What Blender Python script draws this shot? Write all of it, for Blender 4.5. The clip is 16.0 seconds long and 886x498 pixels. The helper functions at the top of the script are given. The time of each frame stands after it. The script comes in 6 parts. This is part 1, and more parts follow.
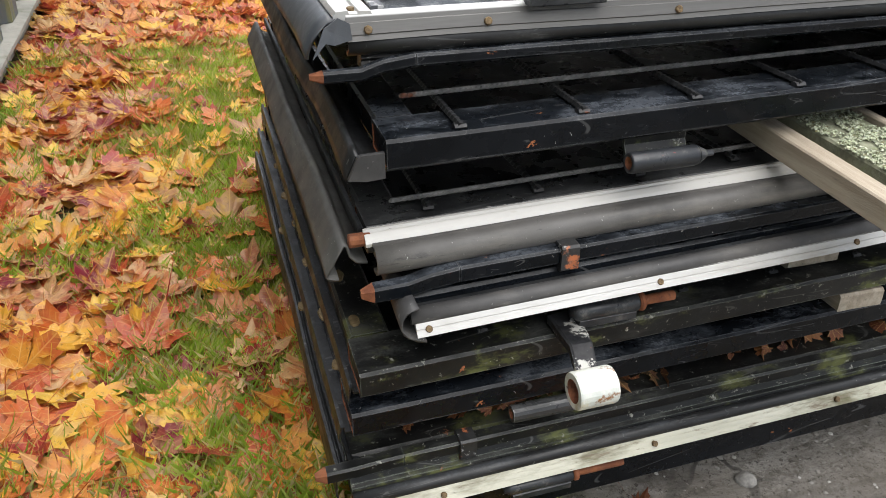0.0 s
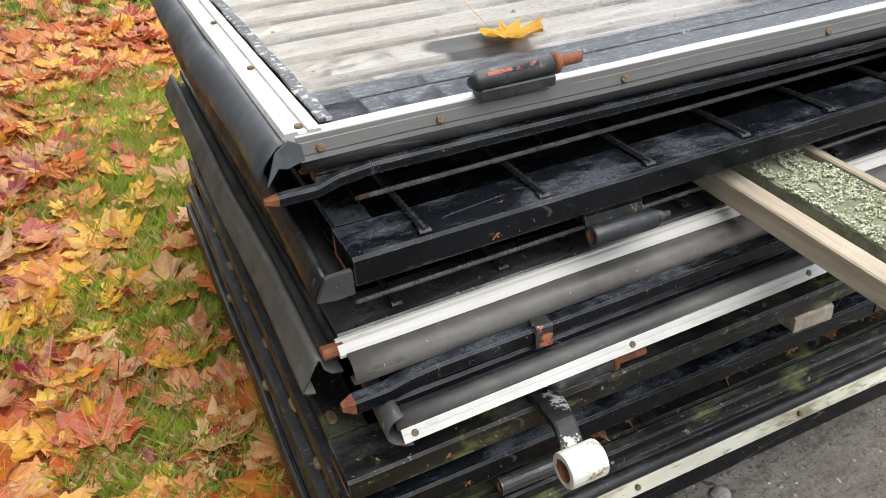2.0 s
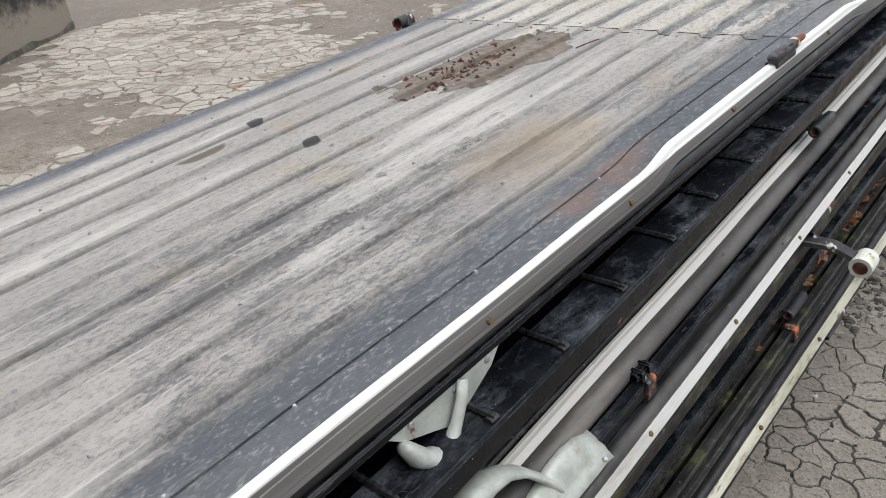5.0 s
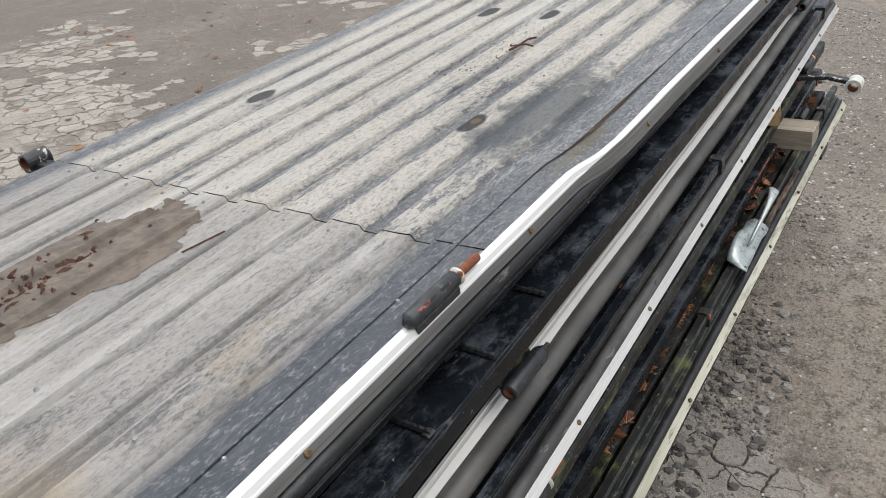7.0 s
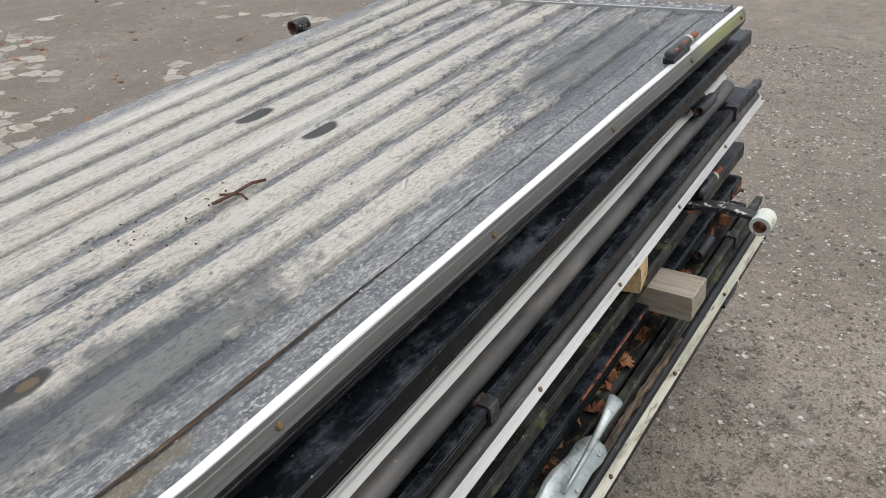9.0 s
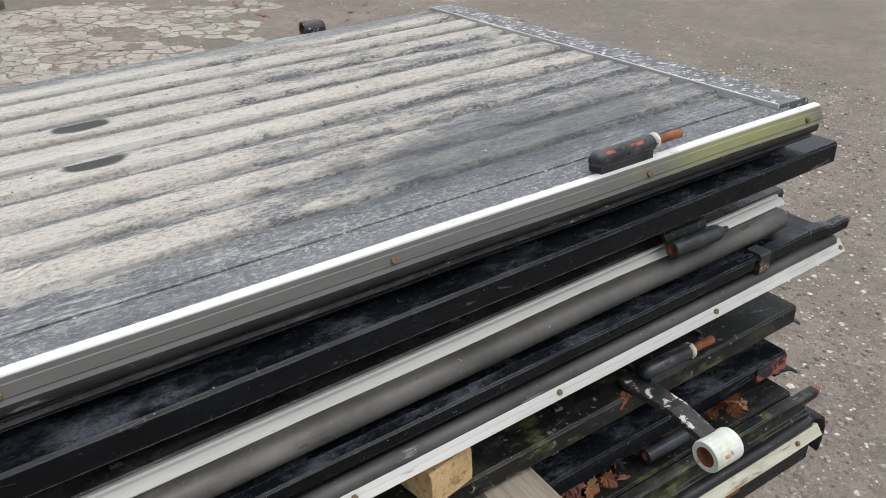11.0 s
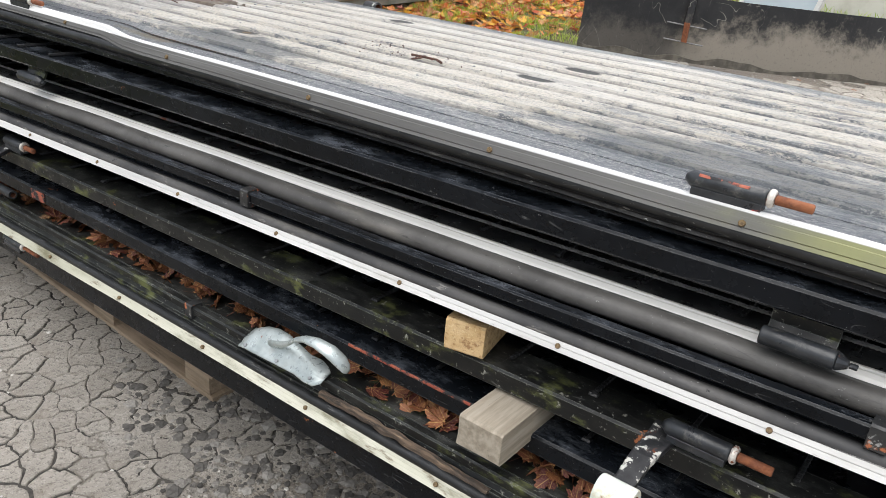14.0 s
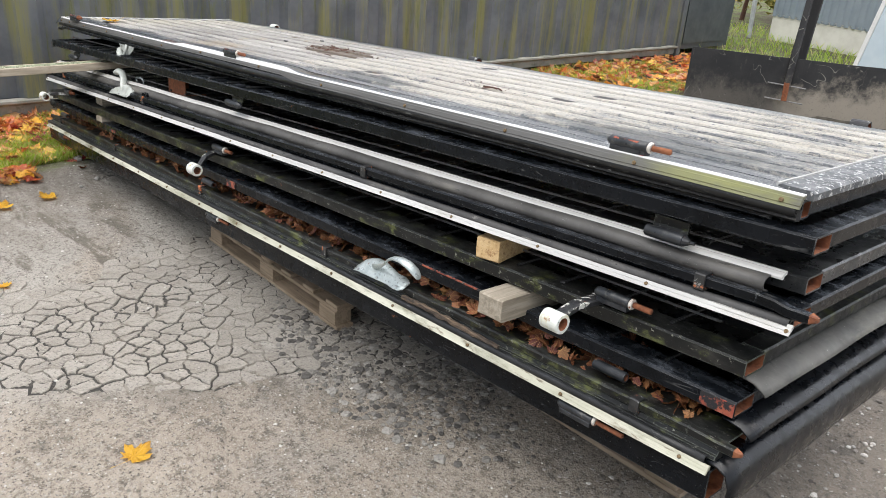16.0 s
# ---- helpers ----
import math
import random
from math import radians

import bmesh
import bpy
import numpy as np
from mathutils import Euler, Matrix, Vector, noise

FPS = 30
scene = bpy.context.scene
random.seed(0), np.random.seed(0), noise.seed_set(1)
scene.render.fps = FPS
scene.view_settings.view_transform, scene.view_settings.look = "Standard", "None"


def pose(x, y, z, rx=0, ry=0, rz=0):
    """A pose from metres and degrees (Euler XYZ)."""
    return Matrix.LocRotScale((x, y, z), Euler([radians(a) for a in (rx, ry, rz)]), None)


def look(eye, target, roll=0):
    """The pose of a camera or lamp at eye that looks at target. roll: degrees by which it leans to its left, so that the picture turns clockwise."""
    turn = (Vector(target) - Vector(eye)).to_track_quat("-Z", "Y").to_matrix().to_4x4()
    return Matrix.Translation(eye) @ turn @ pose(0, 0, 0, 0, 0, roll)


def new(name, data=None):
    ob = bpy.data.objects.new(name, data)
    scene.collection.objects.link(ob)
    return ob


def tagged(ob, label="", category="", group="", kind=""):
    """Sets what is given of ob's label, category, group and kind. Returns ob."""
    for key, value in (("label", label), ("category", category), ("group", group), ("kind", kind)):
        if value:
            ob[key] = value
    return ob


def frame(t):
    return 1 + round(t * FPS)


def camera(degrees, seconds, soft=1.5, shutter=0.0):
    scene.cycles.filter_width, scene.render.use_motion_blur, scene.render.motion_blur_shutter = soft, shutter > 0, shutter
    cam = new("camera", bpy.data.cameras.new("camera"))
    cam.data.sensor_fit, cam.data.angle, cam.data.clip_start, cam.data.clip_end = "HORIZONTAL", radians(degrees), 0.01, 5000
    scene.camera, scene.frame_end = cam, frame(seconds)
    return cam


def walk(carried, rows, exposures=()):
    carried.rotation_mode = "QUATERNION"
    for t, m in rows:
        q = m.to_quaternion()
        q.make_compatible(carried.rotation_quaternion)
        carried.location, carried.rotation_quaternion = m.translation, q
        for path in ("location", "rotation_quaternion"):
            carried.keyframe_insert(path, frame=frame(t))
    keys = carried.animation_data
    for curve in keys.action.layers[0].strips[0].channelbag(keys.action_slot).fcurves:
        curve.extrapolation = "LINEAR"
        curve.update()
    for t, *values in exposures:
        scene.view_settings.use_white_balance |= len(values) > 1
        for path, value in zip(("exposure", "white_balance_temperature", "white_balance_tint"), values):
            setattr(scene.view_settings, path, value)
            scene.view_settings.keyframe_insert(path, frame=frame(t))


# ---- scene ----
cam = camera(59.8, 16.0, soft=0.65)
PATH = [
    (0, (-0.199, -1.11, 0.262), (0.319, 0.544, -0.735), 0.4),
    (0.5, (-0.269, -0.997, 0.2), (0.317, 0.617, -0.826), 0.7),
    (1, (-0.322, -0.957, 0.175), (0.304, 0.623, -0.879), 0.2),
    (1.5, (-0.298, -0.981, 0.267), (0.357, 0.578, -0.801), -1.1),
    (2, (-0.213, -0.976, 0.423), (0.462, 0.577, -0.642), -3.2),
    (2.5, (-0.117, -0.952, 0.518), (0.588, 0.591, -0.542), -5.4),
    (2.8, (-0.036, -0.935, 0.578), (0.691, 0.604, -0.473), -6.7),
    (3, (0.027, -0.926, 0.62), (0.786, 0.601, -0.425), -7.3),
    (3.5, (0.185, -0.875, 0.662), (1.04, 0.615, -0.362), -8.3),
    (4, (0.327, -0.793, 0.65), (1.306, 0.628, -0.361), -8.9),
    (4.5, (0.495, -0.715, 0.676), (1.607, 0.62, -0.315), -9.1),
    (5, (0.707, -0.685, 0.678), (1.936, 0.558, -0.293), -9.0),
    (5.2, (0.831, -0.673, 0.672), (2.105, 0.533, -0.288), -8.7),
    (7.3, (2.118, -0.658, 0.746), (3.489, 0.391, -0.264), -8.6),
    (7.5, (2.251, -0.687, 0.745), (3.625, 0.356, -0.266), -8.5),
    (8, (2.508, -0.724, 0.728), (3.879, 0.316, -0.292), -8.4),
    (8.5, (2.85, -0.711, 0.696), (4.209, 0.339, -0.329), -8.1),
    (9, (3.156, -0.739, 0.729), (4.495, 0.34, -0.293), -7.4),
    (9.5, (3.495, -0.813, 0.71), (4.793, 0.323, -0.301), -6.6),
    (10, (3.758, -0.868, 0.689), (4.976, 0.365, -0.31), -5.6),
    (10.2, (3.862, -0.867, 0.662), (5.033, 0.416, -0.328), -5.3),
    (12.3, (4.998, -1.066, 0.474), (5.056, 0.714, -0.435), 1.0),
    (12.5, (5.073, -1.054, 0.475), (4.971, 0.729, -0.425), 1.7),
    (13, (5.248, -1.052, 0.445), (4.738, 0.678, -0.419), 3.3),
    (13.5, (5.459, -1.152, 0.438), (4.607, 0.452, -0.398), 4.6),
    (14, (5.622, -1.324, 0.423), (4.547, 0.164, -0.37), 5.3),
    (14.5, (5.803, -1.552, 0.452), (4.589, -0.151, -0.299), 5.1),
    (15, (6.078, -1.641, 0.461), (4.775, -0.3, -0.25), 4.4),
    (15.5, (6.36, -1.751, 0.466), (5.007, -0.445, -0.215), 4.0),
    (16, (6.573, -1.941, 0.454), (5.19, -0.655, -0.203), 3.8),
]
TILT = Matrix(((0.9985, 0.0011, -0.0549, 0), (0.0011, 0.9992, 0.0399, 0), (0.0549, -0.0399, 0.9977, 0), (0, 0, 0, 1)))
walk(cam, [(t, TILT @ look(eye, target, roll)) for t, eye, target, roll in PATH], [(0, 1.1), (0.8, 1.2), (1.6, 1.26), (2.5, 1.05), (3.5, 0.8), (5, 0.68), (7.5, 0.56), (10, 0.51), (12.5, 0.82), (13.5, 0.98), (14.5, 1.06), (16, 1.12)])

# ---- light: an even overcast sky ----
world = bpy.data.worlds.new("sky")
scene.world = world
world.use_nodes = True
wn = world.node_tree
sky = wn.nodes.new("ShaderNodeTexSky")
sky.sky_type = "NISHITA"
sky.sun_disc = False
sky.sun_elevation = radians(68)
sky.sun_rotation = radians(20)
sky.dust_density = 3.0
soften = wn.nodes.new("ShaderNodeHueSaturation")
soften.inputs["Saturation"].default_value = 0.34
wn.links.new(sky.outputs[0], soften.inputs["Color"])
wn.links.new(soften.outputs[0], wn.nodes["Background"].inputs[0])
wn.nodes["Background"].inputs[1].default_value = 0.15
sun = new("sun", bpy.data.lights.new("sun", "SUN"))
sun.data.energy = 1.5
sun.data.color = (1.0, 0.97, 0.93)
sun.data.angle = radians(55)
sun.matrix_world = look((2.4, -3.6, 8), (2, 0.5, 0))

# ---- materials ----


class Nodes:
    def __init__(self, name):
        self.m = bpy.data.materials.new(name)
        self.m.use_nodes = True
        self.t = self.m.node_tree
        self.b = self.t.nodes["Principled BSDF"]
        self.co = self.add("ShaderNodeTexCoord").outputs["Object"]

    def add(self, kind):
        return self.t.nodes.new(kind)

    def put(self, socket, value):
        if isinstance(value, bpy.types.NodeSocket):
            self.t.links.new(value, socket)
        else:
            socket.default_value = value

    def scaled(self, s):
        n = self.add("ShaderNodeMapping")
        self.put(n.inputs["Vector"], self.co)
        n.inputs["Scale"].default_value = s
        return n.outputs[0]

    def noise(self, scale, detail=4, rough=0.6, stretch=None, warp=0.0):
        n = self.add("ShaderNodeTexNoise")
        self.put(n.inputs["Vector"], self.scaled(stretch) if stretch else self.co)
        n.inputs["Scale"].default_value = scale
        n.inputs["Detail"].default_value = detail
        n.inputs["Roughness"].default_value = rough
        n.inputs["Distortion"].default_value = warp
        return n.outputs["Fac"]

    def ramp(self, v, lo, hi, a=0.0, b=1.0):
        n = self.add("ShaderNodeMapRange")
        n.interpolation_type = "SMOOTHSTEP"
        self.put(n.inputs[0], v)
        for i, q in enumerate((lo, hi, a, b)):
            n.inputs[i + 1].default_value = q
        return n.outputs[0]

    def math(self, op, a, b=0.0, c=0.0):
        n = self.add("ShaderNodeMath")
        n.operation = op
        for i, q in enumerate((a, b, c)):
            self.put(n.inputs[i], q)
        return n.outputs[0]

    def mix(self, f, a, b):
        n = self.add("ShaderNodeMix")
        n.data_type = "RGBA"
        self.put(n.inputs[0], f)
        self.put(n.inputs[6], (*a, 1) if isinstance(a, tuple) else a)
        self.put(n.inputs[7], (*b, 1) if isinstance(b, tuple) else b)
        return n.outputs[2]

    def colours(self, v, stops, hard=False):
        n = self.add("ShaderNodeValToRGB")
        n.color_ramp.interpolation = "CONSTANT" if hard else "LINEAR"
        while len(n.color_ramp.elements) < len(stops):
            n.color_ramp.elements.new(0.5)
        for e, (p, c) in zip(n.color_ramp.elements, stops):
            e.position, e.color = p, (*c, 1)
        self.put(n.inputs[0], v)
        return n.outputs[0]

    def bump(self, h, strength, distance=0.002):
        n = self.add("ShaderNodeBump")
        n.inputs["Strength"].default_value = strength
        n.inputs["Distance"].default_value = distance
        self.put(n.inputs["Height"], h)
        self.put(self.b.inputs["Normal"], n.outputs[0])

    def done(self, colour, rough=0.5, metal=0.0):
        self.put(self.b.inputs["Base Color"], (*colour, 1) if isinstance(colour, tuple) else colour)
        self.put(self.b.inputs["Roughness"], rough)
        self.put(self.b.inputs["Metallic"], metal)
        return self.m


def surface(name, a, b, scale=12, rough=0.5, metal=0.0, layers=(), stretch=None, grain=250, bump=0.15, spread=0.12, gloss=0.5, edge=None, dust_sheen=None, scratch=None):
    """Two tones of one surface at a large scale, dirt or wear layers over them, and a fine relief."""
    n = Nodes(name)
    col = n.mix(n.ramp(n.noise(scale, 5, 0.65, stretch), 0.35, 0.65), a, b)
    r = n.ramp(n.noise(scale * 2.3, 4), 0.3, 0.7, max(0.05, rough - spread), min(1, rough + spread))
    for c, s, lo, hi, st in layers:
        k = n.ramp(n.noise(s, 6, 0.7, st), lo, hi)
        col = n.mix(k, col, c)
        r = n.math("MAXIMUM", r, n.math("MULTIPLY", k, 0.8))
    n.b.inputs["Specular IOR Level"].default_value = gloss
    if scratch:
        # thin curved scrapes: narrow bands of a smooth noise
        for sc, wd, st in ((9, 0.004, (0.12, 1, 1)), (26, 0.006, (0.3, 1, 1.4))):
            line_ = n.math("ABSOLUTE", n.math("SUBTRACT", n.noise(sc, 1, 0.4, st, 0.6), 0.5))
            k = n.math("MULTIPLY", n.ramp(line_, wd, wd * 0.3), n.ramp(n.noise(sc * 1.1, 3), 0.54, 0.6, 0.0, 0.32))
            col = n.mix(k, col, scratch)
    if dust_sheen:
        # dust in streaks on faces that look up, lightened to paint in sky sheen
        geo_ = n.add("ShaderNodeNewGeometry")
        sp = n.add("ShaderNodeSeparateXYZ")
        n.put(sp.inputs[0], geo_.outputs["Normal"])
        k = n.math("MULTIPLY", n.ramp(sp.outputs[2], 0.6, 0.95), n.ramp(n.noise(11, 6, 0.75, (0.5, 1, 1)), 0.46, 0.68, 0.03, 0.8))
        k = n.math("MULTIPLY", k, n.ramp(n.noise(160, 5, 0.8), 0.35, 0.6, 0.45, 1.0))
        col = n.mix(k, col, dust_sheen)
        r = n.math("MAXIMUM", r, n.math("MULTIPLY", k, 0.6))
    if edge:
        # edges lightened: paint rubbed off, with the edge highlight painted in
        bev, geo, dot = n.add("ShaderNodeBevel"), n.add("ShaderNodeNewGeometry"), n.add("ShaderNodeVectorMath")
        bev.samples = 4
        bev.inputs["Radius"].default_value = 0.0035
        dot.operation = "DOT_PRODUCT"
        n.put(dot.inputs[0], bev.outputs[0])
        n.put(dot.inputs[1], geo.outputs["Normal"])
        k = n.math("MULTIPLY", n.ramp(dot.outputs["Value"], 0.99, 0.86), n.ramp(n.noise(26, 5, 0.7, (0.4, 1, 1)), 0.4, 0.6, 0.15, 0.9))
        col = n.mix(k, col, edge)
    n.bump(n.noise(grain, 3, 0.6, stretch), bump)
    return n.done(col, r, metal)


RUST, DUST, MOSS = (0.19, 0.06, 0.025), (0.16, 0.155, 0.14), (0.075, 0.085, 0.025)
PALE = (0.42, 0.42, 0.4)
m_black = surface("black_paint", (0.002, 0.0029, 0.0042), (0.005, 0.0065, 0.009), 7, 0.24, layers=(((0.006, 0.0075, 0.01), 14, 0.52, 0.8, (0.35, 1, 1)), ((0.07, 0.07, 0.07), 42, 0.65, 0.75, (0.3, 1, 1)), (PALE, 110, 0.675, 0.71, None), ((0.33, 0.12, 0.05), 10, 0.69, 0.71, (0.7, 1, 1))), bump=0.06, gloss=0.17, edge=(0.13, 0.135, 0.14), dust_sheen=(0.1, 0.112, 0.13), scratch=(0.14, 0.14, 0.14))
# the same black paint without the sheen, which keeps insides dark
m_deep = surface("black_paint_inside", (0.002, 0.0028, 0.004), (0.005, 0.006, 0.0085), 7, 0.3, layers=(((0.012, 0.014, 0.017), 14, 0.52, 0.8, None), (PALE, 130, 0.69, 0.72, None)), gloss=0.35)
m_dusty = surface("dusty_black_paint", (0.012, 0.013, 0.014), (0.03, 0.031, 0.032), 9, 0.35, layers=(((0.08, 0.08, 0.078), 24, 0.52, 0.72, None), (PALE, 90, 0.63, 0.68, None), ((0.3, 0.11, 0.05), 11, 0.7, 0.72, None)), gloss=0.6, edge=(0.17, 0.17, 0.165), dust_sheen=(0.12, 0.122, 0.122), scratch=(0.2, 0.2, 0.2))
m_mossy = surface("mossy_black_paint", (0.005, 0.0055, 0.006), (0.012, 0.0125, 0.012), 9, 0.42, layers=(((0.045, 0.044, 0.04), 16, 0.54, 0.78, (0.4, 1, 1)), ((0.1, 0.11, 0.04), 10, 0.53, 0.68, (0.8, 1, 1.5)), ((0.22, 0.22, 0.19), 60, 0.6, 0.68, None), (PALE, 120, 0.66, 0.7, None), ((0.3, 0.11, 0.05), 9, 0.69, 0.71, None)), gloss=0.28, edge=(0.18, 0.2, 0.17), dust_sheen=(0.075, 0.077, 0.072), scratch=(0.18, 0.18, 0.17))
m_rubber = surface("grey_rubber", (0.036, 0.036, 0.037), (0.068, 0.066, 0.064), 5, 0.55, layers=(((0.14, 0.132, 0.118), 9, 0.5, 0.8, (0.3, 1, 1)), ((0.2, 0.19, 0.175), 45, 0.6, 0.7, (0.25, 1, 1)), (PALE, 130, 0.67, 0.71, None), ((0.008, 0.008, 0.009), 30, 0.64, 0.7, None)), bump=0.2, gloss=0.45, scratch=(0.02, 0.02, 0.02))
m_rubber_dark = surface("black_rubber", (0.007, 0.0075, 0.008), (0.017, 0.0175, 0.018), 6, 0.42, layers=(((0.1, 0.1, 0.096), 14, 0.58, 0.85, (0.4, 1, 1)), ((0.13, 0.13, 0.125), 50, 0.6, 0.7, (0.2, 1, 1)), (PALE, 140, 0.67, 0.72, None)), bump=0.12, gloss=0.4, dust_sheen=(0.055, 0.06, 0.067), scratch=(0.12, 0.12, 0.12))
m_grimy = surface("grimy_black_strip", (0.006, 0.006, 0.0065), (0.018, 0.017, 0.016), 14, 0.5, layers=(((0.1, 0.095, 0.085), 30, 0.56, 0.68, (0.2, 1, 1)), ((0.2, 0.07, 0.035), 8, 0.66, 0.7, (0.5, 1, 1)), (PALE, 100, 0.63, 0.68, (0.5, 1, 1))), bump=0.4, gloss=0.35)
m_flap = surface("slate_rubber", (0.04, 0.045, 0.052), (0.075, 0.08, 0.088), 6, 0.42, layers=(((0.13, 0.135, 0.14), 12, 0.52, 0.8, (1, 0.3, 1)), (PALE, 110, 0.67, 0.72, None)), bump=0.15, gloss=0.5, scratch=(0.16, 0.16, 0.16))
m_seal = surface("dusty_round_seal", (0.06, 0.057, 0.054), (0.105, 0.1, 0.094), 5, 0.5, layers=(((0.2, 0.185, 0.16), 8, 0.52, 0.8, (0.25, 1, 1)), ((0.03, 0.03, 0.03), 26, 0.6, 0.7, (0.25, 1, 1)), (PALE, 130, 0.66, 0.7, None)), bump=0.2, gloss=0.5, scratch=(0.02, 0.02, 0.02))
m_alu = surface("aluminium_trim", (0.4, 0.397, 0.385), (0.53, 0.527, 0.51), 5, 0.42, 0.08, layers=(((0.3, 0.285, 0.25), 8, 0.52, 0.8, (0.25, 1, 1)), ((0.17, 0.16, 0.145), 90, 0.64, 0.72, (0.12, 1, 1))), stretch=(0.15, 1, 1), grain=120)
m_alu_old = surface("weathered_trim", (0.34, 0.335, 0.25), (0.54, 0.53, 0.44), 5, 0.5, 0.1, layers=(((0.14, 0.13, 0.07), 9, 0.48, 0.7, (0.3, 1, 1)), ((0.2, 0.17, 0.12), 60, 0.55, 0.66, (0.2, 1, 1)), ((0.2, 0.19, 0.17), 120, 0.68, 0.76, (0.2, 1, 1))), stretch=(0.15, 1, 1), grain=120)


def edge_trim_material():
    n = Nodes("edge_trim")
    sep = n.add("ShaderNodeSeparateXYZ")
    n.put(sep.inputs[0], n.co)
    col = n.mix(n.ramp(n.noise(5, 5, 0.65, (0.15, 1, 1)), 0.35, 0.65), (0.58, 0.58, 0.57), (0.74, 0.74, 0.73))
    col = n.mix(n.ramp(n.noise(110, 4, 0.7, (0.15, 1, 1)), 0.62, 0.75), col, (0.3, 0.29, 0.26))
    # front strip is coloured much darker than the lip above it
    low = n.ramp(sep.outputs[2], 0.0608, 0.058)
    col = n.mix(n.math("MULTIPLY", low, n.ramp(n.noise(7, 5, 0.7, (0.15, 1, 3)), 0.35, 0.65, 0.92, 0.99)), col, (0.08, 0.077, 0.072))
    green = n.math("MULTIPLY", n.math("MULTIPLY", low, n.ramp(n.math("ADD", sep.outputs[0], n.noise(3, 4)), 5.5, 6.1)), n.ramp(n.noise(9, 4, 0.6, (0.3, 1, 1)), 0.3, 0.6))
    col = n.mix(n.math("MULTIPLY", green, 0.65), col, (0.3, 0.31, 0.09))
    n.bump(n.noise(90, 3, 0.6, (0.15, 1, 1)), 0.15)
    return n.done(col, 0.45, 0.15)


m_edge_trim = edge_trim_material()
m_galv = surface("galvanised_steel", (0.34, 0.385, 0.38), (0.47, 0.515, 0.505), 26, 0.36, 0.45, layers=(((0.32, 0.31, 0.27), 18, 0.56, 0.8, None), (RUST, 14, 0.69, 0.73, None)), bump=0.08)
m_latch_white = surface("dull_white_latch_paint", (0.33, 0.355, 0.33), (0.47, 0.49, 0.455), 22, 0.42, 0.1, layers=(((0.3, 0.28, 0.22), 20, 0.54, 0.75, None), (RUST, 13, 0.66, 0.72, None)))
m_white = surface("chipped_white_paint", (0.52, 0.56, 0.52), (0.66, 0.68, 0.63), 18, 0.5, layers=(((0.46, 0.4, 0.2), 14, 0.5, 0.68, None), ((0.25, 0.12, 0.05), 24, 0.58, 0.66, None), ((0.02, 0.02, 0.02), 30, 0.66, 0.68, None)))
m_chip = surface("black_paint_with_white_chips", (0.012, 0.013, 0.015), (0.03, 0.03, 0.032), 30, 0.5, layers=(((0.5, 0.5, 0.46), 22, 0.56, 0.6, None), (RUST, 30, 0.64, 0.68, None)))
# trim lightened in its colour to offset the shade under panel 2
m_alu_lightened = surface("lightened_trim", (0.52, 0.508, 0.475), (0.66, 0.648, 0.615), 3, 0.4, 0.0, layers=(((0.45, 0.42, 0.36), 40, 0.6, 0.75, (0.2, 1, 1)), ((0.14, 0.13, 0.11), 120, 0.66, 0.72, (0.3, 1, 1))), stretch=(0.15, 1, 1), grain=120)
m_rubber_pale = surface("dusty_grey_rubber", (0.06, 0.06, 0.056), (0.11, 0.107, 0.098), 6, 0.6, layers=(((0.17, 0.165, 0.14), 9, 0.52, 0.75, (1, 0.3, 1)), ((0.03, 0.03, 0.03), 12, 0.57, 0.75, None), (PALE, 90, 0.66, 0.7, None)), scratch=(0.2, 0.19, 0.17))
m_chip_strip = surface("speckled_grey_strip", (0.05, 0.055, 0.06), (0.12, 0.125, 0.13), 12, 0.6, layers=(((0.45, 0.45, 0.44), 60, 0.54, 0.6, None),))
m_clip = surface("rust_stained_paint", (0.012, 0.013, 0.014), (0.03, 0.03, 0.03), 20, 0.5, layers=(((0.42, 0.13, 0.05), 16, 0.56, 0.62, None), ((0.3, 0.3, 0.29), 45, 0.58, 0.64, None)))
m_rust = surface("rusted_steel", (0.14, 0.045, 0.02), (0.24, 0.085, 0.035), 40, 0.85, layers=(((0.05, 0.025, 0.018), 30, 0.55, 0.75, None),), bump=0.4)
m_primer = surface("red_primer", (0.26, 0.05, 0.03), (0.34, 0.1, 0.055), 30, 0.7, layers=(((0.015, 0.015, 0.017), 26, 0.46, 0.54, None), ((0.3, 0.29, 0.27), 60, 0.62, 0.68, None)))
m_rebar = surface("painted_rebar", (0.008, 0.009, 0.01), (0.028, 0.028, 0.029), 25, 0.4, layers=(((0.1, 0.1, 0.095), 40, 0.58, 0.8, None), (RUST, 5, 0.66, 0.7, None)), gloss=0.4)
m_rebar_worn = surface("scuffed_rebar", (0.13, 0.13, 0.13), (0.24, 0.235, 0.225), 40, 0.4, 0.3, layers=((RUST, 6, 0.64, 0.7, None),))
m_pin = surface("pin_black_paint", (0.012, 0.014, 0.017), (0.028, 0.031, 0.035), 18, 0.38, layers=((DUST, 30, 0.55, 0.8, None), ((0.4, 0.05, 0.035), 14, 0.66, 0.675, (0.25, 1, 1)), (RUST, 25, 0.69, 0.73, None)))
m_ring = surface("worn_collar_metal", (0.5, 0.48, 0.44), (0.66, 0.62, 0.56), 60, 0.55, 0.3, layers=((RUST, 60, 0.52, 0.62, None),))
m_screw = surface("rusty_screw", (0.1, 0.065, 0.035), (0.2, 0.14, 0.07), 200, 0.7, 0.4)
m_zinc = surface("zinc_rivet", (0.3, 0.31, 0.32), (0.46, 0.47, 0.48), 150, 0.4, 0.6)
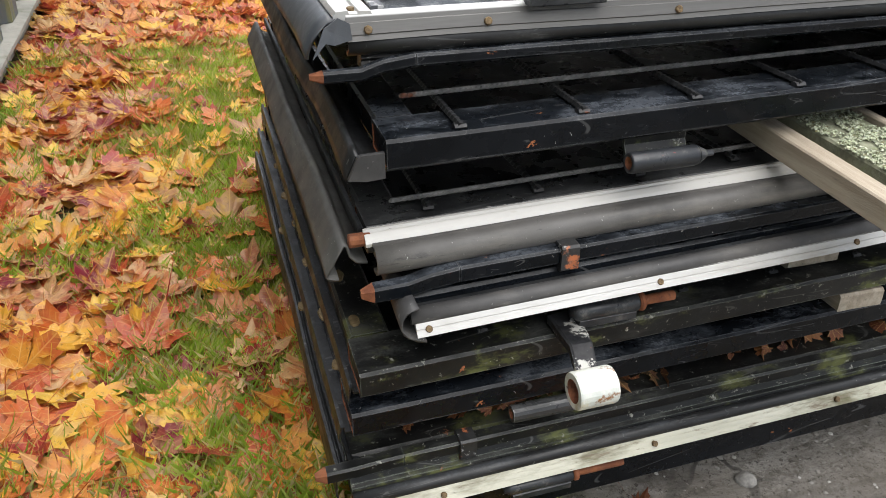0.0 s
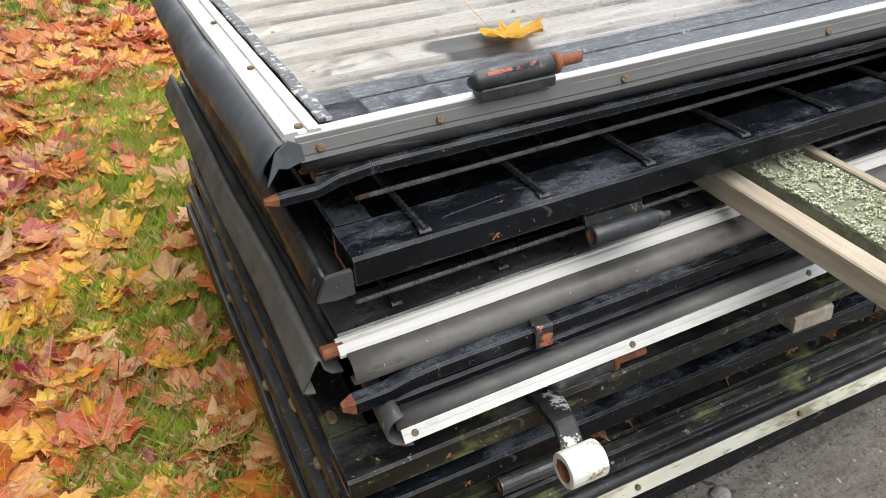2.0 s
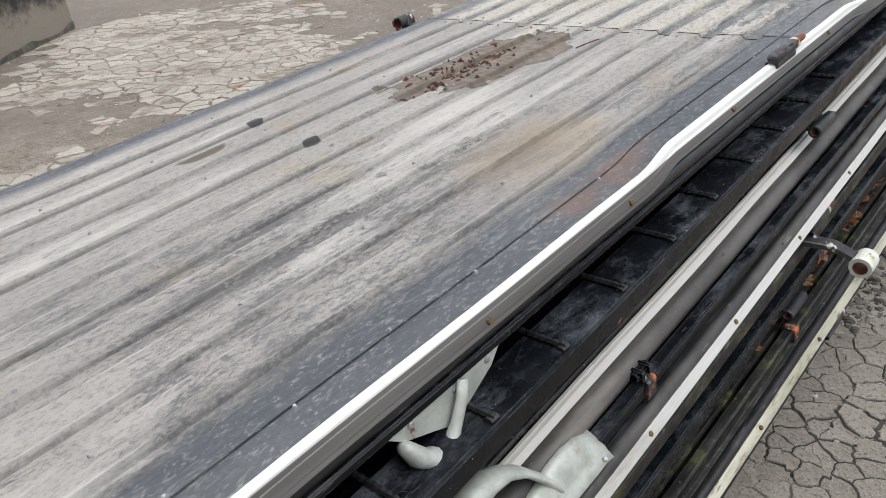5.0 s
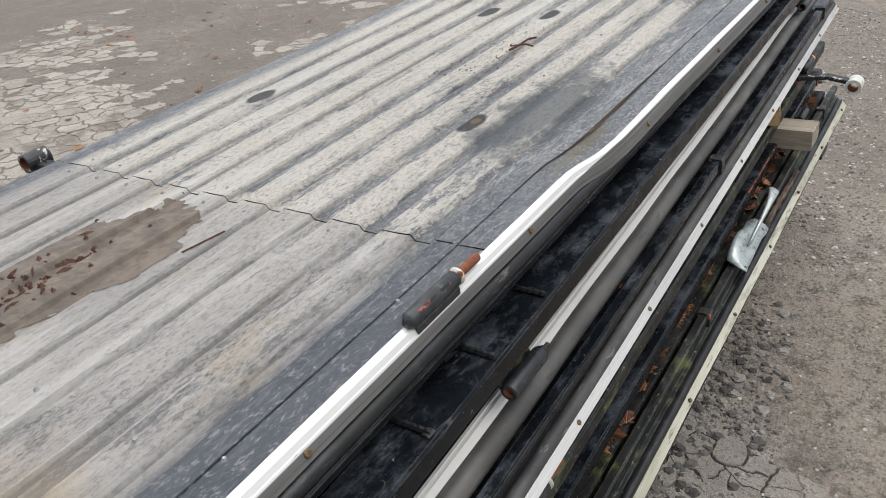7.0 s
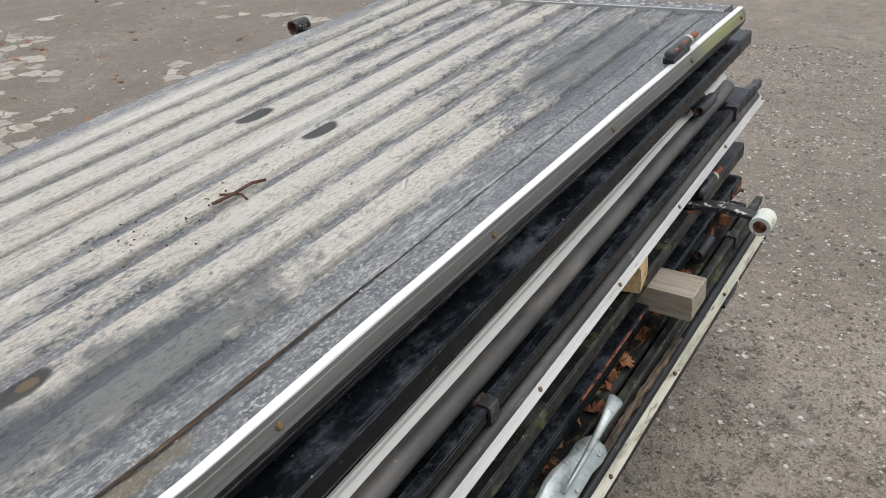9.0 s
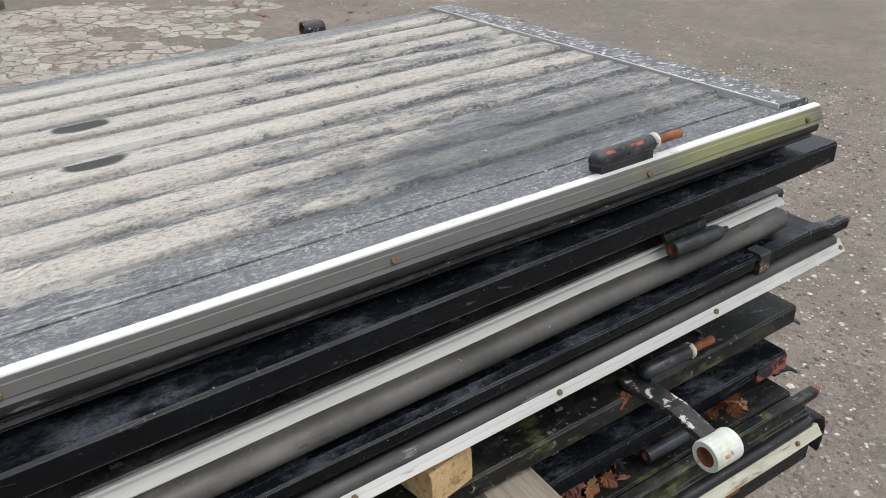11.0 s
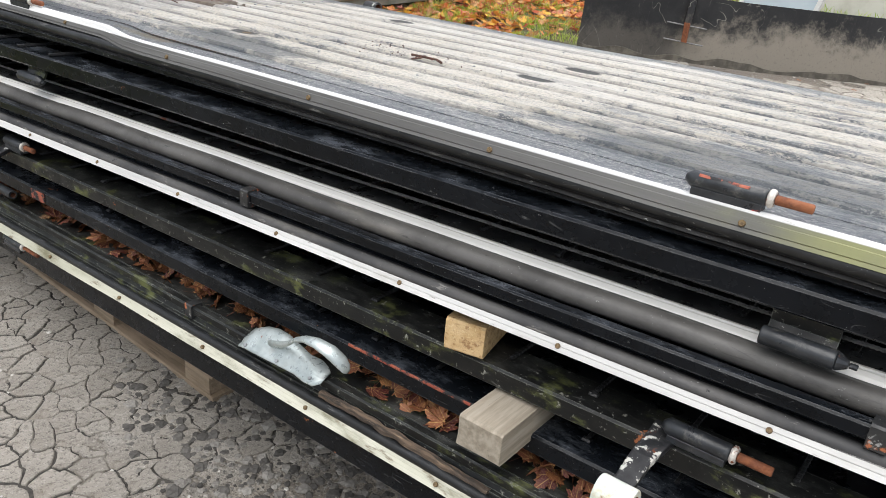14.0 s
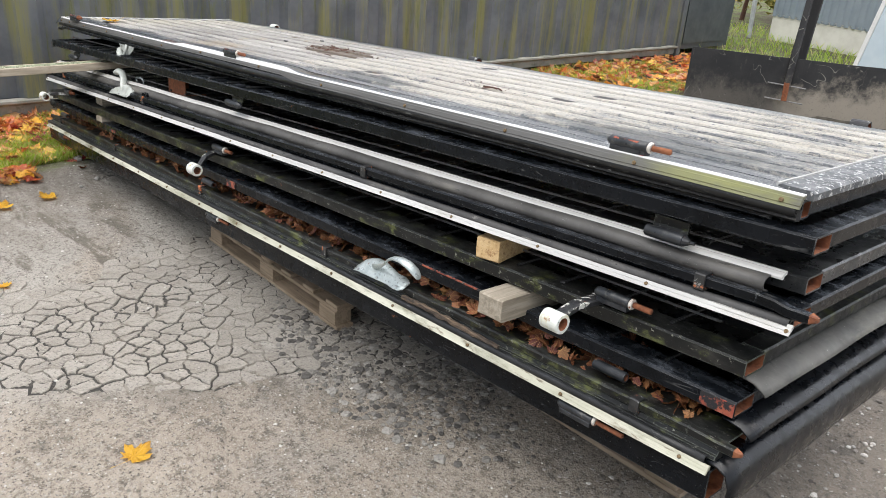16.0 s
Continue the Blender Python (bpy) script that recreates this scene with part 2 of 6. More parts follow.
m_plug = surface("brown_oxide", (0.11, 0.075, 0.035), (0.2, 0.145, 0.07), 60, 0.8, layers=(((0.04, 0.03, 0.02), 70, 0.55, 0.7, None),))
m_wood = surface("weathered_wood", (0.3, 0.25, 0.185), (0.43, 0.37, 0.285), 9, 0.8, layers=(((0.13, 0.11, 0.09), 26, 0.56, 0.78, (4, 0.35, 4)), ((0.1, 0.1, 0.07), 5, 0.62, 0.8, None)), stretch=(5, 0.4, 5), grain=130, bump=0.5)
m_wood_grey = surface("grey_wood", (0.24, 0.205, 0.155), (0.37, 0.325, 0.26), 9, 0.85, layers=(((0.1, 0.1, 0.085), 30, 0.56, 0.76, (5, 0.3, 5)),), stretch=(6, 0.4, 6), grain=140, bump=0.6)
m_wood_fresh = surface("sawn_yellow_wood", (0.5, 0.33, 0.15), (0.6, 0.43, 0.23), 30, 0.85, layers=(((0.3, 0.17, 0.075), 75, 0.5, 0.66, None), ((0.66, 0.52, 0.3), 110, 0.55, 0.66, None)), grain=260, bump=0.9)
m_rotten = surface("rotten_wood", (0.06, 0.045, 0.035), (0.15, 0.105, 0.07), 25, 0.9, layers=(((0.03, 0.025, 0.02), 30, 0.5, 0.65, (0.3, 2, 2)), ((0.28, 0.2, 0.13), 60, 0.58, 0.68, (0.2, 2, 2))), stretch=(0.3, 4, 4), bump=0.9)
m_pallet = surface("brown_pallet_wood", (0.2, 0.15, 0.1), (0.31, 0.235, 0.165), 8, 0.85, layers=(((0.08, 0.065, 0.05), 26, 0.55, 0.75, (0.4, 4, 4)),), stretch=(0.5, 5, 5), bump=0.5)
m_lichen_bed = surface("dark_mossy_wood", (0.12, 0.12, 0.08), (0.24, 0.25, 0.17), 30, 0.95, layers=(((0.2, 0.23, 0.12), 40, 0.52, 0.7, None),), bump=0.8)
m_cont = surface("grey_container_paint", (0.078, 0.087, 0.098), (0.125, 0.134, 0.145), 1.6, 0.5, layers=(((0.185, 0.18, 0.065), 2.4, 0.47, 0.66, (1.0, 1.9, 0.12)), ((0.11, 0.12, 0.05), 7, 0.52, 0.7, (1.0, 1.6, 0.25)), ((0.2, 0.2, 0.17), 9, 0.6, 0.85, (1, 1, 0.2))), grain=60)
m_cont_rail = surface("dirty_container_rail", (0.2, 0.2, 0.17), (0.31, 0.3, 0.26), 4, 0.75, layers=((MOSS, 5, 0.55, 0.78, None), ((0.09, 0.09, 0.08), 14, 0.57, 0.8, None)), grain=90, bump=0.4)
m_flat_box = surface("dark_grey_cabinet_paint", (0.05, 0.06, 0.065), (0.08, 0.09, 0.095), 2, 0.5, layers=(((0.14, 0.14, 0.12), 6, 0.6, 0.85, (1, 1, 0.3)),))
def blade_material():
    """Black steel with scrapes, dried mud splashed up from its lower edge in blotches."""
    n = Nodes("scraped_black_steel")
    sep = n.add("ShaderNodeSeparateXYZ")
    n.put(sep.inputs[0], n.co)
    x, z = sep.outputs[0], sep.outputs[2]
    col = n.mix(n.ramp(n.noise(3, 5), 0.35, 0.65), (0.008, 0.0085, 0.01), (0.02, 0.02, 0.021))
    col = n.mix(n.ramp(n.noise(9, 6, 0.75, (3, 3, 0.5)), 0.58, 0.72, 0.0, 0.5), col, (0.14, 0.13, 0.11))
    for sc, wd in ((1.3, 0.005), (2.6, 0.006)):
        line_ = n.math("ABSOLUTE", n.math("SUBTRACT", n.noise(sc, 2, 0.4, None, 0.7), 0.5))
        col = n.mix(n.math("MULTIPLY", n.ramp(line_, wd, wd * 0.3), n.ramp(n.noise(sc * 2, 3), 0.5, 0.6, 0.0, 0.6)), col, (0.26, 0.25, 0.22))
    up = n.math("ADD", z, n.math("MULTIPLY", n.math("SUBTRACT", n.noise(2.4, 6, 0.75), 0.5), 1.3))
    up = n.math("SUBTRACT", up, n.ramp(x, -0.9, 0.1, 0.0, 0.14))
    right = n.ramp(n.math("ADD", x, n.math("MULTIPLY", n.noise(5, 4), 0.3)), -0.6, -0.4)
    mud = n.math("MULTIPLY", n.ramp(up, 0.42, 0.1), n.math("ADD", 0.28, n.math("MULTIPLY", right, 0.72)))
    col = n.mix(n.math("MULTIPLY", mud, n.ramp(n.noise(38, 5, 0.8), 0.3, 0.45, 0.45, 0.95)), col, (0.25, 0.222, 0.182))
    n.bump(n.noise(30, 5, 0.7), 0.5, 0.004)
    return n.done(col, 0.65)


m_board = blade_material()
m_mud = surface("grey_dried_mud", (0.075, 0.067, 0.055), (0.16, 0.143, 0.115), 7, 0.9, layers=(((0.07, 0.065, 0.055), 18, 0.6, 0.66, None),), bump=0.5)
m_bldg = surface("blue_grey_cladding", (0.2, 0.24, 0.27), (0.25, 0.29, 0.32), 1, 0.55)
m_plinth = surface("pale_plinth", (0.55, 0.53, 0.46), (0.66, 0.64, 0.57), 2, 0.85)
m_paint_white = surface("white_frame_paint", (0.7, 0.7, 0.68), (0.78, 0.78, 0.76), 5, 0.5)
m_glass = surface("pale_pane", (0.5, 0.6, 0.66), (0.56, 0.65, 0.7), 2, 0.12)
m_stone = surface("grey_stone", (0.2, 0.19, 0.175), (0.33, 0.315, 0.29), 60, 0.9, bump=0.5)
m_galv_pole = surface("galvanised_pole", (0.4, 0.41, 0.42), (0.5, 0.51, 0.52), 8, 0.45, 0.4)


def island_colours(name, stops, rough, tone=(0.75, 1.15), scale=60, hard=False, thin=0.0):
    n = Nodes(name)
    g = n.add("ShaderNodeNewGeometry")
    col = n.colours(g.outputs["Random Per Island"], stops, hard)
    v = n.ramp(n.noise(scale, 4), 0.3, 0.7, *tone)
    mul = n.add("ShaderNodeMix")
    mul.data_type, mul.blend_type = "RGBA", "MULTIPLY"
    mul.inputs[0].default_value = 1
    n.put(mul.inputs[6], col)
    comb = n.add("ShaderNodeCombineColor")
    for i in range(3):
        n.put(comb.inputs[i], v)
    n.put(mul.inputs[7], comb.outputs[0])
    n.bump(n.noise(scale * 2, 3), 0.3)
    if thin:
        # leaves let part of the light through
        tr, mx = n.add("ShaderNodeBsdfTranslucent"), n.add("ShaderNodeMixShader")
        n.put(tr.inputs["Color"], mul.outputs[2])
        mx.inputs[0].default_value = thin
        n.t.links.new(n.b.outputs[0], mx.inputs[1])
        n.t.links.new(tr.outputs[0], mx.inputs[2])
        n.t.links.new(mx.outputs[0], n.t.nodes["Material Output"].inputs["Surface"])
    return n.done(mul.outputs[2], rough)




def leaf_material(name, stops, rough, thin):
    """Autumn leaves: one colour a leaf, lighter veins that fan out from the stalk, blotches and browned rims."""
    n = Nodes(name)
    g, uv, sep = n.add("ShaderNodeNewGeometry"), n.add("ShaderNodeUVMap"), n.add("ShaderNodeSeparateXYZ")
    uv.uv_map = "leaf"
    n.put(sep.inputs[0], uv.outputs[0])
    rnd_ = g.outputs["Random Per Island"]
    col = n.colours(rnd_, stops, True)
    second = n.colours(n.math("FRACT", n.math("ADD", rnd_, 0.137)), stops, True)
    col = n.mix(n.math("MULTIPLY", n.ramp(n.noise(16, 4, 0.6), 0.46, 0.62), 0.6), col, second)
    x, y = sep.outputs[0], n.math("ADD", sep.outputs[1], 0.28)
    rad = n.math("SQRT", n.math("ADD", n.math("MULTIPLY", x, x), n.math("MULTIPLY", y, y)))
    ang = n.math("DIVIDE", n.math("ARCTAN2", x, y), 0.66)
    off = n.math("MULTIPLY", n.math("ABSOLUTE", n.math("SUBTRACT", n.math("FRACT", n.math("ADD", ang, 0.5)), 0.5)), n.math("MULTIPLY", rad, 0.66))
    side = n.math("MULTIPLY", n.math("ABSOLUTE", n.math("SUBTRACT", n.math("FRACT", n.math("SUBTRACT", n.math("MULTIPLY", rad, 9.0), n.math("MULTIPLY", off, 7.0))), 0.5)), 0.11)
    vein = n.math("MAXIMUM", n.ramp(off, 0.016, 0.007), n.math("MULTIPLY", n.ramp(side, 0.01, 0.004), 0.45))
    col = n.mix(n.math("MULTIPLY", n.ramp(n.math("ADD", rad, n.math("MULTIPLY", n.noise(30, 4), 0.5)), 0.8, 1.25), 0.55), col, (0.3, 0.11, 0.04))
    col = n.mix(n.math("MULTIPLY", n.ramp(n.noise(85, 4, 0.7), 0.58, 0.66), 0.6), col, (0.2, 0.075, 0.03))
    col = n.mix(n.math("MULTIPLY", vein, 0.4), col, (0.85, 0.58, 0.2))
    n.bump(n.math("SUBTRACT", n.noise(110, 3), n.math("MULTIPLY", vein, 0.9)), 0.55, 0.002)
    tr, mx = n.add("ShaderNodeBsdfTranslucent"), n.add("ShaderNodeMixShader")
    n.put(tr.inputs["Color"], col)
    mx.inputs[0].default_value = thin
    n.t.links.new(n.b.outputs[0], mx.inputs[1])
    n.t.links.new(tr.outputs[0], mx.inputs[2])
    n.t.links.new(mx.outputs[0], n.t.nodes["Material Output"].inputs["Surface"])
    return n.done(col, rough)


m_leaves = leaf_material("autumn_maple_leaves", ((0.0, (0.58, 0.14, 0.035)), (0.13, (0.64, 0.25, 0.06)), (0.25, (0.76, 0.42, 0.045)), (0.36, (0.48, 0.085, 0.03)), (0.46, (0.6, 0.245, 0.1)), (0.56, (0.22, 0.016, 0.035)), (0.68, (0.56, 0.315, 0.165)), (0.77, (0.8, 0.52, 0.075)), (0.86, (0.36, 0.04, 0.035)), (0.93, (0.62, 0.4, 0.19))), 0.36, 0.32)
m_dead = leaf_material("brown_dead_leaves", ((0.0, (0.17, 0.05, 0.022)), (0.3, (0.24, 0.085, 0.035)), (0.55, (0.1, 0.02, 0.018)), (0.78, (0.34, 0.14, 0.05)), (0.9, (0.16, 0.09, 0.05))), 0.6, 0.12)
m_yellow = leaf_material("yellow_maple_leaf", ((0.0, (0.72, 0.42, 0.03)), (0.5, (0.78, 0.5, 0.05))), 0.5, 0.2)
m_grass = island_colours("grass_blades", ((0.0, (0.28, 0.43, 0.04)), (0.35, (0.46, 0.62, 0.08)), (0.7, (0.62, 0.73, 0.18)), (0.92, (0.74, 0.66, 0.38))), 0.5, scale=5, thin=0.45)
m_hedge = island_colours("yellow_green_foliage", ((0.0, (0.1, 0.13, 0.02)), (0.4, (0.2, 0.19, 0.03)), (0.7, (0.34, 0.26, 0.04)), (0.9, (0.16, 0.17, 0.03))), 0.6, scale=3)
m_peb = island_colours("loose_stones", ((0.0, (0.1, 0.088, 0.075)), (0.35, (0.2, 0.18, 0.155)), (0.7, (0.33, 0.31, 0.28)), (0.95, (0.55, 0.53, 0.49))), 0.9, scale=90)
m_rubble = island_colours("broken_asphalt", ((0.0, (0.05, 0.046, 0.042)), (0.4, (0.11, 0.103, 0.094)), (0.75, (0.19, 0.178, 0.16)), (0.95, (0.28, 0.265, 0.24))), 0.95, scale=120)


def asphalt_plate_material(name, a, b, muddy=False):
    n = Nodes(name)
    info = n.add("ShaderNodeObjectInfo")
    geo = n.add("ShaderNodeNewGeometry")
    k = n.math("FRACT", n.math("ADD", info.outputs["Random"], geo.outputs["Random Per Island"]))
    col = n.mix(k, a, b)
    col = n.mix(n.math("MULTIPLY", n.ramp(n.noise(120, 5, 0.85), 0.53, 0.6), 0.6), col, (0.47, 0.445, 0.4))
    col = n.mix(n.math("MULTIPLY", n.ramp(n.noise(85, 5, 0.85), 0.52, 0.6), 0.75), col, (0.09, 0.082, 0.072))
    col = n.mix(n.math("MULTIPLY", n.ramp(n.noise(2.4, 6, 0.7), 0.5 if muddy else 0.52, 0.66 if muddy else 0.72), 0.85), col, (0.15, 0.125, 0.098))
    n.bump(n.math("ADD", n.noise(120, 5, 0.8), n.math("MULTIPLY", n.noise(24, 4), 2)), 0.8, 0.007)
    return n.done(col, 0.9)


m_plate = asphalt_plate_material("worn_asphalt", (0.25, 0.228, 0.197), (0.315, 0.29, 0.253))
m_crack = surface("dark_crack_fill", (0.025, 0.023, 0.02), (0.055, 0.05, 0.043), 30, 0.95, bump=0.6)
m_plate_pale = asphalt_plate_material("pale_worn_paving", (0.27, 0.25, 0.215), (0.4, 0.37, 0.32), True)


def ground_material():
    n = Nodes("ground_asphalt_and_soil")
    sep = n.add("ShaderNodeSeparateXYZ")
    n.put(sep.inputs[0], n.co)
    x, y = sep.outputs[0], sep.outputs[1]
    asph = n.mix(n.ramp(n.noise(1.1, 6, 0.65), 0.35, 0.65), (0.25, 0.212, 0.168), (0.35, 0.302, 0.247))
    asph = n.mix(n.ramp(n.noise(6, 6, 0.7), 0.56, 0.68), asph, (0.1, 0.09, 0.078))
    back = n.math("MULTIPLY", n.ramp(y, 1.5, 3.5), n.ramp(n.noise(0.9, 5), 0.3, 0.6))
    asph = n.mix(n.math("MULTIPLY", back, 0.85), asph, (0.13, 0.104, 0.08))
    asph = n.mix(n.math("MULTIPLY", n.ramp(n.noise(3.2, 7, 0.75), 0.5, 0.62), 0.7), asph, (0.26, 0.235, 0.2))
    asph = n.mix(n.math("MULTIPLY", n.ramp(n.noise(11, 6, 0.75), 0.52, 0.64), 0.75), asph, (0.075, 0.06, 0.046))
    here = n.math("MULTIPLY", n.ramp(n.math("SUBTRACT", x, n.math("MULTIPLY", y, 0.6)), 4.6, 4.0), n.ramp(y, 1.0, 0.2))
    asph = n.mix(n.math("MULTIPLY", here, n.ramp(n.noise(0.8, 5, 0.6, None, 0.5), 0.3, 0.5, 0.0, 0.8)), asph, (0.36, 0.34, 0.305))
    asph = n.mix(n.math("MULTIPLY", n.ramp(n.noise(28, 5, 0.75), 0.5, 0.62), 0.6), asph, (0.095, 0.08, 0.064))
    asph = n.mix(n.ramp(n.noise(95, 5, 0.85), 0.54, 0.6), asph, (0.4, 0.375, 0.335))
    asph = n.mix(n.ramp(n.noise(70, 5, 0.85), 0.55, 0.61), asph, (0.06, 0.052, 0.044))
    # dark mud smears where water has run on the pale part
    smear = n.math("MULTIPLY", here, n.ramp(n.noise(1.5, 6, 0.72, (0.7, 2.2, 1), 0.8), 0.5, 0.6))
    asph = n.mix(n.math("MULTIPLY", smear, 0.75), asph, (0.1, 0.085, 0.066))
    damp = n.math("MULTIPLY", n.math("MULTIPLY", n.ramp(x, 2.3, 1.2), n.ramp(y, 1.5, 0.5)), n.ramp(n.noise(1.3, 6, 0.7, (0.8, 1.6, 1), 0.5), 0.38, 0.56, 0.0, 0.6))
    asph = n.mix(damp, asph, (0.135, 0.115, 0.092))
    yard = n.ramp(n.math("ADD", x, n.math("MULTIPLY", y, 0.6)), 5.2, 6.6, 0.0, 0.72)
    asph = n.mix(n.math("MULTIPLY", yard, n.ramp(n.noise(5, 6, 0.7), 0.3, 0.65, 0.5, 1.0)), asph, (0.145, 0.127, 0.108))
    line_ = n.math("ABSOLUTE", n.math("SUBTRACT", n.noise(1.7, 3, 0.5, None, 0.9), 0.5))
    asph = n.mix(n.math("MULTIPLY", n.math("MULTIPLY", n.ramp(line_, 0.012, 0.003), n.ramp(y, -2.0, -0.2, 0.2, 0.8)), n.math("MULTIPLY", n.ramp(x, 5.2, 4.4), n.ramp(n.noise(0.9, 3), 0.5, 0.62))), asph, (0.04, 0.035, 0.03))
    soil = n.mix(n.ramp(n.noise(9, 5), 0.35, 0.65), (0.06, 0.047, 0.03), (0.1, 0.085, 0.045))
    soil = n.mix(n.ramp(n.noise(2.2, 5), 0.45, 0.6), soil, (0.11, 0.15, 0.035))
    edge = n.math("ADD", n.math("SUBTRACT", x, n.math("MULTIPLY", y, 0.12)), n.math("MULTIPLY", n.math("SUBTRACT", n.noise(2.5, 5), 0.5), 0.8))
    is_soil = n.math("MAXIMUM", n.ramp(edge, 0.62, 0.4), n.ramp(n.math("SUBTRACT", y, n.math("MULTIPLY", x, 0.65)), 9.5, 10.5))
    col = n.mix(is_soil, asph, soil)
    n.bump(n.math("ADD", n.noise(120, 5, 0.75), n.math("MULTIPLY", n.noise(22, 5, 0.7), 3)), 0.9, 0.009)
    return n.done(col, 0.93)


m_ground = ground_material()


def sheet_material():
    """Ribbed sheet: slate-grey metal under dried pale silt that lies on the ribs, with wet and rusty spots."""
    n = Nodes("silted_ribbed_sheet")
    sep = n.add("ShaderNodeSeparateXYZ")
    n.put(sep.inputs[0], n.co)
    x, y = sep.outputs[0], sep.outputs[1]
    bare = n.mix(n.ramp(n.noise(6, 5, 0.65, (0.3, 1, 1)), 0.35, 0.65), (0.085, 0.098, 0.12), (0.15, 0.165, 0.185))
    bare = n.mix(n.math("MULTIPLY", n.ramp(n.noise(105, 6, 0.85, (0.5, 1, 1)), 0.545, 0.6), 0.75), bare, (0.46, 0.47, 0.47))
    # a thin grey film of dust over most of the second sheet
    film = n.math("MULTIPLY", n.ramp(x, 2.6, 3.2), n.ramp(n.noise(34, 6, 0.8, (0.45, 1, 1)), 0.38, 0.64, 0.1, 0.7))
    bare = n.mix(film, bare, (0.3, 0.315, 0.325))
    bare = n.mix(n.math("MULTIPLY", n.ramp(n.noise(130, 6, 0.85, (0.75, 1, 1)), 0.525, 0.56), n.math("MULTIPLY", n.ramp(x, 2.7, 3.3, 0.1, 0.9), n.ramp(n.noise(9, 5, 0.7, (0.5, 1, 1)), 0.4, 0.58, 0.4, 1.0))), bare, (0.66, 0.66, 0.64))
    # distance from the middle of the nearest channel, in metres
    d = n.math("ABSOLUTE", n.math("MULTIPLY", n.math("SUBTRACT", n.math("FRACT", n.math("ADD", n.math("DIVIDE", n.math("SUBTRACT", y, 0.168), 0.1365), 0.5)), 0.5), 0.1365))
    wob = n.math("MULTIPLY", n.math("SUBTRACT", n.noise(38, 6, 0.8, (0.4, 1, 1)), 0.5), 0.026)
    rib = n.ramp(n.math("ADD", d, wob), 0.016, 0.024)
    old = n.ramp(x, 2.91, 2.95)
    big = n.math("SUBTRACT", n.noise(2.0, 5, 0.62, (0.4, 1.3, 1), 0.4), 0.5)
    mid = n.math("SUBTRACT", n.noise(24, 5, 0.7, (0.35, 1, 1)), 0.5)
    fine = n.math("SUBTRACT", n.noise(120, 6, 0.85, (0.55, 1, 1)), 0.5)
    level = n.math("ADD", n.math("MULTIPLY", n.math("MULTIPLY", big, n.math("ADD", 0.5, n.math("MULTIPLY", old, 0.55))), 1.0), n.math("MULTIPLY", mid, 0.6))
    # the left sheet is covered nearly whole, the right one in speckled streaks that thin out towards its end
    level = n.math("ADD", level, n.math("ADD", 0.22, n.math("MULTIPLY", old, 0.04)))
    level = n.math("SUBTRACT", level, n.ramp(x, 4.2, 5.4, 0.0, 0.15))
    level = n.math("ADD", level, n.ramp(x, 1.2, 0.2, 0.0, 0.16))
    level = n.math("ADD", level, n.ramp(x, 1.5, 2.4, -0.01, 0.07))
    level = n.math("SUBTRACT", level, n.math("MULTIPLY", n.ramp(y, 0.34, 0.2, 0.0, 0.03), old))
    # channels hold less silt, and this paints in their shade too
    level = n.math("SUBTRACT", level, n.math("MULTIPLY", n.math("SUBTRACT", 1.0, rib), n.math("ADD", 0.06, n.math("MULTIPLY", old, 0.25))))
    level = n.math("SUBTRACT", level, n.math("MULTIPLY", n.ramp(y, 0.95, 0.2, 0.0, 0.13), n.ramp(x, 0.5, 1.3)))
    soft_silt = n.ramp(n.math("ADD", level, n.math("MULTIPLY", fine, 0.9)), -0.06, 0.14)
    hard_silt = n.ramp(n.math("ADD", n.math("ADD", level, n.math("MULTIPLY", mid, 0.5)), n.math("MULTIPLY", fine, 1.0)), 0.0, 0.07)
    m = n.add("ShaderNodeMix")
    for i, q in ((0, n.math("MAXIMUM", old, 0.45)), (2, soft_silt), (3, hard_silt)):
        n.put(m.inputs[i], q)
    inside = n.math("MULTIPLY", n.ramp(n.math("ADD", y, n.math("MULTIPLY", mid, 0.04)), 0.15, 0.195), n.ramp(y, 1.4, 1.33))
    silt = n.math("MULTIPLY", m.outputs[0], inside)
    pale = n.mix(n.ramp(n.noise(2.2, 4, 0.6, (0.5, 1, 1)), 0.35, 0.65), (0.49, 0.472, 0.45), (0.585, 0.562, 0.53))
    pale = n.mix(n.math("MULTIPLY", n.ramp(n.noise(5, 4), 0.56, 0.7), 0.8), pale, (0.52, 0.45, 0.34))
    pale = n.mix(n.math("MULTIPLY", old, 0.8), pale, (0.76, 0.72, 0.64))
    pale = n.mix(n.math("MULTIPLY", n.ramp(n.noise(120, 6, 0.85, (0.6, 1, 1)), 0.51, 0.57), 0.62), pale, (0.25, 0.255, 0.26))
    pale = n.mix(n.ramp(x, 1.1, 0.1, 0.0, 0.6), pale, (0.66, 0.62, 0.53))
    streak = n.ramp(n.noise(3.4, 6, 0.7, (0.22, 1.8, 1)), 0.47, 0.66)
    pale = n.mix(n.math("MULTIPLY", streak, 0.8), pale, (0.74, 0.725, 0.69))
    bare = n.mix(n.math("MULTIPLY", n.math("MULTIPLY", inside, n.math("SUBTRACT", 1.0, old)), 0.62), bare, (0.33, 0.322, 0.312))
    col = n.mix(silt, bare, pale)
    # salt-white drying streaks, painted shade lines in creases, painted highlights on ridges
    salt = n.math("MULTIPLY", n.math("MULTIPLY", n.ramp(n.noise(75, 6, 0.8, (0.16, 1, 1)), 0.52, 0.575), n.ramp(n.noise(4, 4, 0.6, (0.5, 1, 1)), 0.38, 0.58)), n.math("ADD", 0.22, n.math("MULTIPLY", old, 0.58)))
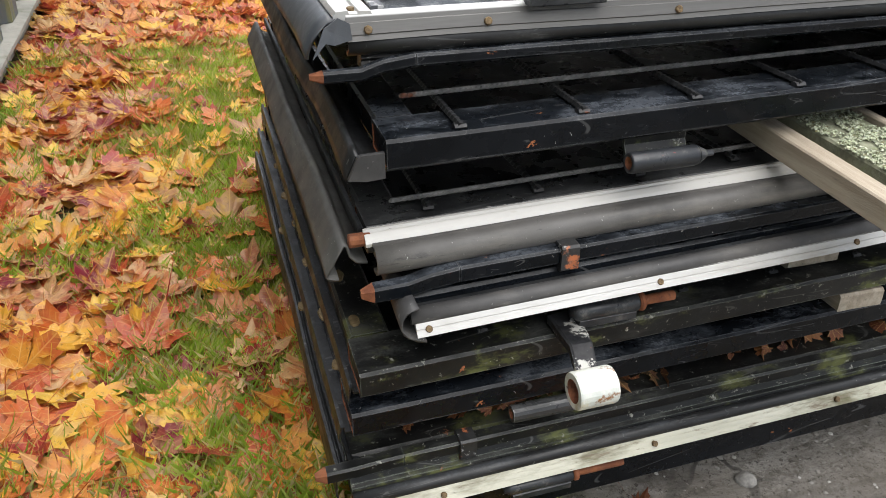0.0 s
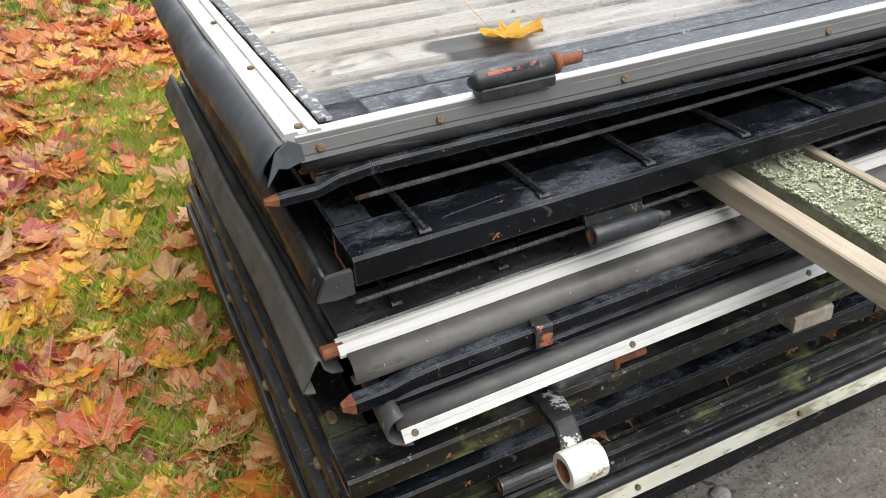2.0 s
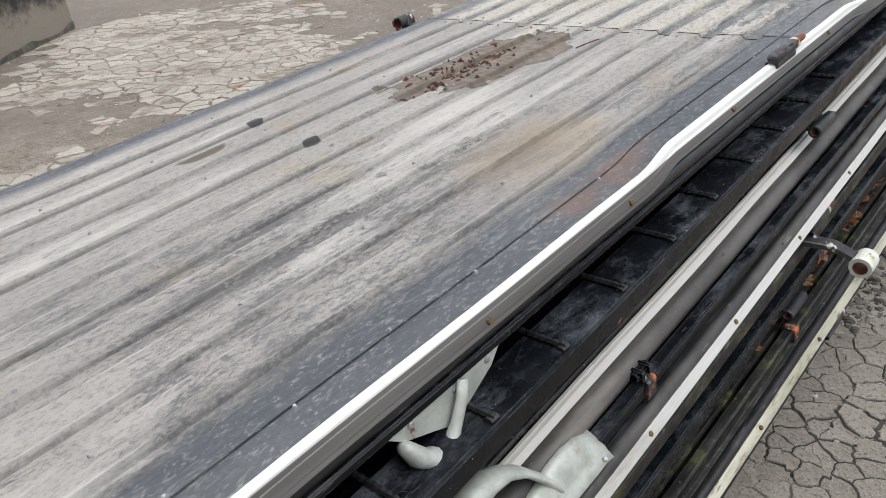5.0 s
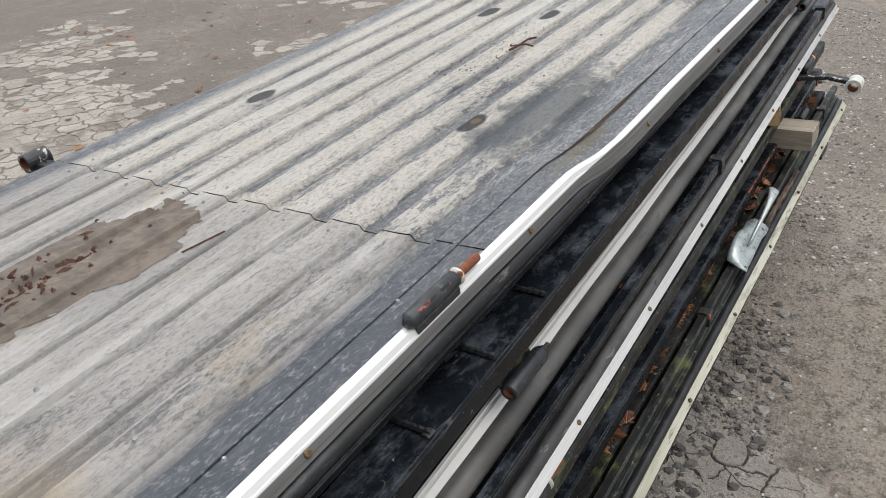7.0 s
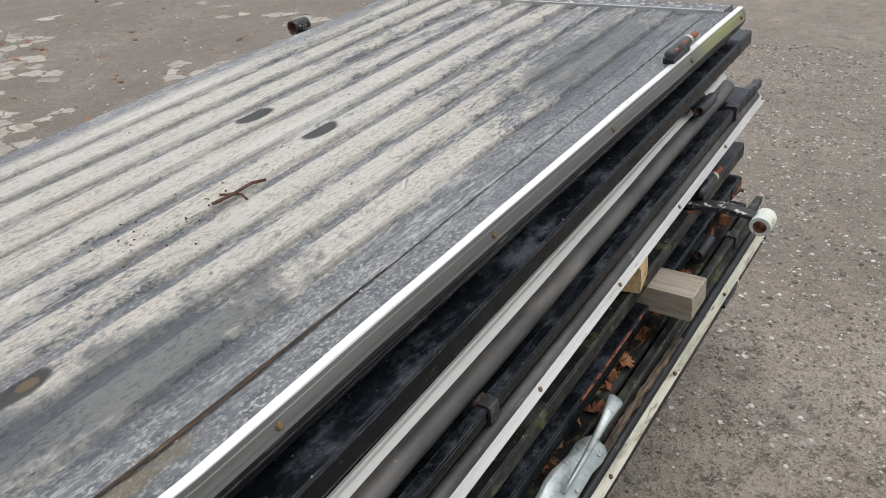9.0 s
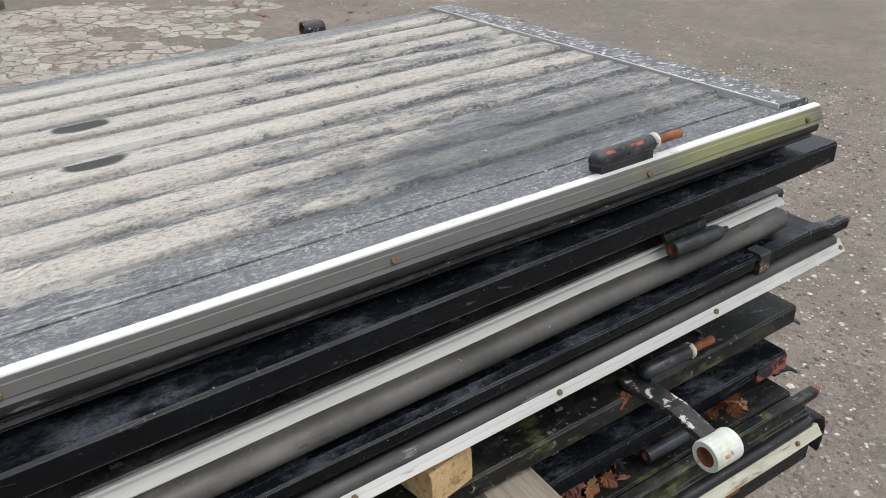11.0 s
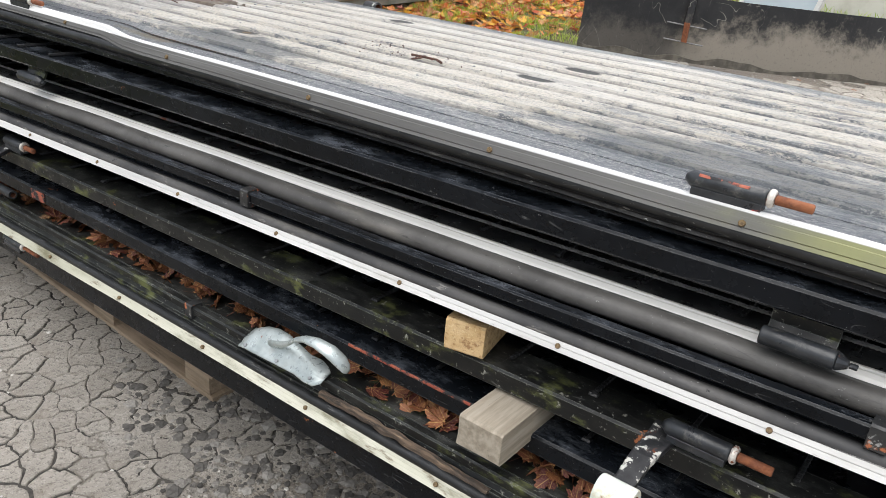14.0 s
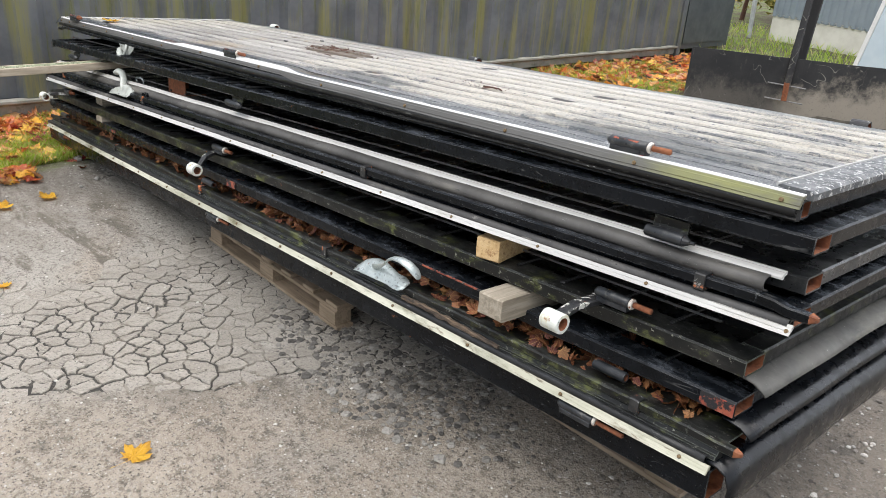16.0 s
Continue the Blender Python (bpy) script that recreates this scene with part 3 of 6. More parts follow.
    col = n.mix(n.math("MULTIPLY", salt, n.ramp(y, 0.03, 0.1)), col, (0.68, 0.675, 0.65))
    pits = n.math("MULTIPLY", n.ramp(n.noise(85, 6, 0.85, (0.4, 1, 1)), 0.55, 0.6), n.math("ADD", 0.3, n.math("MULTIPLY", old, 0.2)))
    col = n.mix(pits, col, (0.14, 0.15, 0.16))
    crease_shade = n.math("MULTIPLY", n.ramp(n.math("ABSOLUTE", n.math("SUBTRACT", d, 0.0225)), 0.0045, 0.0015), n.math("MULTIPLY", inside, n.ramp(n.noise(12, 5, 0.7, (0.3, 1, 1)), 0.4, 0.55)))
    col = n.mix(n.math("MULTIPLY", crease_shade, 0.45), col, (0.085, 0.09, 0.095))
    # light line painted along both ridges of each channel
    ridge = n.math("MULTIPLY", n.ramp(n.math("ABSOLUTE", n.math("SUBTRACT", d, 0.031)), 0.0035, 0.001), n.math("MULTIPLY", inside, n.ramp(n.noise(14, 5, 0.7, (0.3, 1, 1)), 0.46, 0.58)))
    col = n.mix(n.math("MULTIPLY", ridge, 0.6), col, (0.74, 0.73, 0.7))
    rough = n.math("ADD", n.math("MULTIPLY", silt, 0.36), 0.32)

    def spot(col, cx, cy, rx, ry, colour, amount, wild=0.5, soft=0.12):
        u = n.math("DIVIDE", n.math("SUBTRACT", x, cx), rx)
        v = n.math("DIVIDE", n.math("SUBTRACT", y, cy), ry)
        r2 = n.math("SQRT", n.math("ADD", n.math("MULTIPLY", u, u), n.math("MULTIPLY", v, v)))
        r2 = n.math("ADD", r2, n.math("MULTIPLY", n.math("SUBTRACT", n.noise(11, 5, 0.65), 0.5), wild * 2))
        return n.mix(n.math("MULTIPLY", n.ramp(r2, 1 + soft, 1 - soft), amount), col, colour)

    col = spot(col, 3.62, 0.26, 0.3, 0.1, (0.085, 0.104, 0.125), 0.7, 1.1, 0.3)
    col = spot(col, 5.2, 0.25, 0.42, 0.14, (0.1, 0.118, 0.135), 0.6, 0.9, 0.4)
    col = spot(col, 2.03, 0.3, 0.2, 0.13, (0.52, 0.43, 0.31), 0.5, 0.8, 0.5)
    col = spot(col, 1.95, 0.07, 0.16, 0.035, (0.4, 0.2, 0.12), 0.4, 1.6, 0.5)
    col = spot(col, 0.385, 0.235, 0.085, 0.06, (0.12, 0.125, 0.125), 0.9, 0.3)
    col = spot(col, 1.64, 1.09, 0.075, 0.035, (0.2, 0.165, 0.12), 0.95, 0.3)
    for cx, cy in ((4.46, 0.67), (4.477, 0.935), (3.476, 0.4), (3.49, 1.186)):
        col = spot(col, cx, cy, 0.06, 0.034, (0.05, 0.053, 0.055), 0.93, 0.3, 0.15)
    for cx, cy in ((1.837, 0.873), (1.864, 1.156)):
        col = spot(col, cx, cy, 0.028, 0.016, (0.055, 0.058, 0.06), 0.9, 0.2)
    col = spot(col, 3.49, 0.392, 0.02, 0.013, (0.24, 0.17, 0.1), 0.85, 0.3)
    col = spot(col, 3.4, 0.06, 0.12, 0.02, (0.25, 0.2, 0.11), 0.6, 1.7, 0.4)
    n.bump(n.math("ADD", n.noise(150, 5, 0.75), n.math("MULTIPLY", silt, 1.4)), 0.5, 0.0025)
    return n.done(col, rough, 0.0)


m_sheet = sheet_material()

# ---- building helpers ----


def thing(name, base, label, category, group="", space=TILT, kind=""):
    ob = new(name)
    ob.empty_display_size = 0.05
    ob.matrix_world = space @ Matrix.Translation(base)
    return tagged(ob, label, category, group, kind)


def placed(ob):
    """The pose of a thing or a part in the world; parts sit on their thing's own axes."""
    return ob.matrix_basis if ob.parent is None else placed(ob.parent) @ ob.matrix_basis


def mesh_of(name, bm, material, smooth=False):
    bmesh.ops.recalc_face_normals(bm, faces=bm.faces[:])
    me = bpy.data.meshes.new(name)
    bm.to_mesh(me)
    bm.free()
    for m in material if isinstance(material, (list, tuple)) else (material,):
        me.materials.append(m)
    if smooth:
        me.polygons.foreach_set("use_smooth", [True] * len(me.polygons))
    return me


def part(name, bm, material, parent, label="", space=TILT, smooth=False):
    bm.transform(placed(parent).inverted() @ space)
    ob = new(name, mesh_of(name, bm, material, smooth))
    ob.parent = parent
    return tagged(ob, label)


def alone(name, bm, material, label, category, group="", space=TILT, kind="", smooth=False, base=None):
    """A thing of one mesh."""
    base = Vector(base) if base else sum((v.co for v in bm.verts), Vector()) / max(1, len(bm.verts))
    bm.transform(Matrix.Translation(-base))
    ob = new(name, mesh_of(name, bm, material, smooth))
    ob.matrix_world = space @ Matrix.Translation(base)
    return tagged(ob, label, category, group, kind)


def rect(u0, u1, v0, v1, c=0.004):
    return [(u0 + c, v0), (u1 - c, v0), (u1, v0 + c), (u1, v1 - c), (u1 - c, v1), (u0 + c, v1), (u0, v1 - c), (u0, v0 + c)]


def line(a, b, n=1, bend=None):
    a, b = Vector(a), Vector(b)
    pts = [a.lerp(b, i / n) for i in range(n + 1)]
    return [p + Vector(bend(p)) for p in pts] if bend else pts


def sweep(bm, prof, pts, axis="x", closed=True, caps=True):
    """Carries a section along points; the section lies across the given axis."""
    rows = []
    for p in pts:
        rows.append([bm.verts.new(p + (Vector((0, u, v)) if axis == "x" else Vector((u, 0, v)) if axis == "y" else Vector((u, v, 0)))) for u, v in prof])
    k = len(prof)
    for a, b in zip(rows, rows[1:]):
        for i in range(k if closed else k - 1):
            j = (i + 1) % k
            bm.faces.new((a[i], a[j], b[j], b[i]))
    if caps and closed:
        bm.faces.new(rows[0][::-1])
        bm.faces.new(rows[-1])
    return bm


def ribbon(curve, thick):
    """A closed section from an open curve, thick metres across."""
    out, back = [], []
    for i, (u, v) in enumerate(curve):
        a, b = curve[max(0, i - 1)], curve[min(len(curve) - 1, i + 1)]
        t = Vector((b[0] - a[0], b[1] - a[1])).normalized() * thick / 2
        out.append((u - t.y, v + t.x))
        back.append((u + t.y, v - t.x))
    return out + back[::-1]


def hollow(bm, pts, u0, u1, v0, v1, wall=0.005, axis="x"):
    """A square tube with open ends."""
    o = rect(u0, u1, v0, v1, 0.005)
    i = rect(u0 + wall, u1 - wall, v0 + wall, v1 - wall, 0.003)
    place = (lambda p, u, v: p + Vector((0, u, v))) if axis == "x" else (lambda p, u, v: p + Vector((u, 0, v)))
    ro = [[bm.verts.new(place(p, u, v)) for u, v in o] for p in pts]
    ri = [[bm.verts.new(place(p, u, v)) for u, v in i] for p in (pts[0], pts[-1])]
    for a, b in zip(ro, ro[1:]):
        for k in range(8):
            bm.faces.new((a[k], a[(k + 1) % 8], b[(k + 1) % 8], b[k]))
    inner = [bm.faces.new((ri[0][k], ri[0][(k + 1) % 8], ri[1][(k + 1) % 8], ri[1][k])) for k in range(8)]
    for r, s in ((ro[0], ri[0]), (ro[-1], ri[1])):
        for k in range(8):
            bm.faces.new((r[k], r[(k + 1) % 8], s[(k + 1) % 8], s[k]))
    for f in inner:
        f.material_index = 1
    if axis == "x":
        # welded end plate
        plug = [bm.verts.new(v.co + (pts[-1] - pts[0]).normalized() * 0.002) for v in ri[0]]
        bm.faces.new(plug)
    return bm


def rod(bm, a, b, r, sides=10, r2=None, dome=0.0):
    """A round bar from a to b, with chamfered ends."""
    a, b = Vector(a), Vector(b)
    r2 = r if r2 is None else r2
    d = (b - a).normalized()
    s = d.orthogonal().normalized()
    t = d.cross(s)
    c = min(r, r2) * 0.18
    rings = []
    for p, q in ((a, r - c), (a + d * c, r), (b - d * (dome or c), r2), (b, r2 - c if not dome else r2 * 0.45)):
        rings.append([bm.verts.new(p + q * (math.cos(w) * s + math.sin(w) * t)) for w in (2 * math.pi * k / sides for k in range(sides))])
    for m, n in zip(rings, rings[1:]):
        for k in range(sides):
            bm.faces.new((m[k], m[(k + 1) % sides], n[(k + 1) % sides], n[k]))
    bm.faces.new(rings[0][::-1])
    bm.faces.new(rings[-1])
    return bm


def ribbed_bar(bm, a, b, r, pitch=0.009, sides=6):
    """A reinforcing bar with its rolled ribs."""
    a, b = Vector(a), Vector(b)
    n = max(2, int((b - a).length / pitch))
    d = (b - a).normalized()
    s = d.orthogonal().normalized()
    t = d.cross(s)
    rows = []
    for i in range(n + 1):
        q = r * (1.18 if i % 2 else 0.86)
        p = a.lerp(b, i / n)
        rows.append([bm.verts.new(p + d * 0.003 * math.sin(w) + q * (math.cos(w) * s + math.sin(w) * t)) for w in (2 * math.pi * k / sides for k in range(sides))])
    for m, o in zip(rows, rows[1:]):
        for k in range(sides):
            bm.faces.new((m[k], m[(k + 1) % sides], o[(k + 1) % sides], o[k]))
    bm.faces.new(rows[0][::-1])
    bm.faces.new(rows[-1])
    return bm


def box(bm, x0, x1, y0, y1, z0, z1, c=0.004):
    return sweep(bm, rect(y0, y1, z0, z1, c), [Vector((x0, 0, 0)), Vector((x1, 0, 0))], "x")


def lerp_at(L, R, x):
    k = (x - L[0]) / (R[0] - L[0])
    return Vector(L).lerp(Vector(R), k)


# ---- ground ----
GZ = -1.03


def lump(x, y):
    near = 1 / (1 + (abs(x - 3) / 14) ** 4 + (abs(y - 2) / 14) ** 4)
    return near * (0.02 * noise.noise((x * 0.7, y * 0.7, 0)) + 0.008 * noise.noise((x * 3.1, y * 3.1, 4)))


def build_ground():
    xs = [-400, -150, -60, -30, -16, -9] + [-6 + 0.2 * i for i in range(91)] + [15, 20, 30, 60, 150, 400]
    ys = [-400, -150, -60, -30, -14, -8] + [-5 + 0.2 * i for i in range(101)] + [18, 24, 40, 80, 180, 400]
    verts = [(x, y, GZ + lump(x, y)) for y in ys for x in xs]
    n = len(xs)
    faces = [(j * n + i, j * n + i + 1, (j + 1) * n + i + 1, (j + 1) * n + i) for j in range(len(ys) - 1) for i in range(n - 1)]
    me = bpy.data.meshes.new("ground")
    me.from_pydata(verts, [], faces)
    me.materials.append(m_ground)
    me.polygons.foreach_set("use_smooth", [True] * len(me.polygons))
    return tagged(new("ground", me), "worn grey asphalt yard meeting leaf-strewn soil", "ground", kind="structure")


ground = build_ground()


# ---- the stack of tailgate panels; each is given by the ends of its front top edge ----
W1 = (0.0, 0.0, 0.0), (5.8, 0.0, 0.0)
W2 = (0.033, -0.092, -0.158), (5.86, -0.02, -0.09)
W3 = (0.0, -0.06, -0.325), (5.78, 0.038, -0.222)
W4 = (0.05, -0.12, -0.413), (5.855, -0.03, -0.293)
W5 = (-0.032, -0.125, -0.549), (5.77, -0.055, -0.462)
W6 = (-0.05, -0.13, -0.627), (5.765, -0.055, -0.59)
W7 = (-0.06, -0.1, -0.755), (5.775, -0.1, -0.69)
DEPTH = 1.5


def panel(label):
    return lambda L: thing("tailgate_panel", (L[0], L[1], L[2] - 0.06), label, "truck panel", "stack of truck panels")


def frame_of(P, L, R, high=0.05, wide=0.1, mat=None, crossbars=(1.45, 2.9, 4.35), depth=DEPTH, plate=True, z_plate=None, front=True):
    """The welded tube frame of a panel and the steel sheet that closes its lower side."""
    mats = [mat or m_black, m_rust]
    L, R = Vector(L), Vector(R)
    if front:
        part("front_tube", hollow(bmesh.new(), [L, R], 0, wide, -high, 0), mats, P)
    off = Vector((0, depth - wide, 0))
    part("back_tube", hollow(bmesh.new(), [L + off, R + off], 0, wide, -high, 0), [m_black, m_rust], P)
    for end, u0, u1 in ((L, 0.004, wide * 0.7), (R, -wide * 0.7, -0.004)):
        a = end + Vector((0, wide + 0.003, 0))
        b = end + Vector((0, depth - wide - 0.003, 0))
        part("end_tube", hollow(bmesh.new(), [a, b], u0, u1, -high + 0.001, -0.001, axis="y"), mats, P)
    for x in crossbars:
        p = lerp_at(L, R, x)
        part("cross_tube", hollow(bmesh.new(), [p + Vector((0, wide + 0.003, 0)), p + Vector((0, depth - wide - 0.003, 0))], -0.03, 0.03, -high + 0.004, -0.014, axis="y"), [m_black, m_rust], P)
    if plate:
        z = -high - 0.005 if z_plate is None else z_plate
        bm = bmesh.new()
        sweep(bm, rect(0.02, depth - 0.02, z, z + 0.004, 0.001), [L + Vector((0.02, 0, 0)), R - Vector((0.02, 0, 0))])
        part("face_sheet", bm, m_deep, P, "black painted steel face sheet")


def rebars(P, L, R, first, step, count, y0=0.012, back=1.42, dz=0.006, long_y=0.135, short=99):
    """Reinforcing bars welded across the frame, and one long bar over them."""
    me = None
    for i in range(count):
        p = lerp_at(L, R, first + step * i)
        if me is None:
            bm = ribbed_bar(bmesh.new(), (0, y0, 0), (0, back, 0), 0.0056, 0.007, 5)
            bm.transform(P.matrix_basis.to_3x3().inverted().to_4x4() @ TILT.to_3x3().to_4x4())
            me = mesh_of("rebar", bm, m_rebar)
        ob = new("rebar", me)
        ob.parent = P
        ob.location = P.matrix_basis.inverted() @ TILT @ (p + Vector((0, 0.12 if i >= short else 0, dz)))
        if i < min(12, short) or (i % 3 == 0 and i < short):
            bm = bmesh.new()
            box(bm, p.x - 0.0095, p.x + 0.0095, p.y + y0 - 0.004, p.y + y0 + 0.013, p.z - 0.001, p.z + 0.0075, 0.004)
            part("weld", bm, m_rebar, P)
    a, b = lerp_at(L, R, first - 0.06), lerp_at(L, R, first + step * (count - 1) + 0.1)
    up = Vector((0, long_y, dz + 0.012))
    part("long_rebar", ribbed_bar(bmesh.new(), a + up, b + up, 0.0043, 0.0045, 6), m_rebar_worn, P)
    for k in (0.3, 0.6, 0.9):
        up2 = Vector((0, 0.15 + k, dz + 0.012))
        part("long_rebar", rod(bmesh.new(), a + up2, b + up2, 0.006, 6), m_rebar, P)


def screws(P, L, R, xs, dy, dz, nrm=(0, -1, 0.3)):
    n = Vector(nrm).normalized()
    for x in xs:
        p = lerp_at(L, R, x) + Vector((0, dy, dz))
        part("screw", rod(bmesh.new(), p - n * 0.004, p + n * 0.004, 0.0062, 8), m_screw, P)


def seal(P, L, R, curve, thick, mat, axis="x", label="", n=24, jitter=0.002, name="rubber_seal"):
    pts = line(L, R, n, lambda p: (0, 0, jitter * noise.noise((p.x * 2.2, p.y * 3, 1.7))) if axis == "x" else (jitter * 2 * noise.noise((p.y * 2.5, 0, p.z)), 0, jitter * 2 * noise.noise((p.y * 2.9, 5, 0))))
    part(name, sweep(bmesh.new(), ribbon(curve, thick), pts, axis), mat, P, label, smooth=True)


def arc(cu, cv, r, a0, a1, n=10):
    return [(cu + r * math.cos(radians(a0 + (a1 - a0) * i / n)), cv + r * math.sin(radians(a0 + (a1 - a0) * i / n))) for i in range(n + 1)]


def pin_hinge(P, a, r=0.018, barrel=0.135, pin=0.075, d=(1, 0, 0), label="black hinge barrel with a rusty pin"):
    """A welded hinge: domed barrel, worn collar and bare rusty pin."""
    a, d = Vector(a), Vector(d).normalized()
    h = part("hinge_barrel", rod(bmesh.new(), a + d * barrel, a, r, 14, dome=0.012), m_pin, P, label, smooth=True)
    part("collar", rod(bmesh.new(), a + d * (barrel + 0.0005), a + d * (barrel + 0.012), r * 1.06, 14), m_ring if a.x > 1 else m_rust, h)
    part("pin", rod(bmesh.new(), a + d * (barrel + 0.0125), a + d * (barrel + pin), r * 0.55, 10), m_rust, h, smooth=True)
    bm = bmesh.new()
    box(bm, a.x + 0.015, a.x + barrel - 0.005, a.y - 0.012, a.y + 0.02, a.z - r - 0.012, a.z - r * 0.7, 0.002)
    part("hinge_foot", bm, m_pin, h)
    return h


def socket_hinge(P, a, length, tab=0.05):
    """A hinge socket hanging under a frame tube by a welded tab."""
    a = Vector(a)
    h = part("hinge_socket", hollow_round(bmesh.new(), a, a + Vector((length - 0.02, 0, 0)), 0.018, 0.011), [m_pin, m_rust], P, "worn black hinge socket", smooth=True)
    bm = rod(bmesh.new(), a + Vector((length - 0.0195, 0, 0)), a + Vector((length, 0, 0)), 0.017, 12, 0.008)
    rod(bm, a + Vector((length + 0.0005, 0, 0)), a + Vector((length + 0.014, 0, 0)), 0.0055, 8)
    part("grease_nipple", bm, m_pin, h)
    bm = bmesh.new()
    sweep(bm, ribbon([(0.018, 0.0), (0.03, 0.02), (0.03, tab)], 0.007), [a + Vector((0.004, 0, 0)), a + Vector((length - 0.026, 0, 0))])
    part("tab", bm, m_mossy, h)
    return h


def hollow_round(bm, a, b, r, ri, sides=16):
    a, b = Vector(a), Vector(b)
    d = (b - a).normalized()
    s = d.orthogonal().normalized()
    t = d.cross(s)
    ring = lambda p, q: [bm.verts.new(p + q * (math.cos(w) * s + math.sin(w) * t)) for w in (2 * math.pi * k / sides for k in range(sides))]
    R = [ring(a, r * 0.96), ring(a + d * 0.003, r), ring(b - d * 0.003, r), ring(b, r * 0.96), ring(b, ri), ring(a, ri)]
    for i in range(6):
        m, n = R[i], R[(i + 1) % 6]
        for k in range(sides):
            f = bm.faces.new((m[k], m[(k + 1) % sides], n[(k + 1) % sides], n[k]))
            f.material_index = 1 if i == 4 else 0
    return bm


def lock_bar(P, L, R, size=0.028, tip_left=True, tip_right=True, clips=(), mat=None, drop=0.03):
    """A locking bar with its ground-down rusty ends, held by clips."""
    L, R = Vector(L), Vector(R)
    mat = mat or m_black
    h = size / 2
    bar = part("lock_bar", sweep(bmesh.new(), rect(-h, h, -h, h, 0.004), line(L, R, 6)), mat, P)
    d = (R - L).normalized()
    for end, s, want in ((L, -1, tip_left), (R, 1, tip_right)):
        if not want:
            continue
        bm = bmesh.new()
        rows = []
        for k, (e, z, q) in enumerate(((0.001, 0, 1), (0.05, -drop * 0.35, 0.98), (0.085, -drop, 0.95), (0.14, -drop, 0.9), (0.16, -drop * 0.9, 0.4))):
            p = end + d * s * e + Vector((0, 0, z))
            rows.append([bm.verts.new(p + Vector((0, u * q, v * q))) for u, v in rect(-h, h, -h, h, 0.004)])
        for a, b in zip(rows, rows[1:]):
            for i in range(8):
                bm.faces.new((a[i], a[(i + 1) % 8], b[(i + 1) % 8], b[i]))
        bm.faces.new(rows[0])
        bm.faces.new(rows[-1])
        for f in bm.faces:
            f.material_index = 1 if (f.calc_center_median() - end).length > 0.125 else 0
        part("bar_tip", bm, [mat, m_rust], bar)
    for x in clips:
        p = lerp_at(L, R, x)
        bm = bmesh.new()
        sweep(bm, rect(-h - 0.006, h + 0.006, -h - 0.012, h + 0.006, 0.004), [p - Vector((0.016, 0, 0)), p + Vector((0.016, 0, 0))])
        part("clip", bm, m_clip, bar, "rust-stained black clip")
    return bar


def lever_latch(P, a, d, out, up, mat, s=1.0, label="galvanised lever latch", lift=0.0, path=None):
    """A pressed dropside latch: flanged base with a raised ridge, rivets, and a curved lever that ends in a rounded paddle."""
    d, up = Vector(d).normalized(), Vector(up).normalized()
    out = Vector(out).normalized()
    M = Matrix((d, out, up)).transposed().to_4x4()
    M.translation = Vector(a)
    bm = bmesh.new()
    rows = []
    for x, fr, bk, hump, at in ((0.0, 0.04, 0.03, 0.004, 0.0), (0.02, 0.037, 0.034, 0.014, 0.01), (0.05, 0.038, 0.04, 0.024, 0.02), (0.09, 0.038, 0.04, 0.03, 0.024), (0.13, 0.038, 0.04, 0.029, 0.022), (0.17, 0.038, 0.036, 0.022, 0.014), (0.21, 0.038, 0.03, 0.013, 0.004), (0.25, 0.045, 0.03, 0.014, -0.014), (0.28, 0.044, 0.02, 0.005, -0.02), (0.295, 0.03, 0.01, 0.003, -0.02)):
        sec = [(fr, 0.0), (fr, 0.003), (fr * 0.62, 0.0035), (fr * 0.36 - at * 0.3, 0.007 + hump * 0.25), (-at * 0.6 + 0.006, hump * 0.85 + 0.003), (-at - 0.006, hump + 0.003), (-at - 0.018, hump * 0.9 + 0.003), (-bk, 0.004), (-bk, 0.0)]
        rows.append([bm.verts.new(Vector((x * s, u * s, v * s))) for u, v in sec])
    for p, q in zip(rows, rows[1:]):
        for i in range(9):
            bm.faces.new((p[i], p[(i + 1) % 9], q[(i + 1) % 9], q[i]))
    bm.faces.new(rows[0])
    bm.faces.new(rows[-1])
    bm.transform(M)
    base = part("latch_base", bm, mat, P, label, smooth=True)
    for x in (0.02, 0.14, 0.26):
        bm = rod(bmesh.new(), (x * s, 0.03 * s, 0.003 * s), (x * s, 0.03 * s, 0.008 * s), 0.005 * s, 10)
        bm.transform(M)
        part("rivet", bm, m_zinc, base)
    if path:
        part("lever", limb(bmesh.new(), path), mat, base, smooth=True)
        return base
    bm = bmesh.new()
    rows = []
    for x, z, w, t in ((0.1, 0.03, 0.005, 0.017), (0.12, 0.036, 0.007, 0.018), (0.155, 0.05 + lift * 0.2, 0.008, 0.015), (0.19, 0.074 + lift * 0.5, 0.008, 0.011), (0.22, 0.1 + lift * 0.8, 0.01, 0.009), (0.255, 0.118 + lift, 0.013, 0.009), (0.295, 0.122 + lift, 0.018, 0.011), (0.335, 0.11 + lift, 0.022, 0.013), (0.362, 0.088 + lift, 0.022, 0.013), (0.374, 0.068 + lift, 0.017, 0.01), (0.378, 0.06 + lift, 0.008, 0.005)):
        rows.append([bm.verts.new(Vector((x * s, (0.008 if x < 0.2 else 0.008 - 0.05 * (x - 0.2)) * s + 0.85 * w * s * math.cos(q), (z + 0.7 * t * math.sin(q)) * s))) for q in (2 * math.pi * k / 12 for k in range(12))])
    for p, q in zip(rows, rows[1:]):
        for i in range(12):
            bm.faces.new((p[i], p[(i + 1) % 12], q[(i + 1) % 12], q[i]))
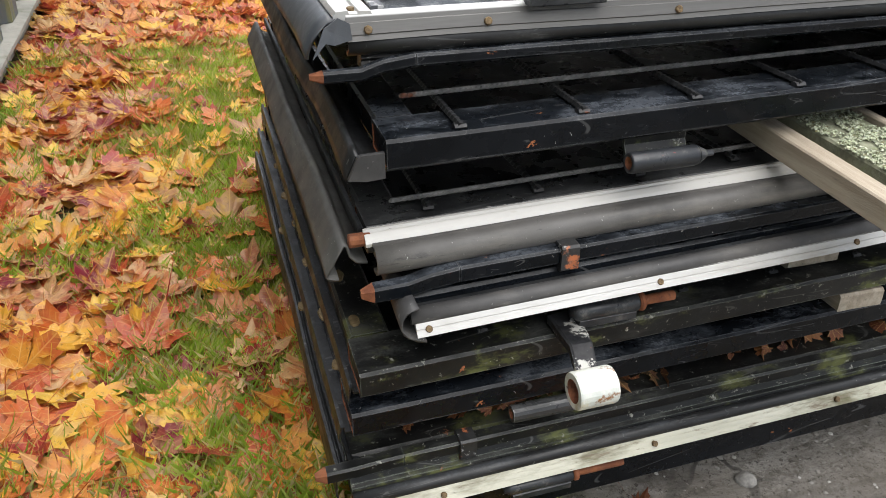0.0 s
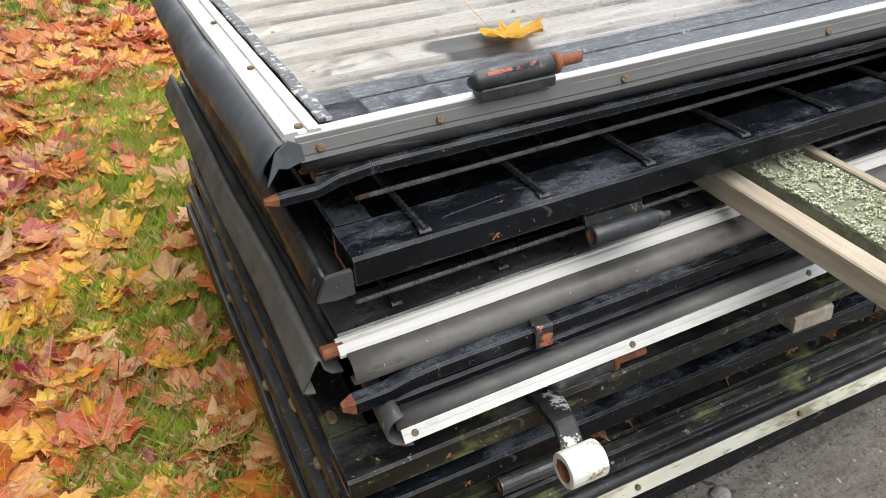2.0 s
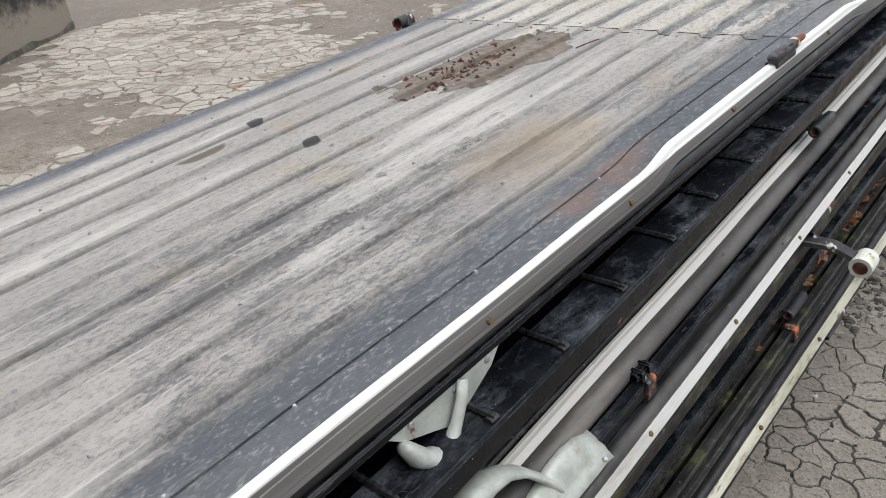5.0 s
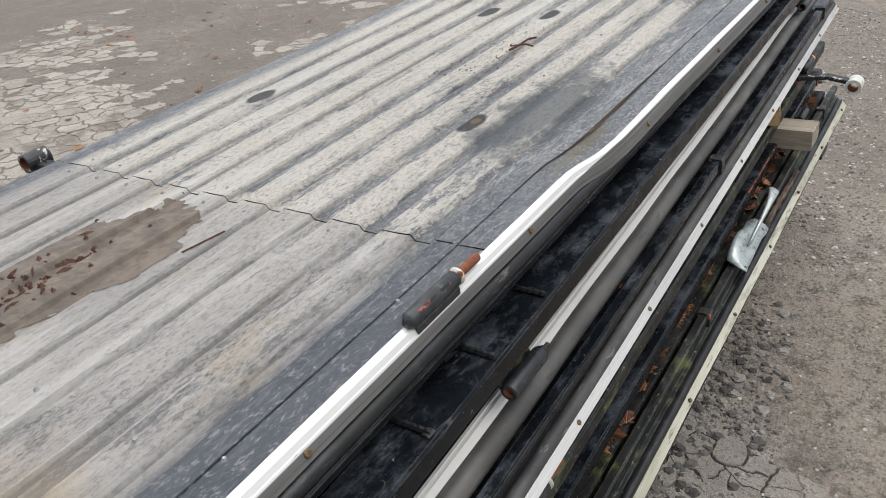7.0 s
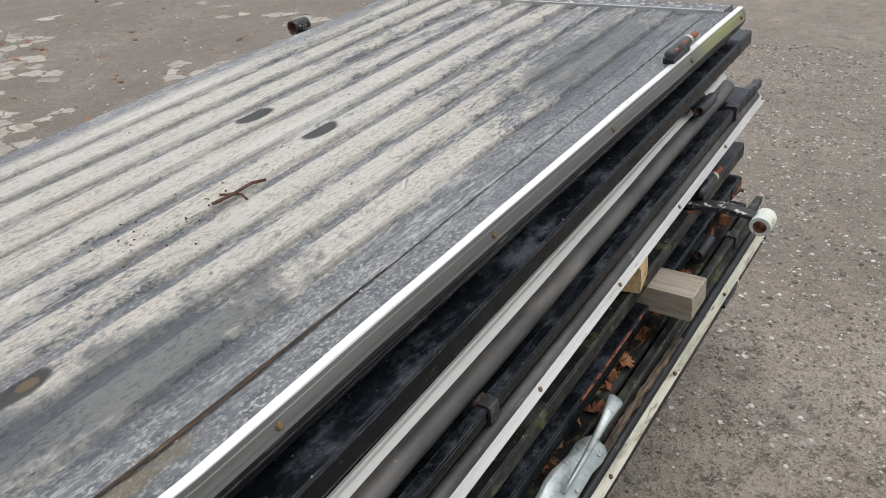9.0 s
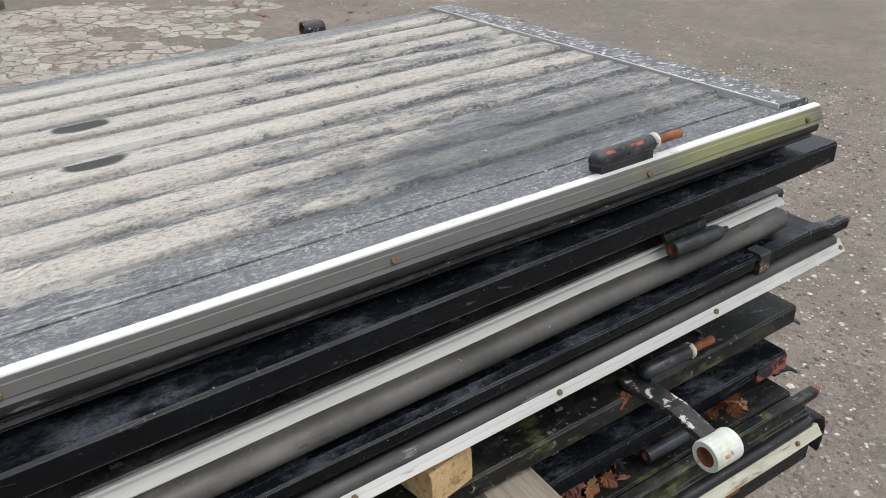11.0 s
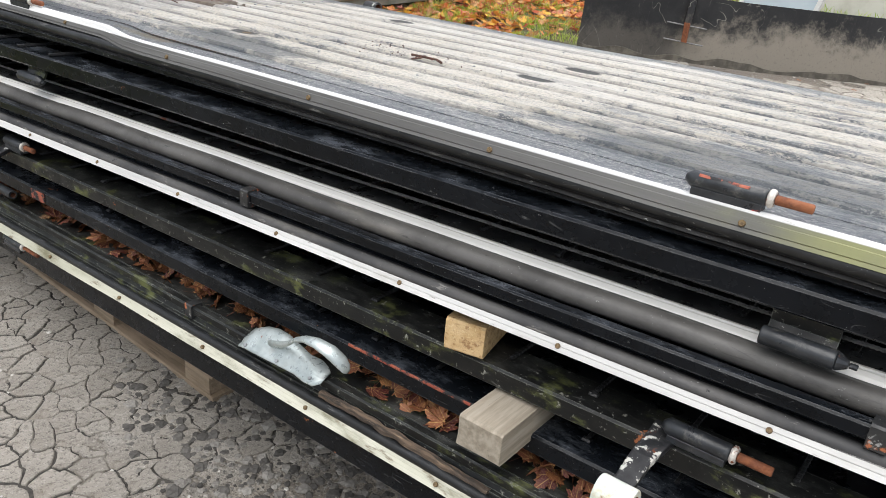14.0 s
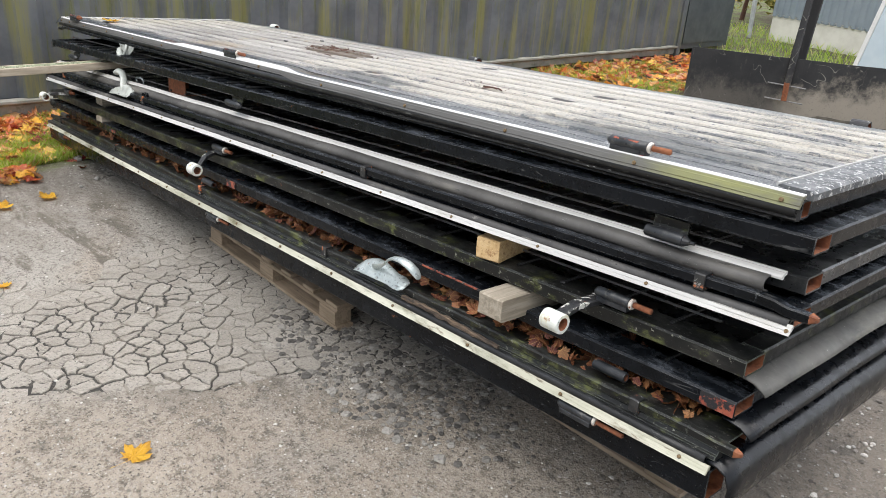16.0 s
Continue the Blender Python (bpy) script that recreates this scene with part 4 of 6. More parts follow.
    bm.faces.new(rows[0])
    bm.faces.new(rows[-1])
    bm.transform(M)
    part("lever", bm, mat, base, smooth=True)
    return base


def limb(bm, pts, side=(0, 1, 0), sides=12):
    """A forged limb: rounded flat sections (point, half width, half thickness) along a curve."""
    side = Vector(side)
    rows = []
    for i, (p, w, t) in enumerate(pts):
        a, b = Vector(pts[max(0, i - 1)][0]), Vector(pts[min(len(pts) - 1, i + 1)][0])
        nrm = (b - a).normalized().cross(side)
        rows.append([bm.verts.new(Vector(p) + side * w * math.cos(q) + nrm * t * math.sin(q)) for q in (2 * math.pi * k / sides for k in range(sides))])
    for p, q in zip(rows, rows[1:]):
        for i in range(sides):
            bm.faces.new((p[i], p[(i + 1) % sides], q[(i + 1) % sides], q[i]))
    bm.faces.new(rows[0])
    bm.faces.new(rows[-1])
    return bm


def roller_arm(P, root, tip, mat=m_chip):
    """A forged arm that carries a short white-painted tube."""
    root, tip = Vector(root), Vector(tip)
    bm = bmesh.new()
    mid = root.lerp(tip, 0.5) + Vector((0, 0, 0.018))
    rows = []
    for p, w in ((root + Vector((0, 0.03, 0.004)), 0.028), (root, 0.026), (mid, 0.021), (tip + Vector((0, 0.024, 0.014)), 0.019), (tip + Vector((0, 0.01, 0.02)), 0.017)):
        rows.append([bm.verts.new(p + Vector((u * w, 0, v))) for u, v in ((-1, -0.008), (1, -0.008), (1, 0.006), (0.8, 0.008), (-0.8, 0.008), (-1, 0.006))])
    for a, b in zip(rows, rows[1:]):
        for i in range(6):
            bm.faces.new((a[i], a[(i + 1) % 6], b[(i + 1) % 6], b[i]))
    bm.faces.new(rows[0])
    bm.faces.new(rows[-1])
    arm = part("hinge_arm", bm, mat, P, "black forged arm with chipped paint")
    tube = part("white_tube", hollow_round(bmesh.new(), tip - Vector((0.034, 0, 0)), tip + Vector((0.034, 0, 0)), 0.0315, 0.02, 24), [m_white, m_rust], arm, "chipped white tube")
    return tube


# panel 1: ribbed sheet side up
P1 = panel("top truck panel with silt-covered ribbed grey sheet and aluminium edge trim")(W1[0])


def smooth(a, b, x):
    k = min(1, max(0, (x - a) / (b - a)))
    return k * k * (3 - 2 * k)


def edge_bend(p):
    """The front edge is pushed up and in between the second hinge's two kinks."""
    k = smooth(1.98, 2.13, p.x) * (1 - smooth(3.25, 3.42, p.x))
    k2 = smooth(3.42, 3.5, p.x) * (1 - smooth(3.5, 4.2, p.x))
    w = 0.002 * noise.noise((p.x * 3, 0, 0))
    return (0, 0.012 * k - 0.004 * k2 + w, 0.012 * k + w)


SHEET = [(0.0145, 0.0), (0.081, 0.0), (0.0815, -0.003), (0.0845, -0.003), (0.085, 0.0012), (0.13, 0.0012)]
for k in range(9):
    c = 0.168 + 0.1365 * k
    SHEET += [(c - 0.03, 0.003), (c - 0.021, -0.009), (c + 0.021, -0.009), (c + 0.03, 0.003), (c + 0.068, 0.002)]
SHEET += [(1.40, 0.0), (1.44, 0.0), (1.46, -0.012)]


def sheet_z(x, y):
    """Height of the ribbed sheet's upper side."""
    for (a, za), (b, zb) in zip(SHEET, SHEET[1:]):
        if a <= y <= b:
            return za + (zb - za) * (y - a) / (b - a) + 0.004 * noise.noise((x * 1.6, y * 2.2, 3)) + 0.0012
    return 0.0


def ribbed_sheet(x0, x1):
    prof = SHEET
    n = int((x1 - x0) / 0.06)
    bm = bmesh.new()
    rows = []
    for i in range(n + 1):
        x = x0 + (x1 - x0) * i / n
        b = Vector(edge_bend(Vector((x, 0, 0))))
        rows.append([bm.verts.new((x, u + b.y * max(0, 1 - u / 0.3), v + b.z * max(0, 1 - u / 0.3) + 0.004 * noise.noise((x * 1.6, u * 2.2, 3)) + (0.002 if x0 > 2 else 0))) for u, v in prof])
    for a, b in zip(rows, rows[1:]):
        for i in range(len(prof) - 1):
            bm.faces.new((a[i], b[i], b[i + 1], a[i + 1]))
    g = bmesh.ops.solidify(bm, geom=bm.faces[:], thickness=0.002)
    return bm


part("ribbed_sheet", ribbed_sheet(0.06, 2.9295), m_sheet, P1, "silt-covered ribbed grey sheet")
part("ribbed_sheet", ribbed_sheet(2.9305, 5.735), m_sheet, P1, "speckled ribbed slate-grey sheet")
# raised dark sliver painted in for the shaded gap of the lifted seam
gap = bmesh.new()
rows = []
for k in range(41):
    x = 3.15 + 0.95 * k / 40
    w = 0.0045 * math.sin(math.pi * k / 40) ** 1.5 * (1 + 0.4 * noise.noise((x * 14, 0, 2))) + 0.0005
    b = Vector(edge_bend(Vector((x, 0, 0)))) * 0.7
    rows.append([gap.verts.new((x, 0.081 + b.y + o * w, 0.0048 + b.z + 0.001 * abs(o) + 0.004 * noise.noise((x * 1.6, 0.18, 3)))) for o in (-1, 0, 1)])
for a, b in zip(rows, rows[1:]):
    for k in range(2):
        gap.faces.new((a[k], b[k], b[k + 1], a[k + 1]))
bmesh.ops.solidify(gap, geom=gap.faces[:], thickness=0.0015)
part("open_seam", gap, m_rotten, P1, "dark brown sliver painted in for the open seam along the edge")
bm = bmesh.new()
sweep(bm, rect(0.03, 1.44, -0.0075, -0.0045, 0.001), line((0.03, 0, -0.012), (5.76, 0, -0.012)))
part("backing_sheet", bm, m_black, P1)
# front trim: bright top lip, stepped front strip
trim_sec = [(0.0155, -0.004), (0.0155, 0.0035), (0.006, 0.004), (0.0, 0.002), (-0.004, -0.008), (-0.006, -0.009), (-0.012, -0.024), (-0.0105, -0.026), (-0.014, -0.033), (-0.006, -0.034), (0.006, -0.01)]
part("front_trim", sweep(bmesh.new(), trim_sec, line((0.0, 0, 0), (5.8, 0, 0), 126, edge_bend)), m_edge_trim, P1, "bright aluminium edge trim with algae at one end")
seal(P1, (0.0, 0, 0), (5.79, 0, 0), arc(0.003, -0.041, 0.0135, 60, 300, 12), 0.005, m_rubber_dark, label="soft dark grey rubber seal", n=60)
part("under_strip", sweep(bmesh.new(), [(0.03, -0.05), (0.004, -0.055), (-0.002, -0.062), (0.003, -0.067), (-0.001, -0.073), (0.006, -0.079), (0.03, -0.079)], line((0.02, 0, 0), (5.79, 0, 0), 60, lambda p: (0, 0.002 * noise.noise((p.x * 4, 2, 0)), 0.002 * noise.noise((p.x * 3, 7, 0)) + 0.007 * smooth(3.5, 5.5, p.x)))), m_grimy, P1, "grimy black strip under the edge seal")
for x in (0.03, 0.214, 0.54, 0.987, 1.45, 1.9, 2.4, 3.05, 3.636, 4.222, 4.769, 5.3, 5.75):
    p = Vector((x, -0.0105, -0.0185)) + Vector(edge_bend(Vector((x, 0, 0))))
    n_ = Vector((0, -0.92, 0.38))
    part("screw", rod(bmesh.new(), p - n_ * 0.003, p + n_ * 0.004, 0.0065, 8), m_screw, P1)
for i in range(27):
    x = 0.33 + i * 0.2
    p = Vector((x, 0.09 if i % 2 else 0.078, 0.001)) + Vector(edge_bend(Vector((x, 0, 0)))) * 0.7
    part("rivet", rod(bmesh.new(), p - Vector((0, 0, 0.002)), p + Vector((0, 0, 0.004)), 0.005, 8, 0.003), m_zinc, P1)
for xx in (0.1, 0.55, 0.91, 1.25, 1.55, 1.83, 2.3, 2.89, 2.965, 3.3, 3.85, 4.25, 4.7, 5.1, 5.6):
    for k in range(9):
        if xx in (2.89, 2.965) or (k + int(xx * 20)) % 2 == 0:
            y = 0.236 + 0.1365 * k + 0.012 * math.sin(k * 5 + xx)
            part("rivet", rod(bmesh.new(), (xx, y, 0.0), (xx, y, 0.0065), 0.0055, 8, 0.0035), m_zinc, P1)
# frame below
front_box = hollow(bmesh.new(), line((0.03, 0.03, -0.02), (5.79, 0.03, -0.02)), 0, 0.05, -0.05, 0)
part("front_tube", front_box, [m_black, m_rust], P1)
part("back_tube", hollow(bmesh.new(), line((0.03, 1.395, -0.02), (5.79, 1.395, -0.02)), 0, 0.05, -0.05, 0), [m_black, m_rust], P1)
for x in (0.03, 1.5, 2.93, 4.3, 5.74):
    part("cross_tube", hollow(bmesh.new(), line((x, 0.083, -0.022), (x, 1.392, -0.022)), 0, 0.05, -0.045, 0, axis="y"), [m_black, m_rust], P1)
# left end: white trim and a curled rubber flap
part("end_trim", sweep(bmesh.new(), [(-0.026, -0.012), (-0.03, 0.0), (-0.026, 0.007), (-0.008, 0.008), (-0.006, 0.003), (0.006, 0.003), (0.008, 0.007), (0.026, 0.006), (0.028, -0.004)], line((0.012, 0.0, 0), (0.012, 1.42, 0), 12), "y"), m_alu, P1, "white aluminium end trim")
for y in (0.012, 0.3, 0.62, 0.94, 1.25):
    part("screw", rod(bmesh.new(), (0.012, y + 0.012, 0.002), (0.012, y + 0.012, 0.008), 0.006, 8), m_screw, P1)
part("joint_strip", sweep(bmesh.new(), rect(0.0, 0.022, 0.0, 0.005, 0.002), line((0.044, 0.03, 0), (0.044, 1.42, 0), 30, lambda p: (0.006 * noise.noise((p.y * 14, 1, 1)), 0, 0.001)), "y"), m_chip_strip, P1)
bm = bmesh.new()
flap = ribbon([(-0.015, 0.0), (-0.026, -0.002), (-0.038, -0.01), (-0.05, -0.024), (-0.058, -0.042), (-0.06, -0.052)], 0.005)
sweep(bm, flap, line((0, -0.005, -0.004), (0, 1.44, -0.004), 30, lambda p: (0.008 * noise.noise((p.y * 3, 0, 0)), 0, 0.008 * noise.noise((p.y * 4, 2, 0)))), "y")
part("end_flap", bm, m_flap, P1, "curled slate-grey rubber flap", smooth=True)
corner = [(-0.012, 0.0, 0.0), (-0.034, -0.006, -0.012), (-0.055, -0.024, -0.05), (-0.04, -0.012, -0.03), (-0.02, -0.008, -0.036), (0.006, -0.006, -0.03), (0.004, -0.002, -0.008)]
bm = bmesh.new()
back, fore = [[bm.verts.new(Vector(q) + Vector((0, o, 0))) for q in corner] for o in (-0.004, -0.008)]
mid_b, mid_f = [bm.verts.new((-0.02, o, -0.02)) for o in (-0.008, -0.012)]
for k in range(len(corner)):
    m = (k + 1) % len(corner)
    bm.faces.new((back[k], back[m], mid_b))
    bm.faces.new((fore[m], fore[k], mid_f))
    bm.faces.new((back[m], back[k], fore[k], fore[m]))
part("flap_corner", bm, m_flap, P1, "torn rubber corner")
part("end_strip", sweep(bmesh.new(), [(-0.03, -0.014), (-0.03, 0.009), (-0.022, 0.0125), (0.0, 0.0115), (0.055, 0.0105), (0.066, 0.004), (0.066, -0.014)], line((5.745, 0.035, -0.001), (5.745, 1.45, -0.001), 14, lambda p: (0, 0, 0.003 * noise.noise((p.y * 5, 0, 7)))), "y"), m_chip_strip, P1, "pale-edged grey end strip")
part("end_strip_lip", sweep(bmesh.new(), rect(-0.036, -0.0305, -0.012, 0.013, 0.001), line((5.745, 0.035, 0), (5.745, 1.45, 0), 6), "y"), m_alu, P1)
lock_bar(P1, (0.1, -0.01, -0.066), (5.72, 0.02, -0.074), 0.02, True, False, (), drop=0.016)
for x, lab in ((0.262, 0), (2.66, 0), (5.18, 0)):
    yy = 0.016 if x > 1 else -0.012
    part("red_scrape", sweep(bmesh.new(), [(yy - 0.0128, 0.0385), (yy - 0.0105, 0.0412), (yy - 0.0085, 0.0426), (yy - 0.006, 0.03)], line((x + 0.025, 0.0, 0.0), (x + 0.115, 0.06 * 0.09 if x < 1 else 0.0, 0.0), 6, lambda p: (0, 0.001 * math.sin(p.x * 90), 0))), m_primer, P1, "scraped red undercoat")
    pin_hinge(P1, (x, 0.016 if x > 1 else -0.012, 0.029), 0.0158, 0.145, 0.075 if x > 1 else 0.055, (1, 0.06 if x < 1 else 0, 0))
for x in (0.44, 2.95, 5.33):
    hb = part("white_tube", hollow_round(bmesh.new(), (x - 0.04, 1.6, -0.025), (x + 0.035, 1.6, -0.025), 0.03, 0.021, 18), [m_white if x < 1 else m_chip, m_rust], P1, "chipped white tube on the far edge")
    bm = bmesh.new()
    sweep(bm, rect(-0.02, 0.02, -0.012, 0.0, 0.003), line((x, 1.44, -0.03), (x, 1.575, -0.03)), "y")
    part("hinge_arm", bm, m_pin, P1)
# latch hanging below the edge: pressed plate, lever and rounded knob
bm = bmesh.new()
hang = [(1.19, -0.062), (1.475, -0.062), (1.44, -0.1), (1.372, -0.134), (1.33, -0.145), (1.295, -0.128), (1.232, -0.1)]
for y in (-0.012, -0.007):
    bm.faces.new([bm.verts.new((x, y, z)) for x, z in hang])
bm.verts.ensure_lookup_table()
for i in range(len(hang)):
    j = (i + 1) % len(hang)
    bm.faces.new((bm.verts[i], bm.verts[j], bm.verts[j + len(hang)], bm.verts[i + len(hang)]))
hanger = part("latch_plate", bm, m_latch_white, P1, "dull white pressed latch plate below the edge")
part("lever", limb(bmesh.new(), [((1.36, -0.022, -0.07), 0.006, 0.011), ((1.35, -0.024, -0.1), 0.007, 0.013), ((1.33, -0.026, -0.13), 0.009, 0.011), ((1.31, -0.028, -0.152), 0.014, 0.009), ((1.285, -0.028, -0.157), 0.02, 0.012), ((1.258, -0.026, -0.148), 0.024, 0.016), ((1.24, -0.022, -0.128), 0.024, 0.017), ((1.23, -0.018, -0.108), 0.019, 0.013), ((1.229, -0.016, -0.097), 0.008, 0.006)]), m_latch_white, hanger, smooth=True)
for x, z in ((1.25, -0.08), (1.35, -0.085), (1.43, -0.082)):
    part("rivet", rod(bmesh.new(), (x, -0.011, z), (x, -0.016, z), 0.006, 10), m_zinc, hanger)

# panel 2: frame side up with reinforcing bars
P2 = panel("black truck panel frame with welded reinforcing bars, face down")(W2[0])
frame_of(P2, *W2)
rebars(P2, *W2, 0.15, 0.204, 28, back=1.28, short=15)
for x, z, y in ((0.436, -0.242, -0.08), (2.82, -0.215, -0.045), (5.378, -0.203, 0.0)):
    socket_hinge(P2, (x, y - 0.012, z), 0.145, 0.045)
lip2 = [(0.0, -0.046), (-0.02, -0.044), (-0.032, -0.036), (-0.037, -0.024), (-0.041, -0.023), (-0.046, -0.034), (-0.053, -0.05), (-0.058, -0.06)]
seal(P2, Vector(W2[0]) + Vector((0.0, 0.014, 0)), Vector(W2[0]) + Vector((0, 1.48, 0)), lip2, 0.0035, m_rubber_dark, "y", "bent black rubber edge with worn ridge", 30, 0.004, "end_flap")
part("end_cap", sweep(bmesh.new(), [(-0.002, -0.02), (-0.037, -0.021), (-0.043, -0.024), (-0.058, -0.058), (-0.03, -0.062), (-0.002, -0.06)], line(Vector(W2[0]) + Vector((0, 0.003, 0)), Vector(W2[0]) + Vector((0, 0.012, 0))), "y"), m_rubber, P2, "folded grey rubber corner")

# panel 3: frame side up, with bright trim and a round seal along its front
P3 = panel("black truck panel with bright edge trim and thick grey rubber seal")(W3[0])
L3, R3 = Vector(W3[0]), Vector(W3[1])
frame_of(P3, L3 + Vector((0.01, 0.03, -0.004)), R3 + Vector((0.05, 0.03, -0.004)), mat=m_dusty)
rebars(P3, L3 + Vector((0, 0.02, 0)), R3 + Vector((0, 0.02, 0)), 0.12, 0.2, 28, y0=0.03, long_y=0.05)
part("front_trim", sweep(bmesh.new(), [(0.017, -0.008), (0.017, 0.003), (0.011, 0.003), (0.0095, -0.001), (0.004, -0.003), (0.002, 0.0), (-0.006, -0.006), (-0.01, -0.012), (-0.009, -0.018), (0.002, -0.018), (0.004, -0.01)], line(L3, R3, 40, lambda p: (0, 0.002 * noise.noise((p.x * 2, 1, 1)), 0.002 * noise.noise((p.x * 2, 0, 0))))), m_alu_lightened, P3, "bright aluminium edge trim")
seal(P3, L3 + Vector((0.01, 0, 0)), R3 + Vector((-0.03, 0, 0)), [(-0.009, -0.0145), (-0.024, -0.0135), (-0.036, -0.019), (-0.044, -0.03), (-0.042, -0.046), (-0.03, -0.056), (-0.012, -0.058)], 0.006, m_seal, label="thick rounded grey rubber seal", n=60, jitter=0.005)
part("trim_bolt", rod(bmesh.new(), L3 + Vector((-0.025, 0.01, -0.012)), L3 + Vector((0.012, 0.01, -0.012)), 0.012, 10), m_rust, P3)
lock_bar(P3, L3 + Vector((0.14, -0.048, -0.062)), R3 + Vector((-0.02, -0.085, -0.055)), 0.03, True, True, (0.33, 1.79, 4.06, 5.6), drop=0.012)
flap3 = [(0.004, -0.05), (-0.014, -0.046), (-0.024, -0.034), (-0.028, -0.016), (-0.033, -0.014), (-0.04, -0.024), (-0.05, -0.042), (-0.06, -0.06), (-0.063, -0.068), (-0.058, -0.073), (-0.044, -0.074)]
seal(P3, L3 + Vector((0.0, 0.0, 0)), L3 + Vector((0, 1.5, 0.0)), flap3, 0.004, m_rubber_pale, "y", "long grey rubber flap hanging off the end", 24, 0.0025, "end_flap")
part("flap_rib", sweep(bmesh.new(), rect(-0.006, 0.003, -0.02, 0.003, 0.002), line(L3 + Vector((0, 0.02, 0)), L3 + Vector((0, 1.48, 0))), "y"), m_rubber_dark, P3)

# panel 4: face down, white trim pointing down and out
P4 = panel("black truck panel with white screwed edge trim and rubber lip")(W4[0])
L4, R4 = Vector(W4[0]), Vector(W4[1])
frame_of(P4, L4, R4, high=0.045)
part("front_lip", sweep(bmesh.new(), ribbon([(0.012, -0.018), (-0.012, -0.018), (-0.022, -0.024), (-0.03, -0.034)], 0.005), line(L4, R4, 10)), m_rubber_dark, P4)
seal(P4, L4, R4, arc(-0.022, -0.026, 0.014, 20, 190, 8), 0.005, m_rubber, n=40)
part("front_trim", sweep(bmesh.new(), [(-0.028, -0.03), (-0.033, -0.026), (-0.038, -0.0315), (-0.0372, -0.0327), (-0.0395, -0.0335), (-0.045, -0.0405), (-0.0442, -0.0417), (-0.0465, -0.0425), (-0.053, -0.0505), (-0.049, -0.053), (-0.03, -0.036)], line(L4 + Vector((0.005, 0, 0.006)), R4 + Vector((0.015, 0, 0.006)), 30, lambda p: (0, 0.0015 * noise.noise((p.x * 2, 1, 4)), 0.002 * noise.noise((p.x * 2, 4, 0))))), m_alu, P4, "white-painted aluminium trim with rusty screws")
for i in range(15):
    x = 0.075 + i * (5.86 - 0.075) / 14
    p = lerp_at(L4, R4, x) + Vector((0, -0.0455, -0.036))
    n_ = Vector((0, -0.8, 0.6))
    part("screw", rod(bmesh.new(), p - n_ * 0.004, p + n_ * 0.003, 0.006, 8), m_screw, P4)
torn = [(0.015, -0.004), (0.0, -0.006), (-0.012, -0.014), (-0.02, -0.028), (-0.022, -0.046), (-0.016, -0.062), (-0.004, -0.074), (0.012, -0.082), (0.03, -0.086)]
bm = bmesh.new()
rows = []
sec = ribbon(torn, 0.004)
for k in range(13):
    q = k / 12
    grow = 0.78 - 0.3 * smooth(0.0, 0.4, q)
    o = L4 + Vector((-0.002 + 0.004 * noise.noise((q * 5, 3, 0)), -0.045 + 0.5 * q, 0.008 * (1 - q)))
    rows.append([bm.verts.new(o + Vector((u * grow, 0.006 * noise.noise((u * 60, v * 60, 1)) if k == 0 else 0, v * grow))) for u, v in sec])
for a, b in zip(rows, rows[1:]):
    for k in range(len(sec)):
        bm.faces.new((a[k], a[(k + 1) % len(sec)], b[(k + 1) % len(sec)], b[k]))
bm.faces.new(rows[0])
bm.faces.new(rows[-1])
part("end_flap", bm, m_rubber, P4, "torn grey rubber flap", smooth=True)
lever_latch(P4, (1.6, -0.1, -0.351), (-1, 0.0, -0.02), (0, -0.85, -0.53), (0, -0.53, 0.85), m_latch_white, 1.0, "dull white lever latch with rusty foot", 0.0, [((1.487, -0.098, -0.374), 0.012, 0.008), ((1.465, -0.096, -0.348), 0.022, 0.009), ((1.44, -0.086, -0.31), 0.023, 0.008), ((1.41, -0.072, -0.278), 0.022, 0.008), ((1.375, -0.064, -0.256), 0.023, 0.011), ((1.335, -0.06, -0.246), 0.027, 0.017), ((1.3, -0.06, -0.247), 0.03, 0.021), ((1.272, -0.06, -0.257), 0.028, 0.019), ((1.258, -0.06, -0.268), 0.014, 0.01)])
bm = bmesh.new()
for dx in (-0.014, 0.014):
    box(bm, 1.791 + dx - 0.004, 1.791 + dx + 0.004, -0.1, -0.065, -0.39, -0.315, 0.003)
lug = part("bar_lug", bm, m_black, P4)
part("lug_bolt", rod(bmesh.new(), (1.765, -0.083, -0.328), (1.818, -0.083, -0.328), 0.012, 10), m_black, lug)

# panels 5 and 6: plain tube frames
P5 = panel("moss-stained black truck panel frame with hinge arms")(W5[0])
frame_of(P5, *W5, high=0.05, wide=0.11, mat=m_mossy, depth=1.52)
rebars(P5, *W5, 0.2, 0.204, 27, y0=0.05, long_y=0.16)
for x, tx, ty, tz in ((0.341, 0.318, -0.265, -0.545), (2.72, 2.78, -0.235, -0.565), (5.265, 5.27, -0.26, -0.478)):
    top = lerp_at(*W5, x)
    pin_hinge(P5, (x, top.y - 0.004, top.z + 0.045), 0.017, 0.13, 0.075)
    roller_arm(P5, (x + 0.002, top.y + 0.0, top.z + 0.012), (tx, ty, tz))
P6 = panel("black truck panel frame with scuffed red primer at its corner")(W6[0])
frame_of(P6, *W6, high=0.05, wide=0.11, depth=1.52)
rebars(P6, *W6, 0.2, 0.204, 27, y0=0.06, long_y=0.16, back=0.7)
bm = bmesh.new()
p = lerp_at(*W6, 5.72)
box(bm, 5.66, 5.764, p.y - 0.0035, p.y - 0.0005, p.z - 0.047, p.z - 0.004, 0.001)
part("primer_patch", bm, m_primer, P6, "worn red primer")
